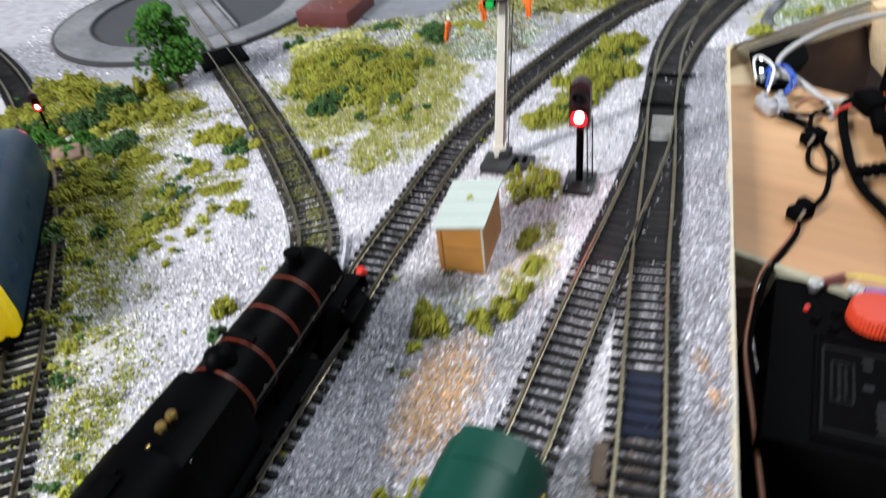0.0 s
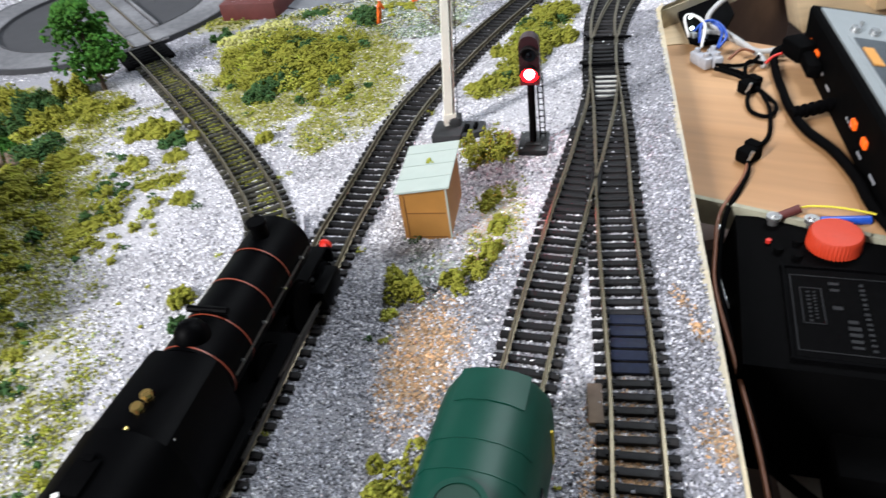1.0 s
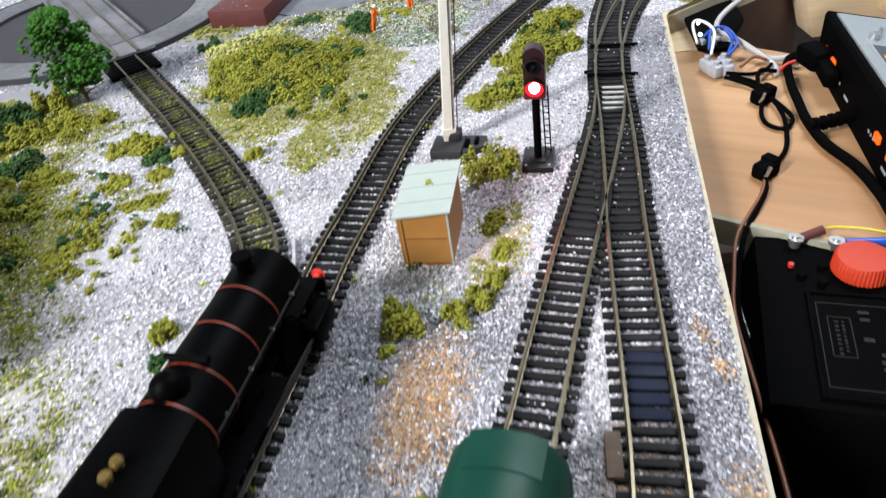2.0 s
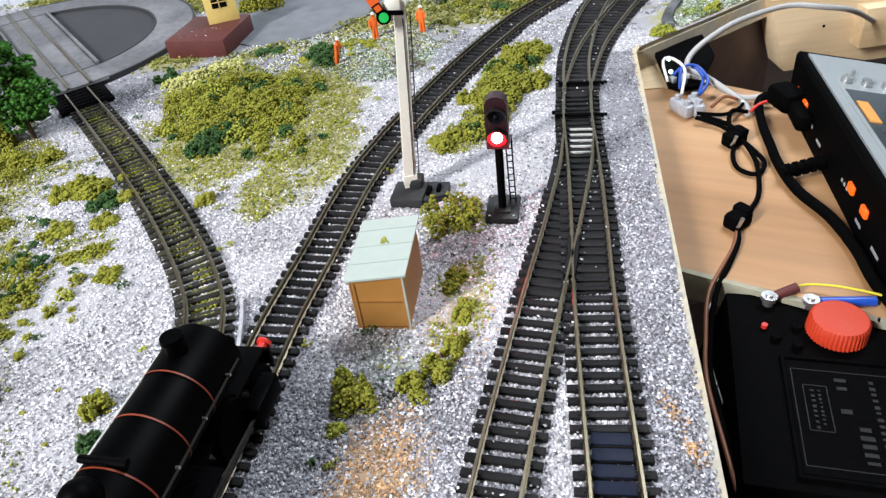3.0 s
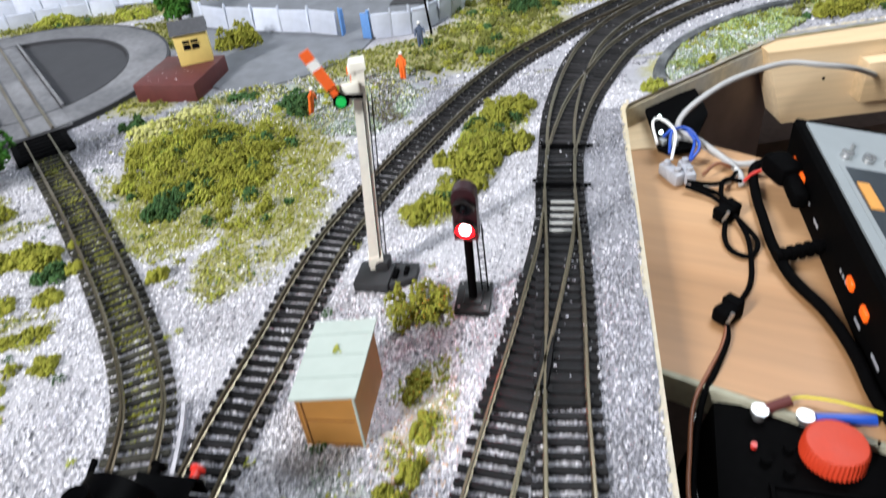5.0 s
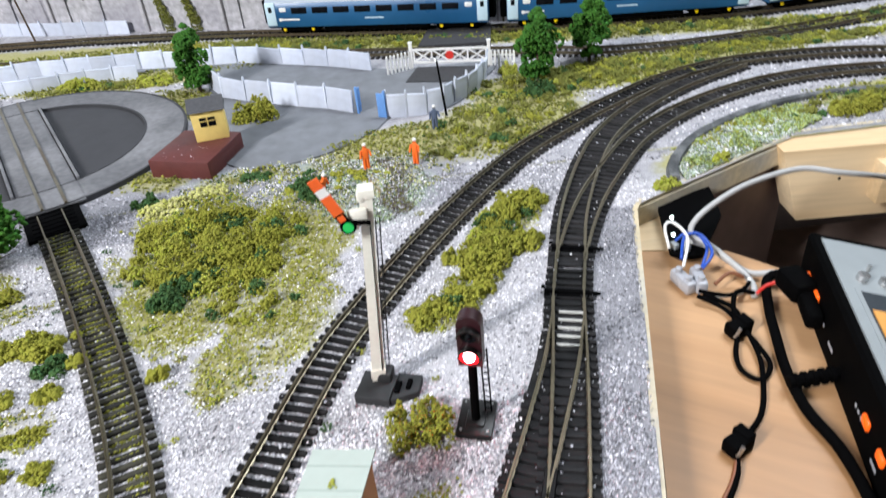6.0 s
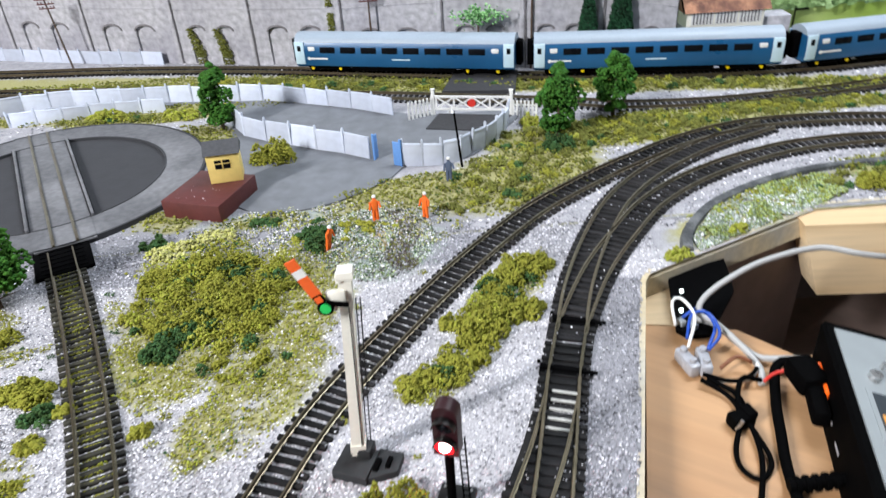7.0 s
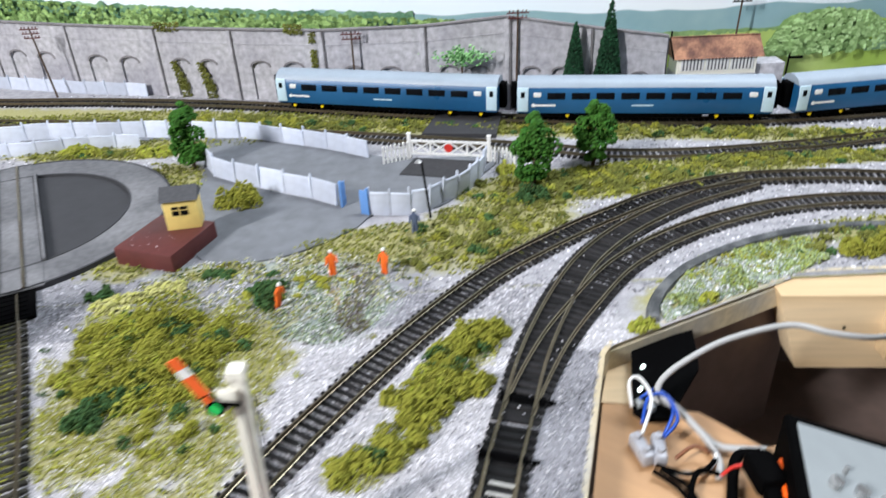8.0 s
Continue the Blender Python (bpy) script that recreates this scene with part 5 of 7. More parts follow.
def build_steam_loco():
    t = thing("steam_locomotive", -8.0, 22.1, 0, -19, "black steam locomotive with thin orange boiler bands", "locomotive")
    bm = bmesh.new()
    rod(bm, (0, -6.9, 3.95), (0, -1.6, 3.9), 1.34, 1.24, seg=32)
    part("boiler", bm, LOCO_BLACK, t, "gloss black tapered boiler", smooth=False)
    bm = bmesh.new()
    rod(bm, (0, -1.6, 3.9), (0, 0.5, 3.9), 1.27, seg=32)
    rod(bm, (0, 0.5, 3.9), (0, 0.72, 3.9), 1.2, 0.85, seg=32)
    part("smokebox", bm, LOCO_BLACK, t, "black smokebox with a domed door")
    for y, r in ((-1.65, 1.275), (-3.4, 1.295), (-5.25, 1.325), (-6.75, 1.355)):
        bm = bmesh.new()
        bmesh.ops.create_cone(bm, cap_ends=False, segments=40, radius1=r, radius2=r, depth=0.06, matrix=Matrix.Translation((0, y, 3.94)) @ Matrix.Rotation(radians(90), 4, "X"))
        part("boiler_band", bm, LINING, t, "thin orange boiler band")
    bm = bmesh.new()
    rod(bm, (0, -0.75, 5.0), (0, -0.75, 5.75), 0.36, 0.31, seg=20)
    rod(bm, (0, -0.75, 5.68), (0, -0.75, 5.82), 0.4, 0.37, seg=20)
    part("chimney", bm, LOCO_BLACK, t)
    bm = bmesh.new()
    ball(bm, (0, -6.2, 5.1), 0.62, 1.15, 20)
    part("dome", bm, LOCO_BLACK, t, "gloss black steam dome", smooth=True)
    bm = bmesh.new()
    rod(bm, (-0.75, -5.05, 5.28), (0.75, -5.05, 5.28), 0.13, seg=10)
    box(bm, 0, -5.05, 5.2, 0.5, 0.35, 0.3, bevel=0.05)
    part("top_feed", bm, LOCO_BLACK, t)
    ring = half_profile([(1.3, 1.9), (1.42, 3.2), (1.45, 4.5), (1.3, 5.1), (0.95, 5.35), (0.0, 5.4)])
    part("firebox", body(bmesh.new(), ring, [(-10.3, 1.03, 0), (-7.0, 0.96, 0.08)]), LOCO_BLACK, t, "square-shouldered black firebox")
    for x, y in ((0.1, -8.95), (0.06, -9.42)):
        bm = bmesh.new()
        rod(bm, (x, y, 5.3), (x, y, 5.55), 0.15, 0.13, seg=12)
        rod(bm, (x, y, 5.55), (x, y, 5.64), 0.2, 0.17, seg=14)
        part("safety_valve", bm, BRASS, t, "brass safety valve")
    bm = bmesh.new()
    rod(bm, (0.2, -10.5, 5.3), (0.2, -10.5, 5.62), 0.06, seg=8)
    rod(bm, (0.17, -10.8, 5.6), (0.22, -10.15, 5.6), 0.065, seg=8)
    part("whistle", bm, BRASS, t, "small brass whistle")
    cab = half_profile([(1.65, 1.8), (1.68, 4.4), (1.55, 4.9), (1.15, 5.4), (0.6, 5.65), (0.0, 5.72)])
    part("cab", body(bmesh.new(), cab, [(-13.6, 1, 0), (-10.3, 1, 0)]), LOCO_BLACK, t, "black cab with a curved roof")
    bm = bmesh.new()
    box(bm, -0.1, -11.9, 5.74, 0.75, 1.1, 0.12, bevel=0.03)
    box(bm, -0.1, -11.35, 5.8, 0.3, 0.2, 0.1)
    part("roof_vent", bm, BLACK_MATT, t)
    # Small white spot at the end of the roof vent.
    part("vent_catch", box(bmesh.new(), -0.35, -12.5, 5.78, 0.2, 0.16, 0.06, 30, bevel=0.02), WHITE, t, "small white spot on the roof vent")
    # Bright chip standing for a white label on the firebox.
    part("lubricator", box(bmesh.new(), 1.25, -9.9, 4.95, 0.2, 0.24, 0.12, 20, bevel=0.03), STEEL, t, "small bright metal chip standing for a white label")
    bm = bmesh.new()
    box(bm, -0.3, -0.2, 1.95, 2.2, 5.4, 0.14, bevel=0.03)
    box(bm, 0, -8.0, 1.96, 3.1, 10.4, 0.14, bevel=0.03)
    part("running_plate", bm, LOCO_BLACK, t)
    # White strip stands in for light caught along the running plate's edge.
    part("plate_edge", box(bmesh.new(), -1.63, -3.2, 1.98, 0.06, 6.4, 0.12), WHITE, t, "running plate edge, its bright lit line put in as white")
    bm = bmesh.new()
    box(bm, -0.3, 2.6, 1.5, 2.5, 0.16, 0.75, bevel=0.02)
    part("buffer_beam", bm, LOCO_BLACK, t, "black buffer beam")
    for x in (-1.1, 0.45):
        bm = bmesh.new()
        rod(bm, (x, 2.65, 1.6), (x, 3.1, 1.6), 0.17, seg=14)
        rod(bm, (x, 3.1, 1.6), (x, 3.2, 1.6), 0.29, seg=20)
        part("buffer", bm, RED if x > 0 else BLACK, t, "round sprung buffer head")
    bm = bmesh.new()
    for x in (-0.5, 0.1, 0.5):
        tube(bm, [(x, 2.6, 1.2), (x, 3.0, 1.3), (x, 3.1, 0.9), (x, 2.8, 0.7)], 0.06, 6, 0.1)
    box(bm, 0, 3.0, 0.8, 0.5, 0.4, 0.1)
    part("coupling", bm, STEEL, t, "metal coupling hook and hoses")
    for x in (-0.84, 0.84):
        for y in (-0.9, -4.4, -7.8):
            part("driving_wheel", (lambda b: (wheel(b, x, y, 1.05), b)[1])(bmesh.new()), BLACK_MATT, t)
        for y in (1.6,):
            part("leading_wheel", (lambda b: (wheel(b, x, y, 0.62), b)[1])(bmesh.new()), BLACK_MATT, t)
    for x in (-1.35, 1.35):
        bm = bmesh.new()
        box(bm, x, 0.6, 1.35, 0.7, 1.9, 1.0, bevel=0.15)
        part("cylinder_block", bm, LOCO_BLACK, t)
        bm = bmesh.new()
        box(bm, x, -4.3, 1.2, 0.1, 7.4, 0.2, bevel=0.03)
        box(bm, x * 1.07, -2.4, 1.55, 0.08, 4.6, 0.14, roll=0, tilt=-4)
        part("side_rod", bm, ROD_DARK, t, "dull steel coupling and connecting rods")
        bm = bmesh.new()
        tube(bm, [(x * 0.98, 0.2, 3.9), (x * 1.02, -3, 3.95), (x * 1.06, -6.9, 4.0)] if x > 0 else [(-1.33, 0.4, 4.2), (-1.4, -3, 4.25), (-1.44, -6.9, 4.3)], 0.045 if x > 0 else 0.065, 6)
        part("handrail", bm, ROD_DARK if x > 0 else PACKING, t, "thin metal boiler handrail")
        for y in (-0.6, -2.4, -4.2, -6.0):
            part("handrail_knob", rod(bmesh.new(), (x * 0.93, y, 3.97), (x * 1.06, y, 3.98), 0.055, seg=8), STEEL, t)
    bm = bmesh.new()
    tub = half_profile([(1.6, 1.6), (1.65, 3.9), (1.5, 4.4), (0.0, 4.4)])
    body(bm, tub, [(-25.5, 1, 0), (-14.2, 1, 0)])
    part("tender", bm, LOCO_BLACK, t, "black coal tender")
    for x in (-0.84, 0.84):
        for y in (-15.5, -19.5, -23.5):
            part("tender_wheel", (lambda b: (wheel(b, x, y, 0.75), b)[1])(bmesh.new()), BLACK_MATT, t)


def build_green_diesel():
    t = thing("diesel_locomotive", -0.62, 12.55, 0, -22.5, "bottle green diesel locomotive with a rounded roof", "locomotive")
    prof = half_profile([(1.62, 1.5), (1.72, 2.2), (1.7, 3.6), (1.58, 4.3), (1.2, 4.85), (0.6, 5.12), (0.0, 5.2)])
    part("body", body(bmesh.new(), prof, [(-24, 0.98, 0.05), (-2.5, 1.0, 0.0), (-1.0, 0.99, 0.0), (-0.15, 0.97, 0.05), (0.1, 0.94, 0.16), (0.18, 0.9, 0.3)]), GREEN, t, "gloss bottle green body shell")
    part("front_panel", body(bmesh.new(), [(x * 0.88, z * 0.85) for x, z in prof], [(0.1, 1, 0), (0.28, 0.96, 0.1)]), YELLOW_BRIGHT, t, "yellow front warning panel")
    hoop = [(x * 1.006, z + 0.025) for x, z in half_profile([(1.45, 4.5), (1.2, 4.85), (0.6, 5.12), (0.0, 5.2)])]
    for y in (-2.35, -3.3):
        part("roof_rib", body(bmesh.new(), hoop, [(y - 0.05, 1, 0), (y + 0.05, 1, 0)]), GREEN, t)
    part("cab_roof", body(bmesh.new(), [(x * 0.98, z + 0.045) for x, z in half_profile([(1.05, 4.93), (0.6, 5.12), (0.0, 5.2)])], [(-1.1, 1, 0), (0.1, 1, 0.05)]), GREEN, t, "raised green cab roof panel")
    bm = bmesh.new()
    ring_plate(bm, 0.62, 0.78, 5.1, 5.26, 40)
    bmesh.ops.translate(bm, vec=(0, -4.4, 0), verts=bm.verts)
    part("fan_ring", bm, GREEN, t)
    bm = bmesh.new()
    rod(bm, (0, -4.4, 5.13), (0, -4.4, 5.215), 0.62, seg=32)
    rod(bm, (0, -4.4, 5.2), (0, -4.4, 5.27), 0.12, seg=12)
    part("fan_grille", bm, GREEN_DARK, t, "dark round roof fan grille")
    for s in (-1, 1):
        bm = bmesh.new()
        box(bm, s * 1.66, -0.75, 3.0, 0.12, 0.1, 1.5)
        part("handrail", bm, YELLOW_BRIGHT, t, "yellow cab edge strip")
        bm = bmesh.new()
        for i in range(4):
            box(bm, s * 1.71, -3.2 - i * 2.2, 3.3, 0.06, 1.3, 0.8, bevel=0.02)
        part("side_window", bm, GLASS_DARK, t, "dark side grille openings")
        bm = bmesh.new()
        box(bm, s * 0.7, 0.2, 4.1, 0.95, 0.22, 0.6, bevel=0.05)
        part("windscreen", bm, GLASS_DARK, t, "dark cab windscreen")
    part("underframe", box(bmesh.new(), 0, -12, 1.35, 3.0, 23.2, 0.5, bevel=0.05), BLACK_MATT, t)
    for y in (-3.2, -6.0, -18, -21):
        for x in (-0.84, 0.84):
            part("wheel", (lambda b: (wheel(b, x, y, 0.65), b)[1])(bmesh.new()), BLACK_MATT, t)
    bm = bmesh.new()
    box(bm, 0, 0.5, 0.9, 0.8, 0.5, 0.2, bevel=0.05)
    part("coupling", bm, BLACK, t)
    for x in (-0.95, 0.95):
        bm = bmesh.new()
        rod(bm, (x, 0.2, 1.45), (x, 0.6, 1.45), 0.15, seg=10)
        rod(bm, (x, 0.6, 1.45), (x, 0.68, 1.45), 0.3, seg=14)
        part("buffer", bm, BLACK, t)


def build_blue_diesel():
    t = thing("diesel_shunter", -23.7, 21.8, 0, 20.5, "blue diesel locomotive with a yellow end", "locomotive")
    prof = half_profile([(1.5, 1.4), (1.62, 2.2), (1.6, 3.7), (1.4, 4.4), (0.9, 4.9), (0.0, 5.05)])
    part("body", body(bmesh.new(), prof, [(0.9, 1, 0), (15.6, 1.0, 0), (16.4, 0.92, 0.25), (16.7, 0.8, 0.6)]), LOCO_BLUE, t, "blue body shell with a rounded roof")
    part("end_panel", body(bmesh.new(), prof, [(0.05, 0.93, 0.3), (0.3, 0.98, 0.1), (0.9, 1.0, 0.0)]), YELLOW_BRIGHT, t, "yellow warning end")
    for s in (-1, 1):
        part("end_window", box(bmesh.new(), s * 0.65, 0.12, 4.0, 0.8, 0.2, 0.55, bevel=0.04), GLASS_DARK, t)
        for i in range(3):
            part("side_grille", box(bmesh.new(), s * 1.61, 3 + i * 3.4, 3.1, 0.05, 1.5, 0.5, bevel=0.02), LOCO_BLUE, t)
        for y in (2.2, 4.8, 11.8, 14.4):
            part("wheel", (lambda b: (wheel(b, s * 0.84, y, 0.6), b)[1])(bmesh.new()), BLACK_MATT, t)
        bm = bmesh.new()
        rod(bm, (s * 0.95, -0.3, 1.4), (s * 0.95, 0.2, 1.4), 0.15, seg=10)
        rod(bm, (s * 0.95, -0.4, 1.4), (s * 0.95, -0.3, 1.4), 0.3, seg=14)
        part("buffer", bm, BLACK, t)
    part("underframe", box(bmesh.new(), 0, 8.3, 1.25, 2.9, 16.2, 0.45, bevel=0.05), BLACK_MATT, t)


build_steam_loco()
build_green_diesel()
build_blue_diesel()


def build_coach():
    t = thing("passenger_coach", 0, 0, 0, 0, "blue passenger coach with pale doors and grey roof", "coach", "coaches of the passing train")
    L = 26.2
    prof = half_profile([(1.58, 1.45), (1.72, 1.9), (1.74, 3.2), (1.66, 3.85), (1.5, 4.2)])
    part("body", body(bmesh.new(), prof, [(0, 1, 0), (L, 1, 0)]), COACH_BLUE, t, "blue body side")
    roof = half_profile([(1.52, 4.19), (1.35, 4.55), (0.95, 4.85), (0.45, 5.0), (0.0, 5.04)])
    part("roof", body(bmesh.new(), roof, [(0.02, 1, 0), (L - 0.02, 1, 0)]), COACH_ROOF, t, "pale grey curved roof")
    for s in (-1, 1):
        for i in range(8):
            bm = bmesh.new()
            box(bm, s * 1.7, 4.15 + i * 2.55, 3.35, 0.12, 1.9, 0.72, bevel=0.05)
            part("window", bm, GLASS_DARK, t, "dark tinted window")
        for y in (2.15, L - 2.15):
            part("toilet_window", box(bmesh.new(), s * 1.69, y, 3.45, 0.14, 0.85, 0.55, bevel=0.12), WHITE, t, "frosted white window")
        for y in (0.62, L - 0.62):
            door = part("door", box(bmesh.new(), s * 1.68, y, 2.95, 0.2, 1.2, 2.6, bevel=0.08), DOOR_PALE, t, "pale blue door")
            part("door_window", box(bmesh.new(), s * 1.77, y, 3.5, 0.1, 0.42, 0.62, bevel=0.03), GLASS_DARK, door)
        bm = bmesh.new()
        box(bm, s * 1.735, 3.0, 2.35, 0.02, 2.2, 0.2)
        rod(bm, (s * 1.73, 1.75, 2.35), (s * 1.75, 1.75, 2.35), 0.2, seg=14)
        part("marking", bm, WHITE, t, "plain white marking bar")
        part("marking", box(bmesh.new(), s * 1.735, L / 2, 2.35, 0.02, 2.2, 0.14), DOOR_PALE, t, "faint pale marking bar")
        for y in (1.9, 5.4, L - 5.4, L - 1.9):
            bm = bmesh.new()
            rod(bm, (s * 1.2, y, 1.1), (s * 1.38, y, 1.1), 0.2, seg=10)
            part("axlebox", bm, YELLOW_BRIGHT, t, "yellow axlebox")
            part("wheel", (lambda b: (wheel(b, s * 0.84, y, 0.6), b)[1])(bmesh.new()), BLACK_MATT, t)
    for y in (3.65, L - 3.65):
        bm = bmesh.new()
        for s in (-1, 1):
            box(bm, s * 1.15, y, 1.1, 0.16, 4.6, 0.35, bevel=0.04)
        box(bm, 0, y, 1.25, 2.2, 1.2, 0.25)
        part("bogie", bm, BLACK_MATT, t)
    bm = bmesh.new()
    box(bm, 0, L / 2, 1.2, 2.8, 12.5, 0.6, bevel=0.05)
    box(bm, 0, L / 2, 1.42, 3.1, L - 0.3, 0.2)
    part("underframe", bm, BLACK_MATT, t)
    for y in (-0.35, L + 0.35):
        part("gangway", box(bmesh.new(), 0, y, 3.0, 1.3, 0.7, 2.7, bevel=0.1), BLACK_MATT, t, "black corridor connection")
    return t


FAR_FINE = smooth_path([tuple(p)[:2] for p in LINE_FAR], 0.1)


def on_far(x):
    return min(range(len(FAR_FINE)), key=lambda i: abs(FAR_FINE[i].x - x))


def place_on_far(i, length):
    a, b = FAR_FINE[i], FAR_FINE[min(i + int(length * 10), len(FAR_FINE) - 1)]
    d = b - a
    return pose(a.x * CM, a.y * CM, 0, 0, 0, math.degrees(math.atan2(d.y, d.x)) - 90)


first = on_far(-9.9)
coach = build_coach()
coach.matrix_world = place_on_far(first, 26.2)
for k in (1, 2):
    copy_thing(coach, place_on_far(first + int(k * 281), 26.2))


def build_train_engine(m):
    t = thing("train_locomotive", 0, 0, 0, 0, "blue train locomotive with yellow end and dark roof", "locomotive")
    prof = half_profile([(1.58, 1.4), (1.72, 1.9), (1.7, 3.4), (1.5, 4.2), (1.0, 4.75), (0.0, 4.95)])
    part("body", body(bmesh.new(), prof, [(2.4, 1, 0), (24, 1, 0), (25, 0.95, 0.3)]), LOCO_BLUE, t, "blue body shell")
    part("end_panel", body(bmesh.new(), prof, [(0, 0.95, 0.5), (0.4, 1, 0.15), (2.4, 1, 0)]), YELLOW_BRIGHT, t, "bright yellow cab end")
    for s in (-1, 1):
        part("cab_window", box(bmesh.new(), s * 1.66, 1.4, 3.6, 0.2, 1.2, 0.7, bevel=0.05), GLASS_DARK, t)
        for y in (3, 5.5, 19, 21.5):
            part("wheel", (lambda b: (wheel(b, s * 0.84, y, 0.6), b)[1])(bmesh.new()), BLACK_MATT, t)
    part("underframe", box(bmesh.new(), 0, 12.5, 1.25, 3.0, 24, 0.45, bevel=0.05), BLACK_MATT, t)
    t.matrix_world = m


build_train_engine(place_on_far(first + 3 * 281, 20))

# ---- lineside buildings and signals ----
HUT_WOOD = material("varnished_brown_boards", (0.34, 0.15, 0.03), 0.5, vary=0.15, scale=25, tint=(0.4, 0.19, 0.045))
HUT_ROOF = material("pale_green_roof", (0.4, 0.46, 0.425), 0.75, vary=0.06, scale=40)
BOARD_LINE = material("dark_board_groove", (0.2, 0.08, 0.02), 0.6, vary=0.15)
ROOF_LINE = material("grey_green_roof_line", (0.3, 0.36, 0.33), 0.8, vary=0.1)
RUST_ROOF = material("rusty_tile_roof", (0.12, 0.05, 0.035), 0.85, vary=0.55, scale=110, tint=(0.3, 0.15, 0.09))
PANE_GREY = material("dusty_window_pane", (0.13, 0.13, 0.14), 0.3, vary=0.3)
GREEN_GLASS = material("green_signal_glass", (0.02, 0.6, 0.12), 0.15, vary=0.05)
HIVIS = material("orange_overalls", (0.9, 0.16, 0.015), 0.7, vary=0.12)
DENIM = material("blue_overalls", (0.09, 0.12, 0.2), 0.8, vary=0.2)


def build_hut():
    t = thing("lineside_hut", -1.34, 27.95, 0, -15.5, "small brown timber hut with pale green roof", "hut")
    W, D = 2.2, 3.6
    FL, FR, BR, BL = 2.72, 2.98, 3.08, 2.84

    def top(x, y):
        """Height of the leaning roof's underside."""
        u, v = x / W + 0.5, y / D + 0.5
        return (FL * (1 - u) + FR * u) * (1 - v) + (BL * (1 - u) + BR * u) * v

    def wall(name, x0, y0, x1, y1, thick, mat, label="", parent=t):
        n = Vector((y1 - y0, x0 - x1, 0)).normalized() * thick / 2
        rows = [[(x0 + k * n.x, y0 + k * n.y, 0), (x1 + k * n.x, y1 + k * n.y, 0), (x1 + k * n.x, y1 + k * n.y, top(x1, y1)), (x0 + k * n.x, y0 + k * n.y, top(x0, y0))] for k in (-1, 1)]
        return part(name, loft(bmesh.new(), rows), mat, parent, label)

    h, d = W / 2, D / 2
    front = wall("front_wall", -h, -d, h, -d, 0.12, HUT_WOOD, "orange-brown boarded front")
    wall("back_wall", h, d, -h, d, 0.12, HUT_WOOD)
    for s in (-1, 1):
        wall("side_wall", s * (h - 0.06), -d + 0.07, s * (h - 0.06), d - 0.07, 0.12, HUT_WOOD)
        z = top(s * h, -d)
        part("corner_post", box(bmesh.new(), s * (h + 0.01), -d - 0.03, z / 2, 0.07, 0.1, z), HUT_ROOF if s > 0 else HUT_WOOD, t)
    for z in (0.16, 1.55):
        part("door_rail", box(bmesh.new(), 0.05, -d - 0.075, z, W - 0.35, 0.03, 0.045), BOARD_LINE, front)
    part("door_frame", box(bmesh.new(), -h + 0.17, -d - 0.075, 1.3, 0.05, 0.03, 2.5), BOARD_LINE, front)
    ex, ey = h + 0.2, d + 0.2
    corners = [(-ex, -ey), (ex, -ey), (ex, ey), (-ex, ey)]
    roof = part("roof", loft(bmesh.new(), [[(x, y, top(x, y) + k) for x, y in corners] for k in (0.0, 0.1)]), HUT_ROOF, t, "pale green felt roof")
    for i in range(3):
        y = -1.0 + i * 1.1
        rows = [[(x, y - 0.02, top(x, y) + 0.09), (x, y + 0.02, top(x, y) + 0.09), (x, y + 0.02, top(x, y) + 0.115), (x, y - 0.02, top(x, y) + 0.115)] for x in (-ex + 0.02, ex - 0.02)]
        part("roof_batten", loft(bmesh.new(), rows), ROOF_LINE, roof)
    rng = random.Random(8)
    c = [(0.05 + rng.uniform(-0.15, 0.15), 0.35 + rng.uniform(-0.2, 0.2), top(0, 0.4) + 0.14) for _ in range(16)]
    chunks("moss_tuft", c, [0.07] * 16, TURF_BRIGHT, roof, "bright moss tuft")


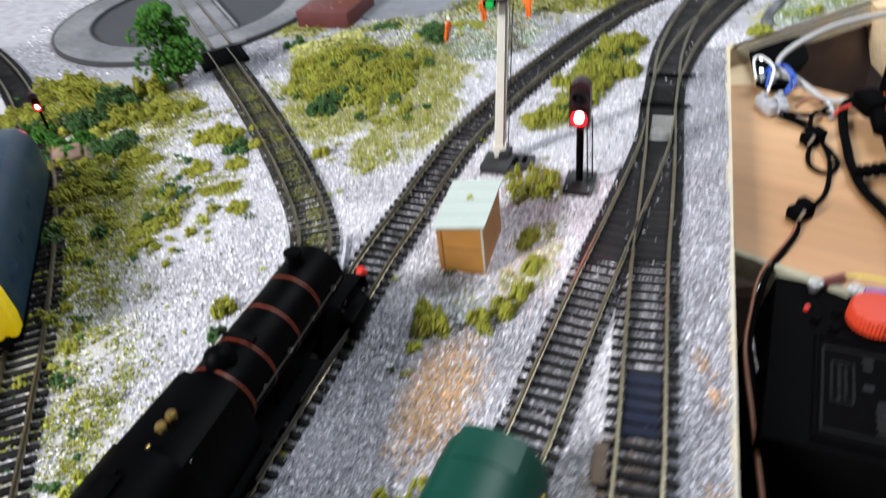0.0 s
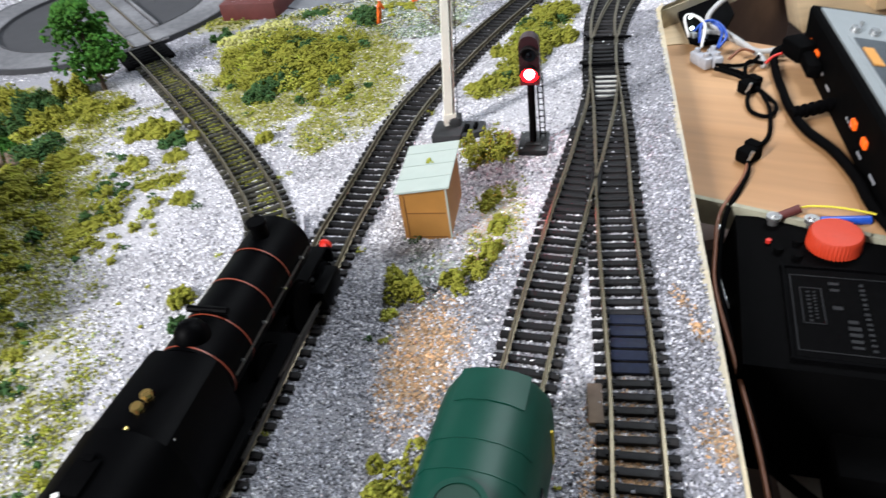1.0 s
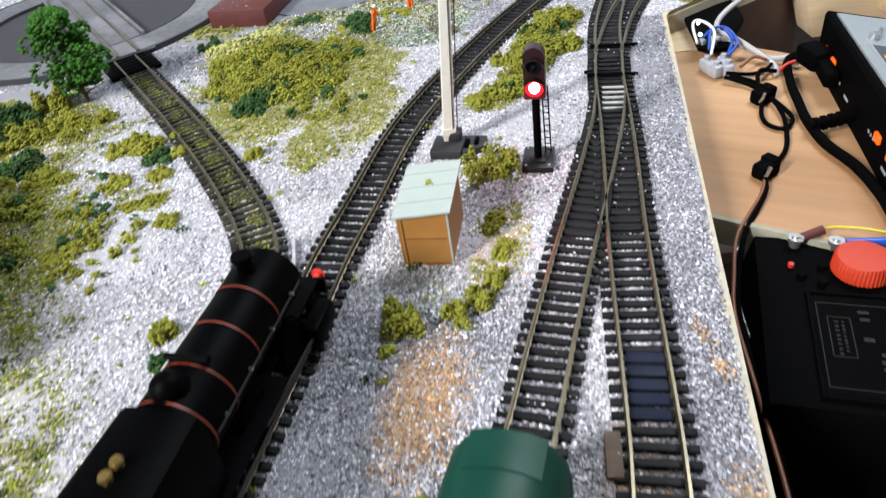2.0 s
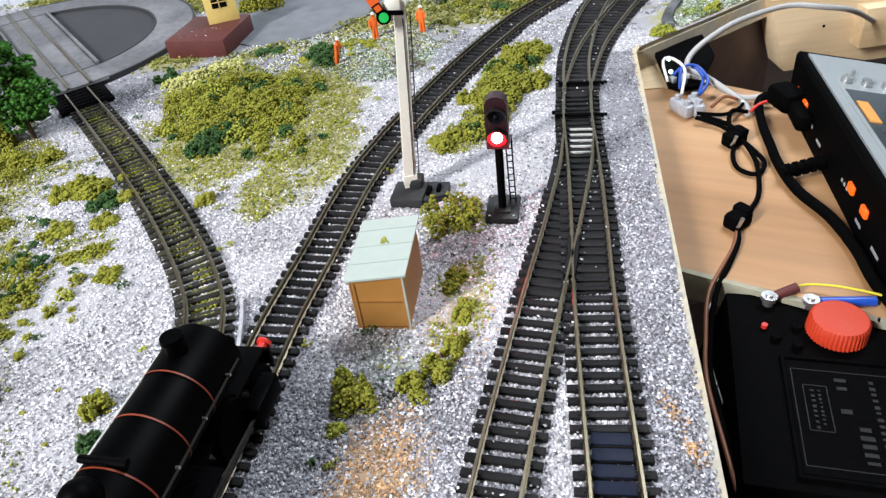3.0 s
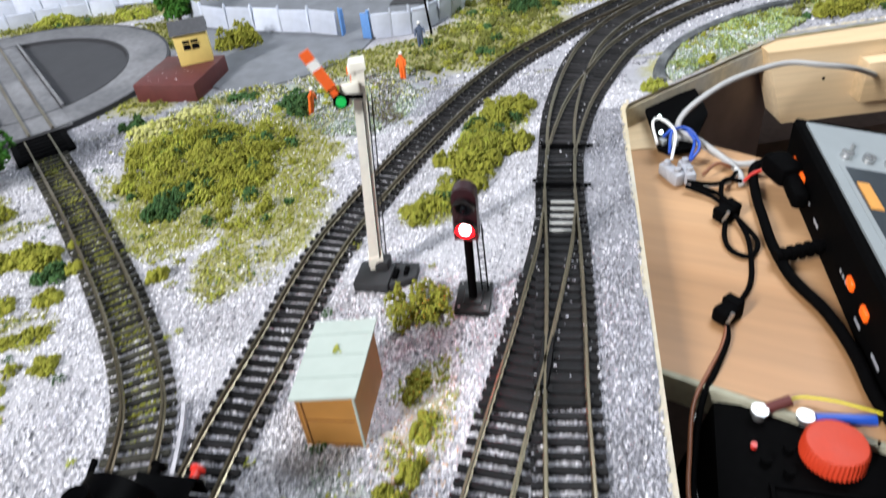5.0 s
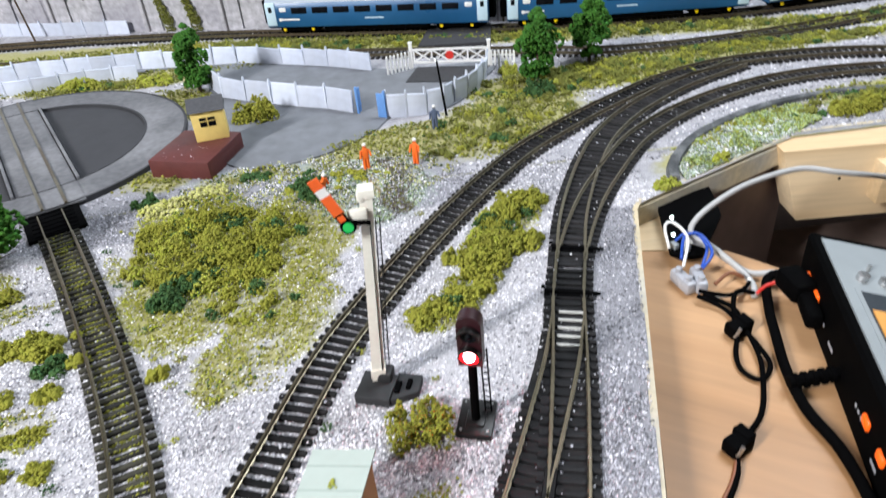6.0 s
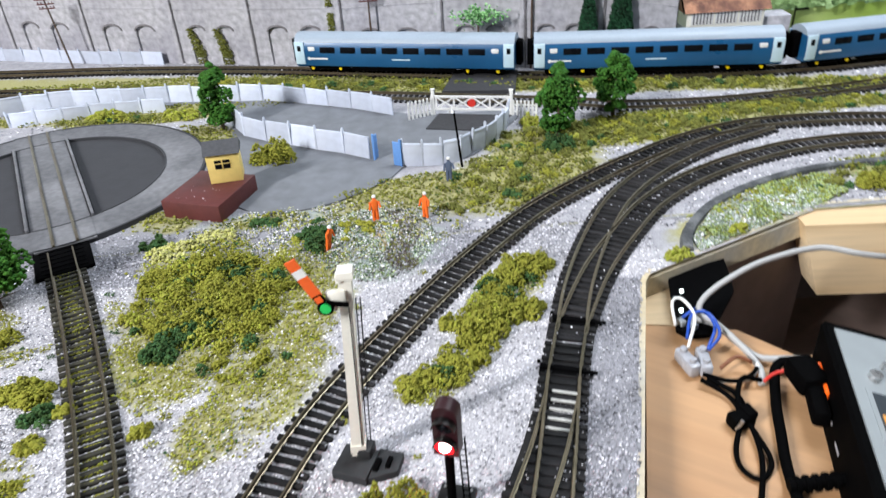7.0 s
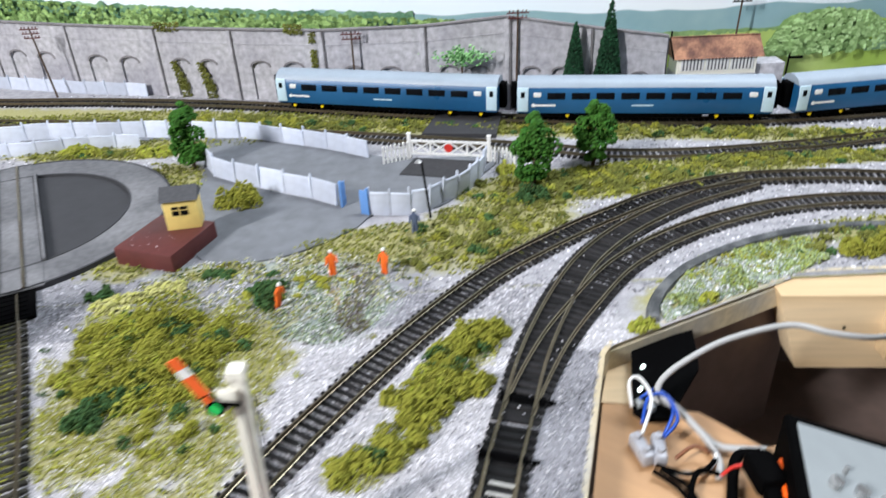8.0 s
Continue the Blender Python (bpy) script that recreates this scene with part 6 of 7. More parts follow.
def build_semaphore():
    t = thing("semaphore_signal", 0.45, 36.0, 0, 0, "cream semaphore signal with raised orange arm", "signal")
    bm = bmesh.new()
    slab(bm, [(-1.2, -0.7), (0.45, -1.35), (1.05, 0.35), (-0.6, 1.0)], 0.0, 0.55)
    slab(bm, [(0.5, -1.25), (1.9, -0.9), (2.2, 0.2), (1.0, 0.6)], 0.0, 0.45)
    bmesh.ops.bevel(bm, geom=bm.edges[:], offset=0.07, segments=2, affect="EDGES", profile=0.5)
    part("base", bm, SIGNAL_BASE, t, "dark grey moulded base")
    for x, y, w, d in ((0.95, -0.5, 0.25, 0.7), (1.5, -0.4, 0.22, 0.6)):
        part("base_lug", box(bmesh.new(), x, y, 0.52, w, d, 0.25, -18, bevel=0.04), BLACK, t)
    part("base_socket", box(bmesh.new(), 0.42, 0.3, 0.75, 0.7, 0.8, 0.6, -18, bevel=0.08), SIGNAL_BASE, t)
    foot, top = Vector((0.05, 0.4, 0.5)), Vector((0.85, -0.75, 11.45))
    ring = lambda c, w: [(c.x - w, c.y - w, c.z), (c.x + w, c.y - w, c.z), (c.x + w, c.y + w, c.z), (c.x - w, c.y + w, c.z)]
    part("post", loft(bmesh.new(), [ring(foot, 0.31), ring(foot.lerp(top, 0.5), 0.285), ring(top, 0.26)]), CREAM, t, "tapered cream square post")
    on = lambda f: foot.lerp(top, f)
    part("collar", loft(bmesh.new(), [ring(on(0.03), 0.36), ring(on(0.075), 0.36)]), CREAM, t)
    bm = loft(bmesh.new(), [ring(on(0.985), 0.33), ring(on(1.0), 0.34), ring(on(1.018), 0.3)])
    box(bm, 0.62, -0.78, 11.3, 0.3, 0.5, 0.4, bevel=0.08)
    part("finial", bm, CREAM, t, "flat cream post cap")
    bm = bmesh.new()
    box(bm, 0.42, -0.95, 10.55, 0.8, 0.3, 0.55, bevel=0.1)
    box(bm, 0.22, -0.95, 10.2, 0.4, 0.3, 0.6, bevel=0.08)
    part("bracket", bm, CREAM, t, "cream lamp bracket")
    for dx in (0.2,):
        bm = bmesh.new()
        rod(bm, on(0.06) + Vector((dx, -0.34, 0)), on(0.86) + Vector((dx - 0.1, -0.31, 0)), 0.022, seg=6)
        part("pull_wire", bm, SIGNAL_BASE, t, "thin dark pull wire")
    pv, tip = Vector((0.0, -1.2, 10.2)), Vector((-1.05, -1.2, 12.4))
    d = (tip - pv).normalized()
    ang = math.degrees(math.atan2(d.z, -d.x))
    for a, b, mat, w, label in ((0.6, 1.6, ORANGE, 0.44, "orange arm"), (1.6, 1.98, WHITE, 0.44, "white band"), (1.98, 2.45, ORANGE, 0.44, "orange arm tip")):
        c = pv + d * (a + b) / 2
        part("arm", box(bmesh.new(), c.x, c.y, c.z, b - a, 0.07, w, roll=ang), mat, t, label)
    bm = bmesh.new()
    c = pv + d * 0.42
    box(bm, c.x, c.y, c.z, 0.5, 0.09, 0.4, roll=ang)
    rod(bm, (pv.x, pv.y + 0.05, pv.z), (pv.x, pv.y - 0.05, pv.z), 0.33, seg=16)
    box(bm, pv.x + 0.45, pv.y + 0.05, pv.z + 0.1, 0.9, 0.08, 0.2, roll=8)
    part("spectacle", bm, BLACK, t, "black spectacle plate")
    part("lens_tab", box(bmesh.new(), (pv + d * 0.47).x, pv.y - 0.06, (pv + d * 0.47).z, 0.26, 0.05, 0.28, roll=ang), ORANGE, t, "orange lens tab")
    bm = bmesh.new()
    rod(bm, (pv.x, pv.y - 0.05, pv.z), (pv.x, pv.y - 0.11, pv.z), 0.22, seg=16)
    part("lens", bm, GREEN_GLASS, t, "green glass lens")
    bm = bmesh.new()
    for s in (-0.09, 0.09):
        rod(bm, (0.5 + s, 0.85, 0.4), (1.15 + s, -0.25, 9.9), 0.03, seg=5)
    for i in range(28):
        z = 0.7 + i * 0.33
        f = (z - 0.4) / 9.5
        rod(bm, (0.41 + 0.65 * f, 0.85 - 1.1 * f, z), (0.59 + 0.65 * f, 0.85 - 1.1 * f, z), 0.022, seg=4)
    part("ladder", bm, SIGNAL_BASE, t, "thin dark ladder behind the post")


SIGNAL_BLACK = material("black_signal_plastic", (0.008, 0.0075, 0.0075), 0.35, vary=0.2, scale=80, spec=0.35)
# Black head tinted maroon: the lit lens's red glow is put into its colour.
SIGNAL_HEAD = material("maroon_black_plastic", (0.03, 0.009, 0.012), 0.35, vary=0.2, scale=80, spec=0.35)
SIGNAL_BASE = material("dark_grey_plastic", (0.026, 0.027, 0.029), 0.6, vary=0.25, scale=60, spec=0.3)
RED_LENS = material("lit_red_lens", (1.0, 0.006, 0.012), 0.3, vary=0.0, emit=3.0)
RED_CORE = material("lit_red_core", (1.0, 0.6, 0.65), 0.3, vary=0.0, emit=16.0)


def build_light_signal(x, y, turn, s, name_label):
    """A two-aspect signal; s is its scale, 1 for the tall one."""
    t = thing("colour_light_signal", x, y, 0, turn, name_label, "signal", "colour light signals")
    t.matrix_world = t.matrix_world @ Matrix.Scale(s, 4)
    bm = bmesh.new()
    box(bm, 0, 0, 0.2, 1.65, 2.2, 0.4, bevel=0.1)
    box(bm, 0, -0.2, 0.42, 0.85, 0.9, 0.2, bevel=0.05)
    part("base", bm, SIGNAL_BLACK, t, "black moulded base")
    for a, b in ((-0.6, -0.85), (0.6, -0.85), (0.6, 0.85), (-0.6, 0.85)):
        part("screw", rod(bmesh.new(), (a, b, 0.38), (a, b, 0.43), 0.07, seg=8), STEEL, t, "bright screw head")
    part("post", rod(bmesh.new(), (0, -0.2, 0.4), (0, -0.2, 4.3), 0.2, seg=12), BLACK, t)
    bm = bmesh.new()
    n = 10
    prof = [(-0.52, 4.0), (0.52, 4.0)] + [(0.52 * math.cos(math.pi * i / n), 6.15 + 0.5 * math.sin(math.pi * i / n)) for i in range(n + 1)]
    loft(bm, [[(a, -0.55, b) for a, b in prof], [(a, 0.15, b) for a, b in prof]])
    head = part("head", bm, SIGNAL_HEAD, t, "black rounded signal head, red lamp glow put into its colour")
    for z in (4.65, 5.7):
        arc = [math.pi * i / 14 for i in range(15)]
        rim = lambda y: [(0.48 * math.cos(a), y, z + 0.48 * math.sin(a)) for a in arc] + [(0.43 * math.cos(a), y, z + 0.43 * math.sin(a)) for a in reversed(arc)]
        bm = loft(bmesh.new(), [rim(-0.9), rim(-0.54)])
        part("hood", bm, SIGNAL_BLACK, head, "curved black lens hood")
    part("lens", rod(bmesh.new(), (0, -0.55, 4.65), (0, -0.62, 4.65), 0.46, seg=24), RED_LENS, head, "glowing red lens")
    part("bulb", ball(bmesh.new(), (0, -0.63, 4.65), 0.27, 1, 14), RED_CORE, head, "bright lit bulb")
    bm = bmesh.new()
    rod(bm, (0, -0.55, 5.7), (0, -0.62, 5.7), 0.36, seg=20)
    ball(bm, (0, -0.6, 5.7), 0.16, 1, 10)
    part("lens", bm, GLASS_DARK, head, "dark unlit lens")
    bm = bmesh.new()
    for q in (-0.14, 0.14):
        rod(bm, (0.5 + q, 0.4, 0.3), (0.42 + q, 0.3, 4.3), 0.04, seg=5)
    for i in range(10):
        rod(bm, (0.34, 0.38, 0.6 + i * 0.36), (0.62, 0.38, 0.6 + i * 0.36), 0.035, seg=4)
    part("ladder", bm, BLACK, t, "thin black ladder")
    glow = bpy.data.lights.new("signal_glow", "POINT")
    glow.energy, glow.color, glow.shadow_soft_size = 0.03 * s * s, (1.0, 0.02, 0.05), 0.003
    lamp = new("signal_glow", glow)
    lamp.matrix_world = t.matrix_world @ Matrix.Translation((0, -0.85 * CM, 4.65 * CM))
    beam_data = bpy.data.lights.new("signal_beam", "SPOT")
    beam_data.energy, beam_data.color, beam_data.spot_size, beam_data.spot_blend, beam_data.shadow_soft_size = 0.04 * s * s, (1.0, 0.01, 0.03), radians(50), 0.9, 0.003
    beam_lamp = new("signal_beam", beam_data)
    beam_lamp.matrix_world = t.matrix_world @ Matrix.Translation((0, -0.9 * CM, 4.65 * CM)) @ Matrix.Rotation(radians(-52), 4, "X")
    return t


def build_cabin():
    t = thing("plinth", -13.2, 64.75, 0, -19, "low maroon brick-coloured plinth beside the turntable", "plinth")
    part("block", box(bmesh.new(), 0, 0, 0.7, 5.2, 5.7, 1.6, bevel=0.06), MAROON, t)
    c = thing("control_cabin", -12.0, 66.4, 1.5, 9, "small yellow control cabin with dark pitched roof", "cabin")
    shell = part("wall_shell", box(bmesh.new(), 0, 0, 1.3, 2.6, 1.8, 2.6, bevel=0.03), YELLOW, c, "yellow painted walls")
    for s in (-0.36, 0.3):
        part("window", box(bmesh.new(), s - 0.05, -0.9, 1.6, 0.55, 0.08, 0.75, bevel=0.02), GLASS_DARK, shell, "dark cabin window")
    bm = bmesh.new()
    box(bm, -0.1, -0.96, 1.6, 0.06, 0.06, 0.8)
    box(bm, -0.1, -0.96, 1.7, 1.3, 0.05, 0.06)
    part("window_bar", bm, YELLOW, shell)
    bm = bmesh.new()
    loft(bm, [[(-1.45, -1.12, 2.5), (-1.45, 1.12, 2.5), (-1.45, 0.1, 3.35)], [(1.45, -1.12, 2.5), (1.45, 1.12, 2.5), (1.45, 0.1, 3.35)]])
    part("roof", bm, SLATE, c, "dark slate pitched roof")
    pl = random.Random(4)
    c2 = [(pl.uniform(-2.3, 1.5), pl.uniform(-2.4, 0.2), 1.5) for _ in range(14)]
    chunks("grit", c2, [pl.uniform(0.025, 0.05) for _ in c2], BALLAST, t, "loose white grit")


def figure(x, y, turn, mat, label, lean=0):
    """A plain standing model figure, one mesh."""
    bm = bmesh.new()
    for s in (-0.13, 0.13):
        rod(bm, (s, 0, 0), (s * 0.9, 0, 0.95), 0.12, 0.14, seg=8)
    loft(bm, [[(0.24 * math.cos(a), 0.15 * math.sin(a), 0.9) for a in np.linspace(0, 5.5, 8)], [(0.3 * math.cos(a), 0.18 * math.sin(a), 1.55) for a in np.linspace(0, 5.5, 8)], [(0.12 * math.cos(a), 0.1 * math.sin(a), 1.75) for a in np.linspace(0, 5.5, 8)]])
    rod(bm, (-0.32, 0, 1.55), (-0.4, -0.15, 0.95), 0.08, seg=6)
    rod(bm, (0.32, 0, 1.55), (0.4, -0.2, 1.1), 0.08, seg=6)
    ball(bm, (0, 0, 1.95), 0.17, 1.1, 10)
    ob = part("model_figure", bm, mat)
    ob.data.materials.append(WHITE)
    for p in ob.data.polygons:
        if p.center.z > 0.0195:
            p.material_index = 1
    ob.matrix_world = pose(x * CM, y * CM, 0.1 * CM, lean, 0, turn)
    return tagged(ob, label, "figurine", "model workmen figures")


def build_lamp_post():
    t = thing("yard_lamp", 7.55, 68.4, 0, 0, "black leaning yard lamp post with small head", "lamp")
    bm = bmesh.new()
    rod(bm, (0, 0, 0), (-0.5, 0.1, 5.1), 0.11, 0.08, seg=8)
    part("post", bm, BLACK, t)
    bm = bmesh.new()
    rod(bm, (-0.5, 0.1, 5.0), (-0.75, -0.1, 5.25), 0.07, seg=6)
    rod(bm, (-0.75, -0.1, 5.1), (-0.75, -0.1, 5.3), 0.3, 0.1, seg=10)
    part("head", bm, STEEL, t)


def build_pole(x, y, h, lean, arms, label, mat):
    t = thing("telegraph_pole", x, y, 0, 0, label, "pole", "telegraph poles")
    top = Vector((lean, 0, h))
    part("post", rod(bmesh.new(), (0, 0, 0), top, 0.14, 0.1, seg=8), BARK, t)
    for i in range(arms):
        z = h - 0.3 - i * 0.55
        xx = lean * z / h
        part("crossarm", box(bmesh.new(), xx, -0.1, z, 2.4 - i * 0.2, 0.12, 0.13), mat, t)
        bm = bmesh.new()
        for k in (-0.9, -0.5, 0.5, 0.9):
            rod(bm, (xx + k, -0.1, z + 0.05), (xx + k, -0.1, z + 0.3), 0.07, seg=6)
        part("insulator", bm, mat, t)


def build_signal_box():
    t = thing("signal_box", 39.3, 94.6, 0, -1, "cream signal cabin with a rust-brown tiled roof", "building")
    part("base_wall", box(bmesh.new(), 0, 0, 1.8, 8.8, 3.6, 3.6), STONE, t)
    upper = part("upper_wall", box(bmesh.new(), 0, 0, 4.6, 8.6, 3.4, 2.0), CREAM, t, "cream timber upper storey")
    for i in range(3):
        part("window_strip", box(bmesh.new(), -2.7 + i * 2.7, -1.72, 4.75, 2.3, 0.08, 1.2), PANE_GREY, upper)
        for k in range(7):
            part("window_bar", box(bmesh.new(), -2.7 + i * 2.7 - 1.14 + k * 0.38, -1.78, 4.75, 0.19, 0.08, 1.3), WHITE, upper, "white window bar")
    bm = bmesh.new()
    loft(bm, [[(-4.9, -2.2, 5.5), (-4.9, 2.2, 5.5), (-4.9, 0, 7.4)], [(4.9, -2.2, 5.5), (4.9, 2.2, 5.5), (4.9, 0, 7.4)]])
    part("roof", bm, RUST_ROOF, t, "rust-brown weathered tile roof")
    part("ridge", box(bmesh.new(), 0, 0, 7.42, 9.8, 0.25, 0.12), RUST_ROOF, t)
    part("finial", rod(bmesh.new(), (-4.8, 0, 7.3), (-4.8, 0, 8.1), 0.1, seg=6), BLACK, t)
    bm = bmesh.new()
    for s in (-1, 1):
        box(bm, -4.92, s * 1.1, 6.4, 0.1, 2.7, 0.25, tilt=-s * 41)
    part("bargeboard", bm, BLACK, t)
    part("lean_to", box(bmesh.new(), 6.2, 0.3, 2.2, 3.2, 2.6, 4.4, bevel=0.05), STONE, t)


build_hut()
build_semaphore()
build_light_signal(4.85, 33.1, -17, 1.0, "black two-aspect signal showing a red light")
build_light_signal(-32.3, 45.6, 28, 0.52, "small black signal showing a red light")
build_cabin()
figure(0.4, 59.9, 10, HIVIS, "plain orange model workman standing by the track")
figure(4.2, 59.8, -30, HIVIS, "plain orange model workman with yellow board")
figure(-2.9, 56.0, 60, HIVIS, "plain orange model workman bending over bushes", lean=12)
figure(6.3, 65.8, 0, DENIM, "plain blue model figure beside the yard lamp")
build_lamp_post()
build_signal_box()
build_pole(-42.0, 108.0, 9.2, -0.9, 3, "leaning telegraph pole with red-brown crossarms", MAROON)
build_pole(-1.2, 97.9, 9.0, 0.1, 2, "telegraph pole with crossarms before the wall", MAROON)
build_pole(17.4, 94.4, 11.2, 0.1, 2, "tall telegraph pole with crossarms before the wall", MAROON)
build_pole(43.0, 98.5, 11.0, 0.3, 2, "dark telegraph pole behind the signal cabin", BLACK)
bm = bmesh.new()
rod(bm, (46.8, 92.5, 0), (46.9, 92.5, 5.6), 0.1, seg=6)
box(bm, 47.6, 92.5, 5.2, 1.6, 0.1, 0.25)
tagged(part("platform_signal", bm, BLACK), "small black lineside signal post with arm", "signal")
palm = thing("garden_plant", 11.3, 94.0, 0, 0, "bright green spreading plant against the wall", "plant")
part("stem", rod(bmesh.new(), (0, 0, 0), (0, 0, 6.6), 0.12, seg=6), BARK, palm)
rng = random.Random(5)
pc = [(rng.gauss(0, 1.3), rng.uniform(-0.6, 0.1), 6.6 + rng.gauss(0, 0.45)) for _ in range(420)]
chunks("foliage", pc, [rng.uniform(0.1, 0.22) for _ in pc], material("light_green_leaf", (0.12, 0.36, 0.1), 0.8, vary=0.4, per="island", tint=(0.3, 0.5, 0.25)), palm)

# small trackside pieces
OFFCUT = material("grubby_timber", (0.15, 0.105, 0.075), 0.8, vary=0.35, scale=60, tint=(0.23, 0.17, 0.12))
bm = bmesh.new()
box(bm, 2.98, 14.7, 0.16, 0.55, 1.8, 0.2, -14, bevel=0.05)
tagged(part("timber_offcut", bm, OFFCUT), "small pale timber offcut beside the sleepers", "wood block")
for i, (x, y) in enumerate(((-30.0, 42.0), (-28.8, 42.0), (-27.5, 41.7))):
    bm = bmesh.new()
    box(bm, x, y, 0.3, 0.8, 2.3, 0.35, 26, bevel=0.04)
    tagged(part("crossing_plank", bm, OFFCUT), "weathered pale timber crossing plank by the track", "plank", "crossing planks")
ramp = thing("uncoupling_ramp", 5.0, 17.2, 0, -15.5, "dark blue plastic plate between the rails", "track plate")
for i in range(5):
    part("plate", box(bmesh.new(), 0, -1.3 + i * 0.64, 0.26, 1.36, 0.5, 0.08, bevel=0.03), BLUE_PLATE, ramp)
bm = bmesh.new()
sweep(bm, smooth_path([(21.8, 52.6), (22.3, 54.2), (23.6, 56.3), (26.2, 58.9), (30.7, 61.5), (35.9, 63.2), (42, 63.6), (50, 62)], 0.5), [(-0.45, 0.0), (0.45, 0.0), (0.36, 0.34), (0.1, 0.42), (-0.3, 0.36)])
tagged(part("rubber_strip", bm, material("dark_grey_rubber", (0.055, 0.06, 0.065), 0.85, vary=0.55, scale=150, bump=0.9, tint=(0.12, 0.125, 0.13))), "dark grey curved foam strip inside the bend", "strip")


def build_point(x, y, turn, label):
    t = thing("point_tiebar", x, y, 0, turn, label, "point mechanism", "turnout mechanisms")
    part("plate", box(bmesh.new(), 0, 0, 0.2, 2.5, 0.75, 0.12, bevel=0.03), BLACK, t)
    part("tie_bar", box(bmesh.new(), 0.3, 0, 0.3, 3.1, 0.22, 0.1, bevel=0.02), BLACK, t)
    for u, v in ((-1.35, 0.4), (1.55, -0.1)):
        part("pin", rod(bmesh.new(), (u, v, 0.2), (u, v, 0.38), 0.1, seg=8), BLACK, t)


build_point(11.2, 41.4, -17, "black plastic turnout tie bar plate")
build_point(12.65, 45.6, -17, "black plastic turnout tie bar plate")
packing = thing("packing_strips", 10.6, 38.4, 0, -17, "white card packing strips between the switch rails", "packing")
for i in range(5):
    part("strip", box(bmesh.new(), 0, (i - 2) * 0.66, 0.24, 1.3, 0.13, 0.09), PACKING, packing)

# ---- control shelf beside the layout ----
MDF = material("orange_brown_board", (0.42, 0.225, 0.1), 0.5, vary=0.18, scale=45, tint=(0.5, 0.29, 0.145), grain=35)
GREY_CABLE = material("grey_cable_sheath", (0.42, 0.42, 0.42), 0.5, vary=0.06)
BLUE_WIRE = material("blue_wire", (0.012, 0.07, 0.42), 0.4, vary=0.08)
BROWN_WIRE = material("brown_wire", (0.2, 0.07, 0.03), 0.5, vary=0.1)
YELLOW_WIRE = material("yellow_wire", (0.7, 0.6, 0.04), 0.5, vary=0.1)
SILVER = material("silver_grey_plastic", (0.3, 0.33, 0.345), 0.4, vary=0.05, scale=30)
SCREEN = material("dark_glossy_screen", (0.05, 0.06, 0.07), 0.15, vary=0.1)
NEON = material("orange_neon_rocker", (0.9, 0.12, 0.01), 0.3, vary=0.1, emit=0.6)
BOX_INSIDE = material("brown_hardboard", (0.22, 0.16, 0.14), 0.7, vary=0.2, scale=15)
BENCH = material("stained_white_bench", (0.5, 0.48, 0.45), 0.8, vary=0.3, scale=15, tint=(0.25, 0.22, 0.2))
PVC = material("clear_white_connector", (0.38, 0.39, 0.43), 0.3, vary=0.1)
LED = material("lit_white_led", (0.8, 1.0, 0.95), 0.3, vary=0.0, emit=6.0)
OLD_EDGE = material("greyish_green_timber", (0.33, 0.32, 0.24), 0.8, vary=0.25, scale=40)

tagged(part("control_shelf", slab(bmesh.new(), [(12.35, 28.7), (17.6, 47.3), (22.9, 46.2), (25.5, 43.3), (28.8, 43.9), (46, 37.4), (39, 9.8), (18.85, 23.3), (15.8, 25.9)], -3.0, -1.86), MDF), "orange-brown smooth wood panel shelf", "shelf", kind="structure")
for a, b in (((12.2, 28.6), (18.75, 23.1)), ((18.75, 23.1), (38.8, 9.6))):
    a, b = Vector((*a, 0)), Vector((*b, 0))
    bm = box(bmesh.new(), (a.x + b.x) / 2, (a.y + b.y) / 2, -2.55, (b - a).length + 0.1, 0.3, 1.5, math.degrees(math.atan2((b - a).y, (b - a).x)))
    tagged(part("shelf_edge", bm, OLD_EDGE), "grey-green old timber shelf edging", "edging", kind="structure")
tagged(part("shelf_strip", slab(bmesh.new(), [(17.5, 47.32), (19.2, 52.4), (21.0, 53.3), (19.6, 46.98)], -3.0, -1.8), WOOD), "pale timber strip beside the opening", "timber", kind="structure")
tagged(part("box_floor", slab(bmesh.new(), [(16, 40), (16, 66), (60, 66), (60, 40)], -16, -15), BOX_INSIDE), "brown hardboard floor below the opening", "panel", kind="structure")
tagged(part("box_side", box(bmesh.new(), 25.5, 55.4, -8.5, 19, 0.6, 13, 25), BOX_INSIDE), "brown hardboard panel below the board edge", "panel", kind="structure")
beam = thing("timber_beam", 29.9, 54.6, 0, -4, "pale planed timber beam under the board edge", "beam")
bm = bmesh.new()
loft(bm, [[(1.1, 0.5, -0.15), (3.2, 0.5, -6.3), (3.2, 3.4, -6.3), (1.1, 3.4, -0.15)], [(50, 0.5, -0.15), (50, 0.5, -6.3), (50, 3.4, -6.3), (50, 3.4, -0.15)]])
bmesh.ops.bevel(bm, geom=bm.edges[:], offset=0.07, segments=2, affect="EDGES", profile=0.5)
part("beam_face", bm, WOOD, beam)
part("block", box(bmesh.new(), 10.2, -0.2, -2.9, 4.0, 1.4, 3.2, bevel=0.06), WOOD, beam, "small screwed timber block")
bm = bmesh.new()
for k in range(2):
    box(bm, 11.0, -0.92, -2.2 - k * 0.8, 2.0, 0.06, 0.3, bevel=0.02)
part("metal_clip", bm, STEEL, beam)
bm = bmesh.new()
rod(bm, (5.8, 0.47, -2.8), (5.8, 0.55, -2.8), 0.12, seg=8)
part("screw_hole", bm, BLACK, beam)
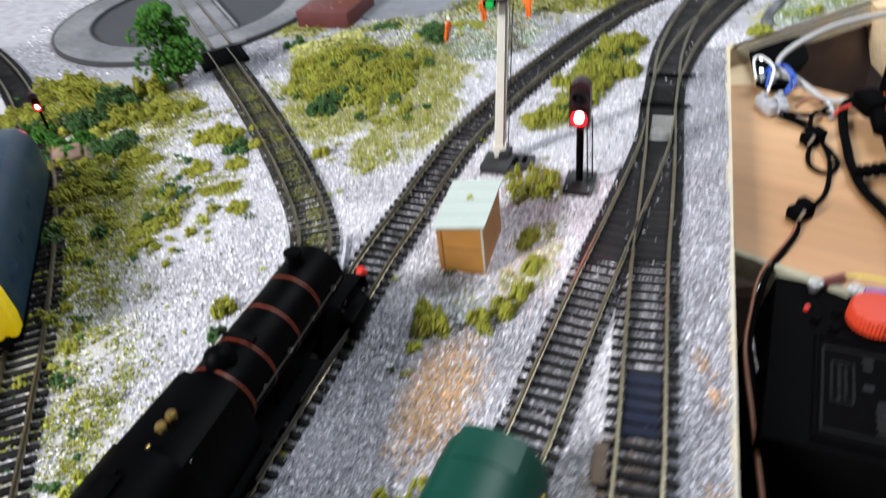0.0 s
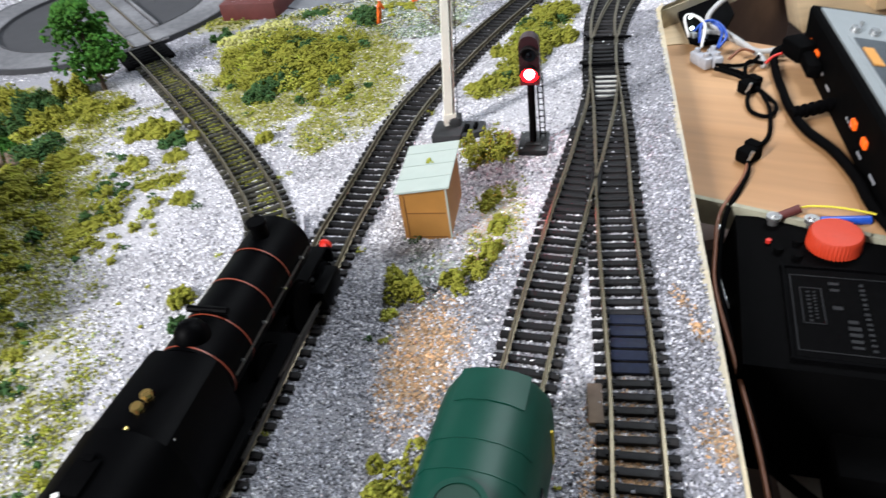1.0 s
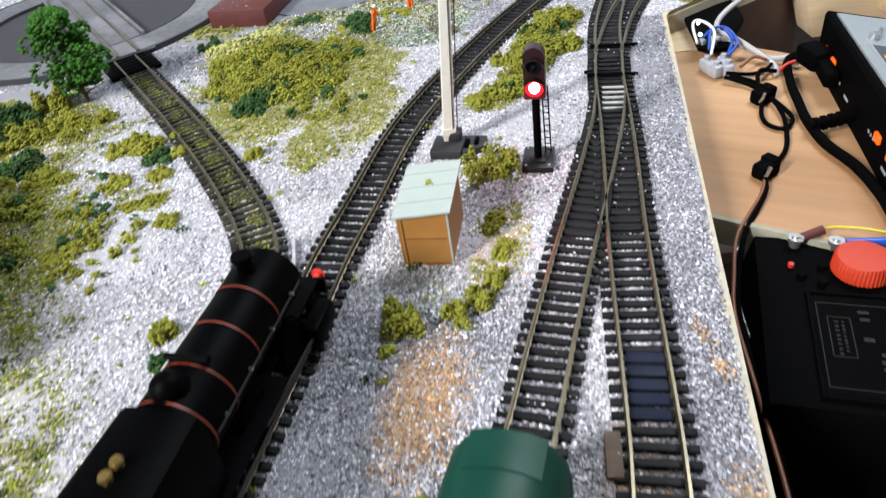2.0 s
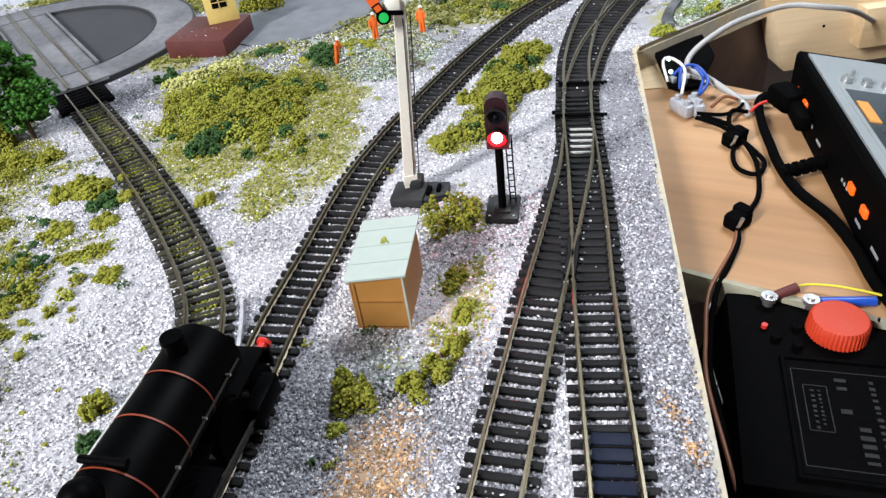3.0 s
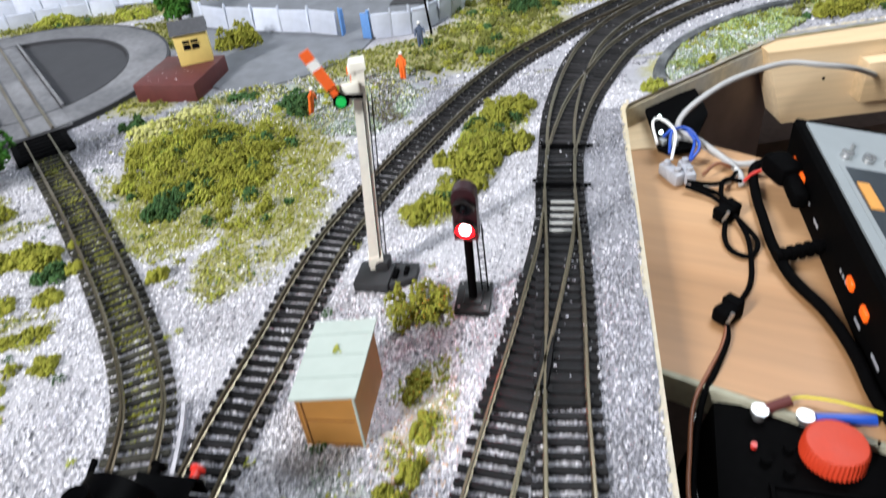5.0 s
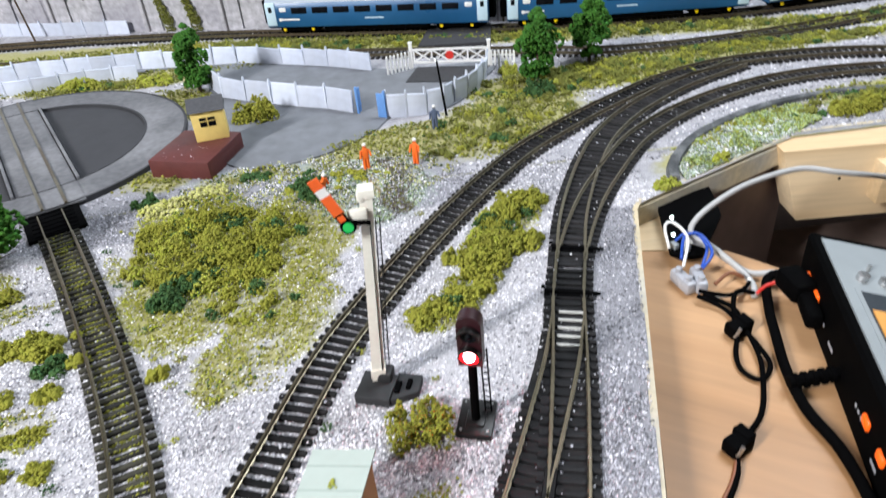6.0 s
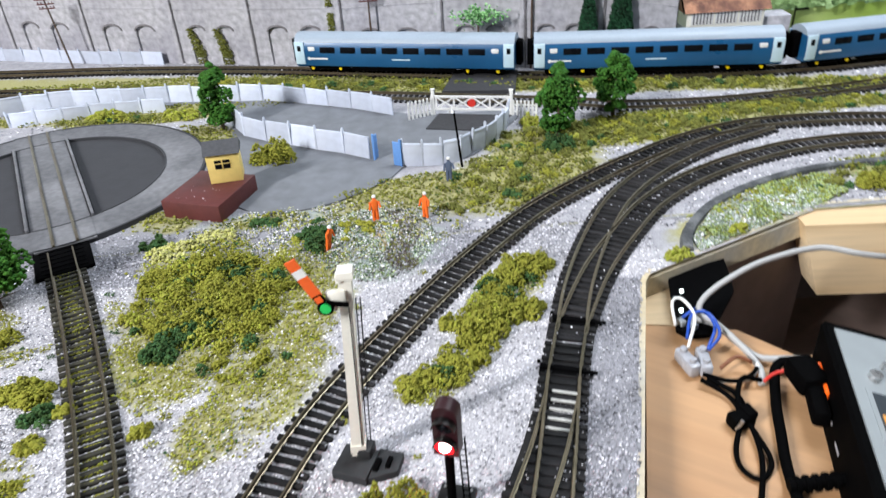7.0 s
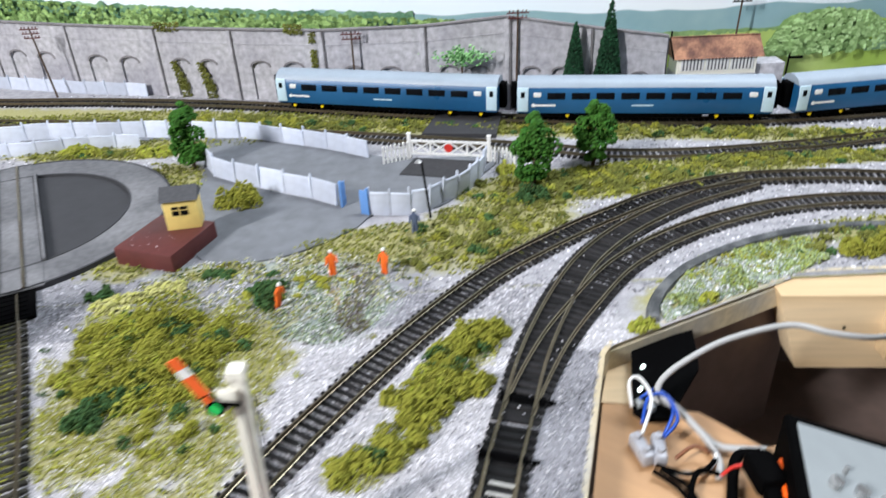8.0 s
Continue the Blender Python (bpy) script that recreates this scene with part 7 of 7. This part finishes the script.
tagged(part("bench_top", slab(bmesh.new(), [(-20, -40), (-2, -40), (14, 22), (40, 14), (40, -40)], -11, -9.5), BENCH), "stained pale bench top below the shelf", "bench", kind="structure")

pcb = thing("relay_board", 0, 0, 0, 0, "black relay board with tiny white lamps", "circuit board")
part("panel", slab(bmesh.new(), [(20.2, 51.4), (24.5, 52.8), (24.1, 50.6), (23.7, 49.0), (20.7, 44.9), (19.4, 44.9), (18.9, 45.6)], -1.25, -0.95), BLACK_MATT, pcb)
for x, y, z in ((20.33, 49.1, -0.75), (19.65, 47.1, -0.75)):
    part("led", ball(bmesh.new(), (x, y, z), 0.14, 1, 10), LED, pcb, "lit white indicator lamp")
for x, y in ((19.3, 46.0), (19.9, 45.6), (20.6, 46.6)):
    part("terminal", box(bmesh.new(), x, y, -0.8, 0.35, 0.5, 0.4, 20, bevel=0.05), SILVER, pcb)
part("post", rod(bmesh.new(), (21.5, 49.5, -15.0), (21.5, 49.5, -1.2), 0.4, seg=12), BLACK_MATT, pcb, "dark support pillar")


def cable(name, points, r, mat, label, category="cable"):
    return tagged(part(name, tube(bmesh.new(), points, r), mat, smooth=True), label, category, "cables on the shelf")


cable("grey_cable", [(22.2, 41.1, -1.6), (22.6, 42.2, -1.5), (22.2, 43.8, -1.2), (21.1, 45.3, -0.5), (20.3, 45.9, -0.2), (20.6, 46.5, 0.4), (22.2, 47.4, 1.0), (25.0, 48.6, 1.45), (28.9, 49.6, 1.5), (31.2, 48.9, 1.3), (34, 49.5, 0.4), (39, 53.4, -2.5)], 0.195, GREY_CABLE, "thick grey cable arching over the opening")
cable("grey_cable", [(20.0, 46.4, -0.8), (21.2, 45.7, -0.9), (22.2, 44.2, -1.3), (22.9, 43.2, -1.5), (24.2, 42.8, -1.4), (25.2, 42.5, -1.2)], 0.195, GREY_CABLE, "thick grey cable lying on the shelf")
cable("blue_wire", [(19.0, 44.2, -0.6), (19.6, 45.4, 0.2), (20.6, 45.4, 0.2), (20.9, 44.2, -0.4), (19.8, 43.2, -0.9)], 0.1, BLUE_WIRE, "bright blue wire loop")
cable("blue_wire", [(19.4, 46.2, -0.6), (20.3, 46.2, 0.0), (20.9, 45.0, -0.4), (19.9, 43.3, -0.8)], 0.1, BLUE_WIRE, "bright blue wire loop")
cable("white_wire", [(18.8, 45.6, -0.7), (18.8, 46.6, 0.3), (19.4, 46.8, 0.4), (19.7, 45.2, 0.2), (18.8, 43.4, -0.6)], 0.1, WHITE, "thin white wire loop")
cable("white_wire", [(19.6, 41.6, -1.5), (21.4, 41.4, -1.5), (22.4, 42.2, -1.4), (22.6, 42.9, -1.4)], 0.13, WHITE, "white wire lying along the shelf")
cable("black_wire", [(19.0, 41.6, -1.4), (20.1, 40.4, -1.6), (20.1, 38.8, -1.5), (19.1, 36.8, -1.65), (18.9, 35.6, -1.7), (19.5, 34.8, -1.65), (20.4, 35.7, -1.6), (20.4, 37.2, -1.5), (20.2, 38.4, -1.4)], 0.135, BLACK, "black lead looped through a clip")
cable("black_wire", [(19.4, 41.7, -1.4), (20.6, 40.4, -1.6), (20.4, 38.4, -1.5), (20.1, 36.2, -1.6), (19.3, 34.2, -1.7), (18.5, 32.8, -1.7), (17.5, 31.8, -1.65), (16.4, 31.0, -1.55), (15.8, 29.6, -1.65), (14.6, 28.1, -1.7), (13.4, 26.8, -2.0), (12.3, 24.9, -2.6), (11.3, 22.6, -3.0), (10.4, 18.6, -3.4), (9.4, 14, -4), (8.2, 10, -4.5)], 0.135, BLACK, "black lead running along the board edge")
cable("brown_wire", [(16.6, 31.2, -1.5), (15.5, 29.4, -1.65), (14.2, 28.0, -1.7), (12.9, 26.6, -1.95), (11.9, 24.6, -2.4), (11.0, 22.4, -2.8), (10.2, 18.6, -3.2), (9.2, 14, -3.6), (7.8, 9, -4.2)], 0.1, BROWN_WIRE, "brown wire running along the board edge")
cable("red_wire", [(22.3, 41.1, -1.4), (23.1, 41.4, -1.1), (24.4, 41.3, -0.9)], 0.1, RED, "short red wire by the cable end")
cable("black_wire", [(19.2, 41.9, -1.3), (20.6, 41.2, -1.3), (21.8, 41.6, -1.3), (22.5, 42.3, -1.3)], 0.12, BLACK, "short black lead by the connectors")
cable("black_wire", [(22.2, 41.2, -1.4), (21.2, 41.3, -1.2), (20.5, 40.2, -1.4), (20.2, 38.9, -1.4)], 0.14, BLACK, "short black lead into the clip")
cable("brown_wire", [(20.3, 42.2, -1.2), (21.4, 42.7, -0.9), (22.3, 42.3, -1.2)], 0.11, BROWN_WIRE, "short brown lead by the connectors")
cable("power_lead", [(24.6, 42.0, -0.9), (23.5, 42.2, -1.3), (22.4, 39.8, -1.5), (21.6, 37.4, -1.5), (20.9, 35.1, -1.5), (20.5, 32.5, -1.5), (20.7, 30.0, -1.5), (20.4, 27.4, -1.5), (19.7, 24.6, -1.5), (19.9, 21.6, -1.9), (21, 18, -2.4)], 0.28, BLACK, "thick black power lead along the shelf")
cable("black_wire", [(11.6, 22, -4), (10.6, 17, -6.5), (12.5, 14, -8.2), (16, 10, -9)], 0.28, BLACK, "black lead dropping to the bench")
cable("thin_wire", [(13.2, 26.6, -2.1), (12.4, 25.6, -2.5), (11.8, 23.6, -3.2), (11.5, 21.2, -4)], 0.04, STEEL, "thin bare wire by the board edge")
for x, y, turn, lbl in ((20.0, 38.5, 15, "black plastic cable clip gripping the leads"), (16.45, 31.0, 25, "black plastic cable clip gripping the leads")):
    t = thing("cable_clip", x, y, -1.87, turn, lbl, "clip", "cable clips")
    part("body", box(bmesh.new(), 0, 0, 0.42, 1.3, 0.9, 0.85, bevel=0.18), BLACK, t)
    part("cap", box(bmesh.new(), 0.45, 0.1, 0.75, 0.6, 0.9, 0.4, bevel=0.1), BLACK, t)
    part("nail", rod(bmesh.new(), (-0.55, -0.4, 0.3), (-0.35, -0.5, 0.9), 0.1, seg=8), STEEL, t, "bright nail head")
for x, y, turn in ((18.75, 43.1, 12), (19.65, 43.0, -8)):
    t = thing("wire_connector", x, y, -1.87, turn, "clear white screw connector block with wires", "connector", "wire connectors")
    part("body", box(bmesh.new(), 0, 0, 0.5, 0.72, 1.9, 0.85, bevel=0.2), PVC, t)
    for k in (-0.5, 0.5):
        part("screw_tower", rod(bmesh.new(), (0, k, 0.85), (0, k, 1.15), 0.2, seg=10), PVC, t)

# mains console: black side with rockers, silver sloping top
con = thing("power_console", 25.4, 42.2, -1.86, -17.1, "black and silver mains console with orange rockers", "console")
bm = bmesh.new()
loft(bm, [[(0, 0, 0), (14, 0, 0), (14, 0, 0.7), (0.15, 0, 3.5), (0, 0, 3.3)], [(0, -21, 0), (14, -21, 0), (14, -21, 0.7), (0.15, -21, 3.5), (0, -21, 3.3)]])
part("case", bm, BLACK, con, "black plastic case")
TOP = lambda u, v, up: (u * 0.98, v, 3.52 - u * 0.2 + up)


def top_plate(bm, u0, u1, v0, v1, a, b):
    loft(bm, [[TOP(u0, v0, a), TOP(u1, v0, a), TOP(u1, v0, b), TOP(u0, v0, b)], [TOP(u0, v1, a), TOP(u1, v1, a), TOP(u1, v1, b), TOP(u0, v1, b)]])
    return bm


part("top", top_plate(bmesh.new(), 0.5, 13, -0.6, -20.5, 0.0, 0.16), SILVER, con, "silver-grey sloping top")
part("screen_frame", top_plate(bmesh.new(), 1.05, 10.5, -5.1, -18.5, 0.16, 0.2), SILVER, con)
part("screen", top_plate(bmesh.new(), 1.3, 10.2, -5.35, -18, 0.2, 0.24), SCREEN, con, "dark glossy display window")
part("indicator", top_plate(bmesh.new(), 1.4, 2.0, -6.9, -9.2, 0.24, 0.32), material("orange_label", (0.75, 0.35, 0.08), 0.4, vary=0.1), con, "orange indicator label")
for u, v in ((1.7, -4.1), (2.8, -4.2), (3.9, -4.3), (2.3, -3.1)):
    bm = bmesh.new()
    c = TOP(u, v, 0.16)
    rod(bm, c, (c[0] + 0.06, c[1], c[2] + 0.3), 0.32 if v < -3.5 else 0.12, seg=14)
    part("chrome_button", bm, STEEL, con, "chrome push button")
for k, v in enumerate((-1.9, -3.6, -12.6, -14.6)):
    bm = bmesh.new()
    box(bm, -0.05, v, 1.7, 0.25, 0.75, 0.48, bevel=0.1)
    part("rocker", bm, NEON, con, "orange rocker switch")
for v, z, w in ((-5.2, 1.2, 0.9), (-6.9, 1.0, 1.3), (-11.2, 1.3, 0.3), (-11.6, 1.3, 0.3), (-12.0, 1.3, 0.3), (-14.2, 0.75, 1.2), (-16.6, 0.8, 1.5)):
    part("marking", box(bmesh.new(), -0.01, v, z, 0.04, w * 0.6, 0.16), PVC, con, "plain white marking bar")
bm = bmesh.new()
rod(bm, (-2.4, -9.3, 0.6), (0.1, -8.6, 0.9), 0.32, seg=14)
for k in range(5):
    rod(bm, (-2.1 + k * 0.42, -9.22 + k * 0.12, 0.62 + k * 0.05), (-1.92 + k * 0.42, -9.17 + k * 0.12, 0.64 + k * 0.05), 0.42, seg=14)
part("plug", bm, BLACK, con, "ribbed black cable plug")
bm = bmesh.new()
box(bm, -0.8, -2.4, 1.6, 1.5, 2.2, 1.3, 20, bevel=0.35)
box(bm, -0.5, -4.4, 1.4, 0.9, 2.4, 1.0, bevel=0.3)
part("side_plug", bm, BLACK, con, "bulky black mains plug")

# train controller
ctl = thing("train_controller", 13.7, 26.9, 0, -22.5, "black train controller with a large red knob", "controller")
W, D, Z = 12.5, 10.2, -2.1
bm = bmesh.new()
loft(bm, [[(-0.9, 0.3, -8.5), (W, 0.3, -8.5), (W, -0.2, Z), (0.2, -0.2, Z)], [(-0.9, -D - 0.6, -8.5), (W, -D - 0.6, -8.5), (W, -D, Z - 0.3), (0.2, -D, Z - 0.3)]])
part("case", bm, BLACK, ctl, "black moulded case")
bm = bmesh.new()
box(bm, 2.1 + 5, -4.0, Z - 0.02, 10.2, 0.14, 0.24)
box(bm, 2.1 + 5, -9.7, Z - 0.2, 10.2, 0.14, 0.24)
box(bm, 2.1, -6.85, Z - 0.1, 0.14, 5.8, 0.24, tilt=1.6)
part("panel_rim", bm, BLACK_MATT, ctl)
plate = part("label_panel", box(bmesh.new(), 7.15, -6.85, Z - 0.11, 9.9, 5.4, 0.1, tilt=1.7), BLACK, ctl, "dark glossy rating label")
GREYBAR = material("faint_grey_print", (0.008, 0.008, 0.0095), 0.6, vary=0.3, spec=0.2)
bm = bmesh.new()
LABEL_Z = lambda v: Z - 0.05 + (v + 6.85) * 0.03
for v0, v1, u0, u1 in ((-5.4, -7.6, 2.7, 3.55), (-4.6, -9.2, 2.35, 11.9)):
    for v in (v0, v1):
        box(bm, (u0 + u1) / 2, v, LABEL_Z(v), u1 - u0, 0.04, 0.02)
    for u in (u0, u1):
        box(bm, u, (v0 + v1) / 2, LABEL_Z((v0 + v1) / 2), 0.04, v0 - v1, 0.02, tilt=1.7)
rng = random.Random(21)
for u, high, long, v0, v1 in ((3.0, 0.16, 0.2, -5.6, -7.4), (3.25, 0.12, 0.16, -5.6, -7.4), (4.1, 0.5, 0.34, -4.9, -5.7), (4.1, 0.5, 0.34, -6.4, -6.8), (4.6, 0.5, 0.3, -7.2, -9.0), (5.2, 0.22, 0.24, -4.9, -9.0), (6.6, 0.3, 0.3, -6.4, -6.8)):
    v = v0
    while v > v1:
        w = long * rng.uniform(0.6, 1.0)
        box(bm, u, v - w / 2, LABEL_Z(v), high * rng.uniform(0.7, 1.0), w * 0.7, 0.025)
        v -= long * 1.25
part("print_bar", bm, GREYBAR, plate, "faint embossed grey print bars")
bm = bmesh.new()
RIBS = 44
knob_ring = lambda r0, r1, z: [(4.45 + (r1 if k % 4 in (1, 2) else r0) * math.cos(2 * math.pi * k / (4 * RIBS)) * 1.0, -2.2 + (r1 if k % 4 in (1, 2) else r0) * math.sin(2 * math.pi * k / (4 * RIBS)), Z + z) for k in range(4 * RIBS)]
loft(bm, [knob_ring(1.17, 1.22, 0.0), knob_ring(1.14, 1.18, 0.7), knob_ring(1.07, 1.09, 0.82), knob_ring(0.95, 0.95, 0.84)])
part("knob", bm, material("red_orange_knob", (0.5, 0.036, 0.008), 0.6, vary=0.08), ctl, "large red ribbed speed knob")
for u in (1.9, 3.6):
    bm = bmesh.new()
    rod(bm, (u, -0.75, Z), (u, -0.75, Z + 0.3), 0.24, seg=16)
    rod(bm, (u, -0.75, Z + 0.3), (u, -0.75, Z + 0.5), 0.35, seg=24)
    rod(bm, (u, -0.75, Z + 0.5), (u, -0.75, Z + 0.6), 0.16, seg=12)
    part("terminal_nut", bm, STEEL, ctl, "bright metal terminal nut")
bm = bmesh.new()
rod(bm, (2.2, -0.5, Z + 0.3), (3.1, -0.15, Z + 0.6), 0.23, seg=12)
part("crimp_sleeve", bm, MAROON, ctl, "red crimp sleeve")
bm = bmesh.new()
rod(bm, (4.0, -0.7, Z + 0.3), (6.2, -0.5, Z + 0.4), 0.23, seg=12)
part("crimp_sleeve", bm, BLUE_WIRE, ctl, "blue crimp sleeve")
bm = bmesh.new()
tube(bm, [(3.0, -0.2, Z + 0.6), (3.6, 0.1, Z + 0.6), (5.2, -0.1, Z + 0.7), (7.2, -0.8, Z + 0.6), (9, -3.2, Z + 0.4), (12, -6, Z)], 0.055)
part("lead", bm, YELLOW_WIRE, ctl, "yellow terminal lead")
part("pilot_lamp", rod(bmesh.new(), (1.6, -2.3, Z), (1.6, -2.3, Z + 0.18), 0.13, seg=12), RED, ctl, "small red pilot lamp")
bm = bmesh.new()
for u, v in ((2.0, -2.9), (2.9, -2.2), (2.8, -3.3)):
    rod(bm, (u, v, Z), (u, v, Z + 0.2), 0.22, seg=10)
part("case_boss", bm, BLACK, ctl)
box_ob = thing("transformer_block", 13.9, 15.4, -8.4, -22.5, "black transformer block with a lead on the bench", "transformer")
part("case", box(bmesh.new(), 3.2, 0, 1.4, 7.5, 4.2, 2.8, bevel=0.2), BLACK, box_ob)
part("socket", box(bmesh.new(), 0.4, -2.5, 1.2, 1.6, 1.8, 1.4, bevel=0.2), BLACK_MATT, box_ob)
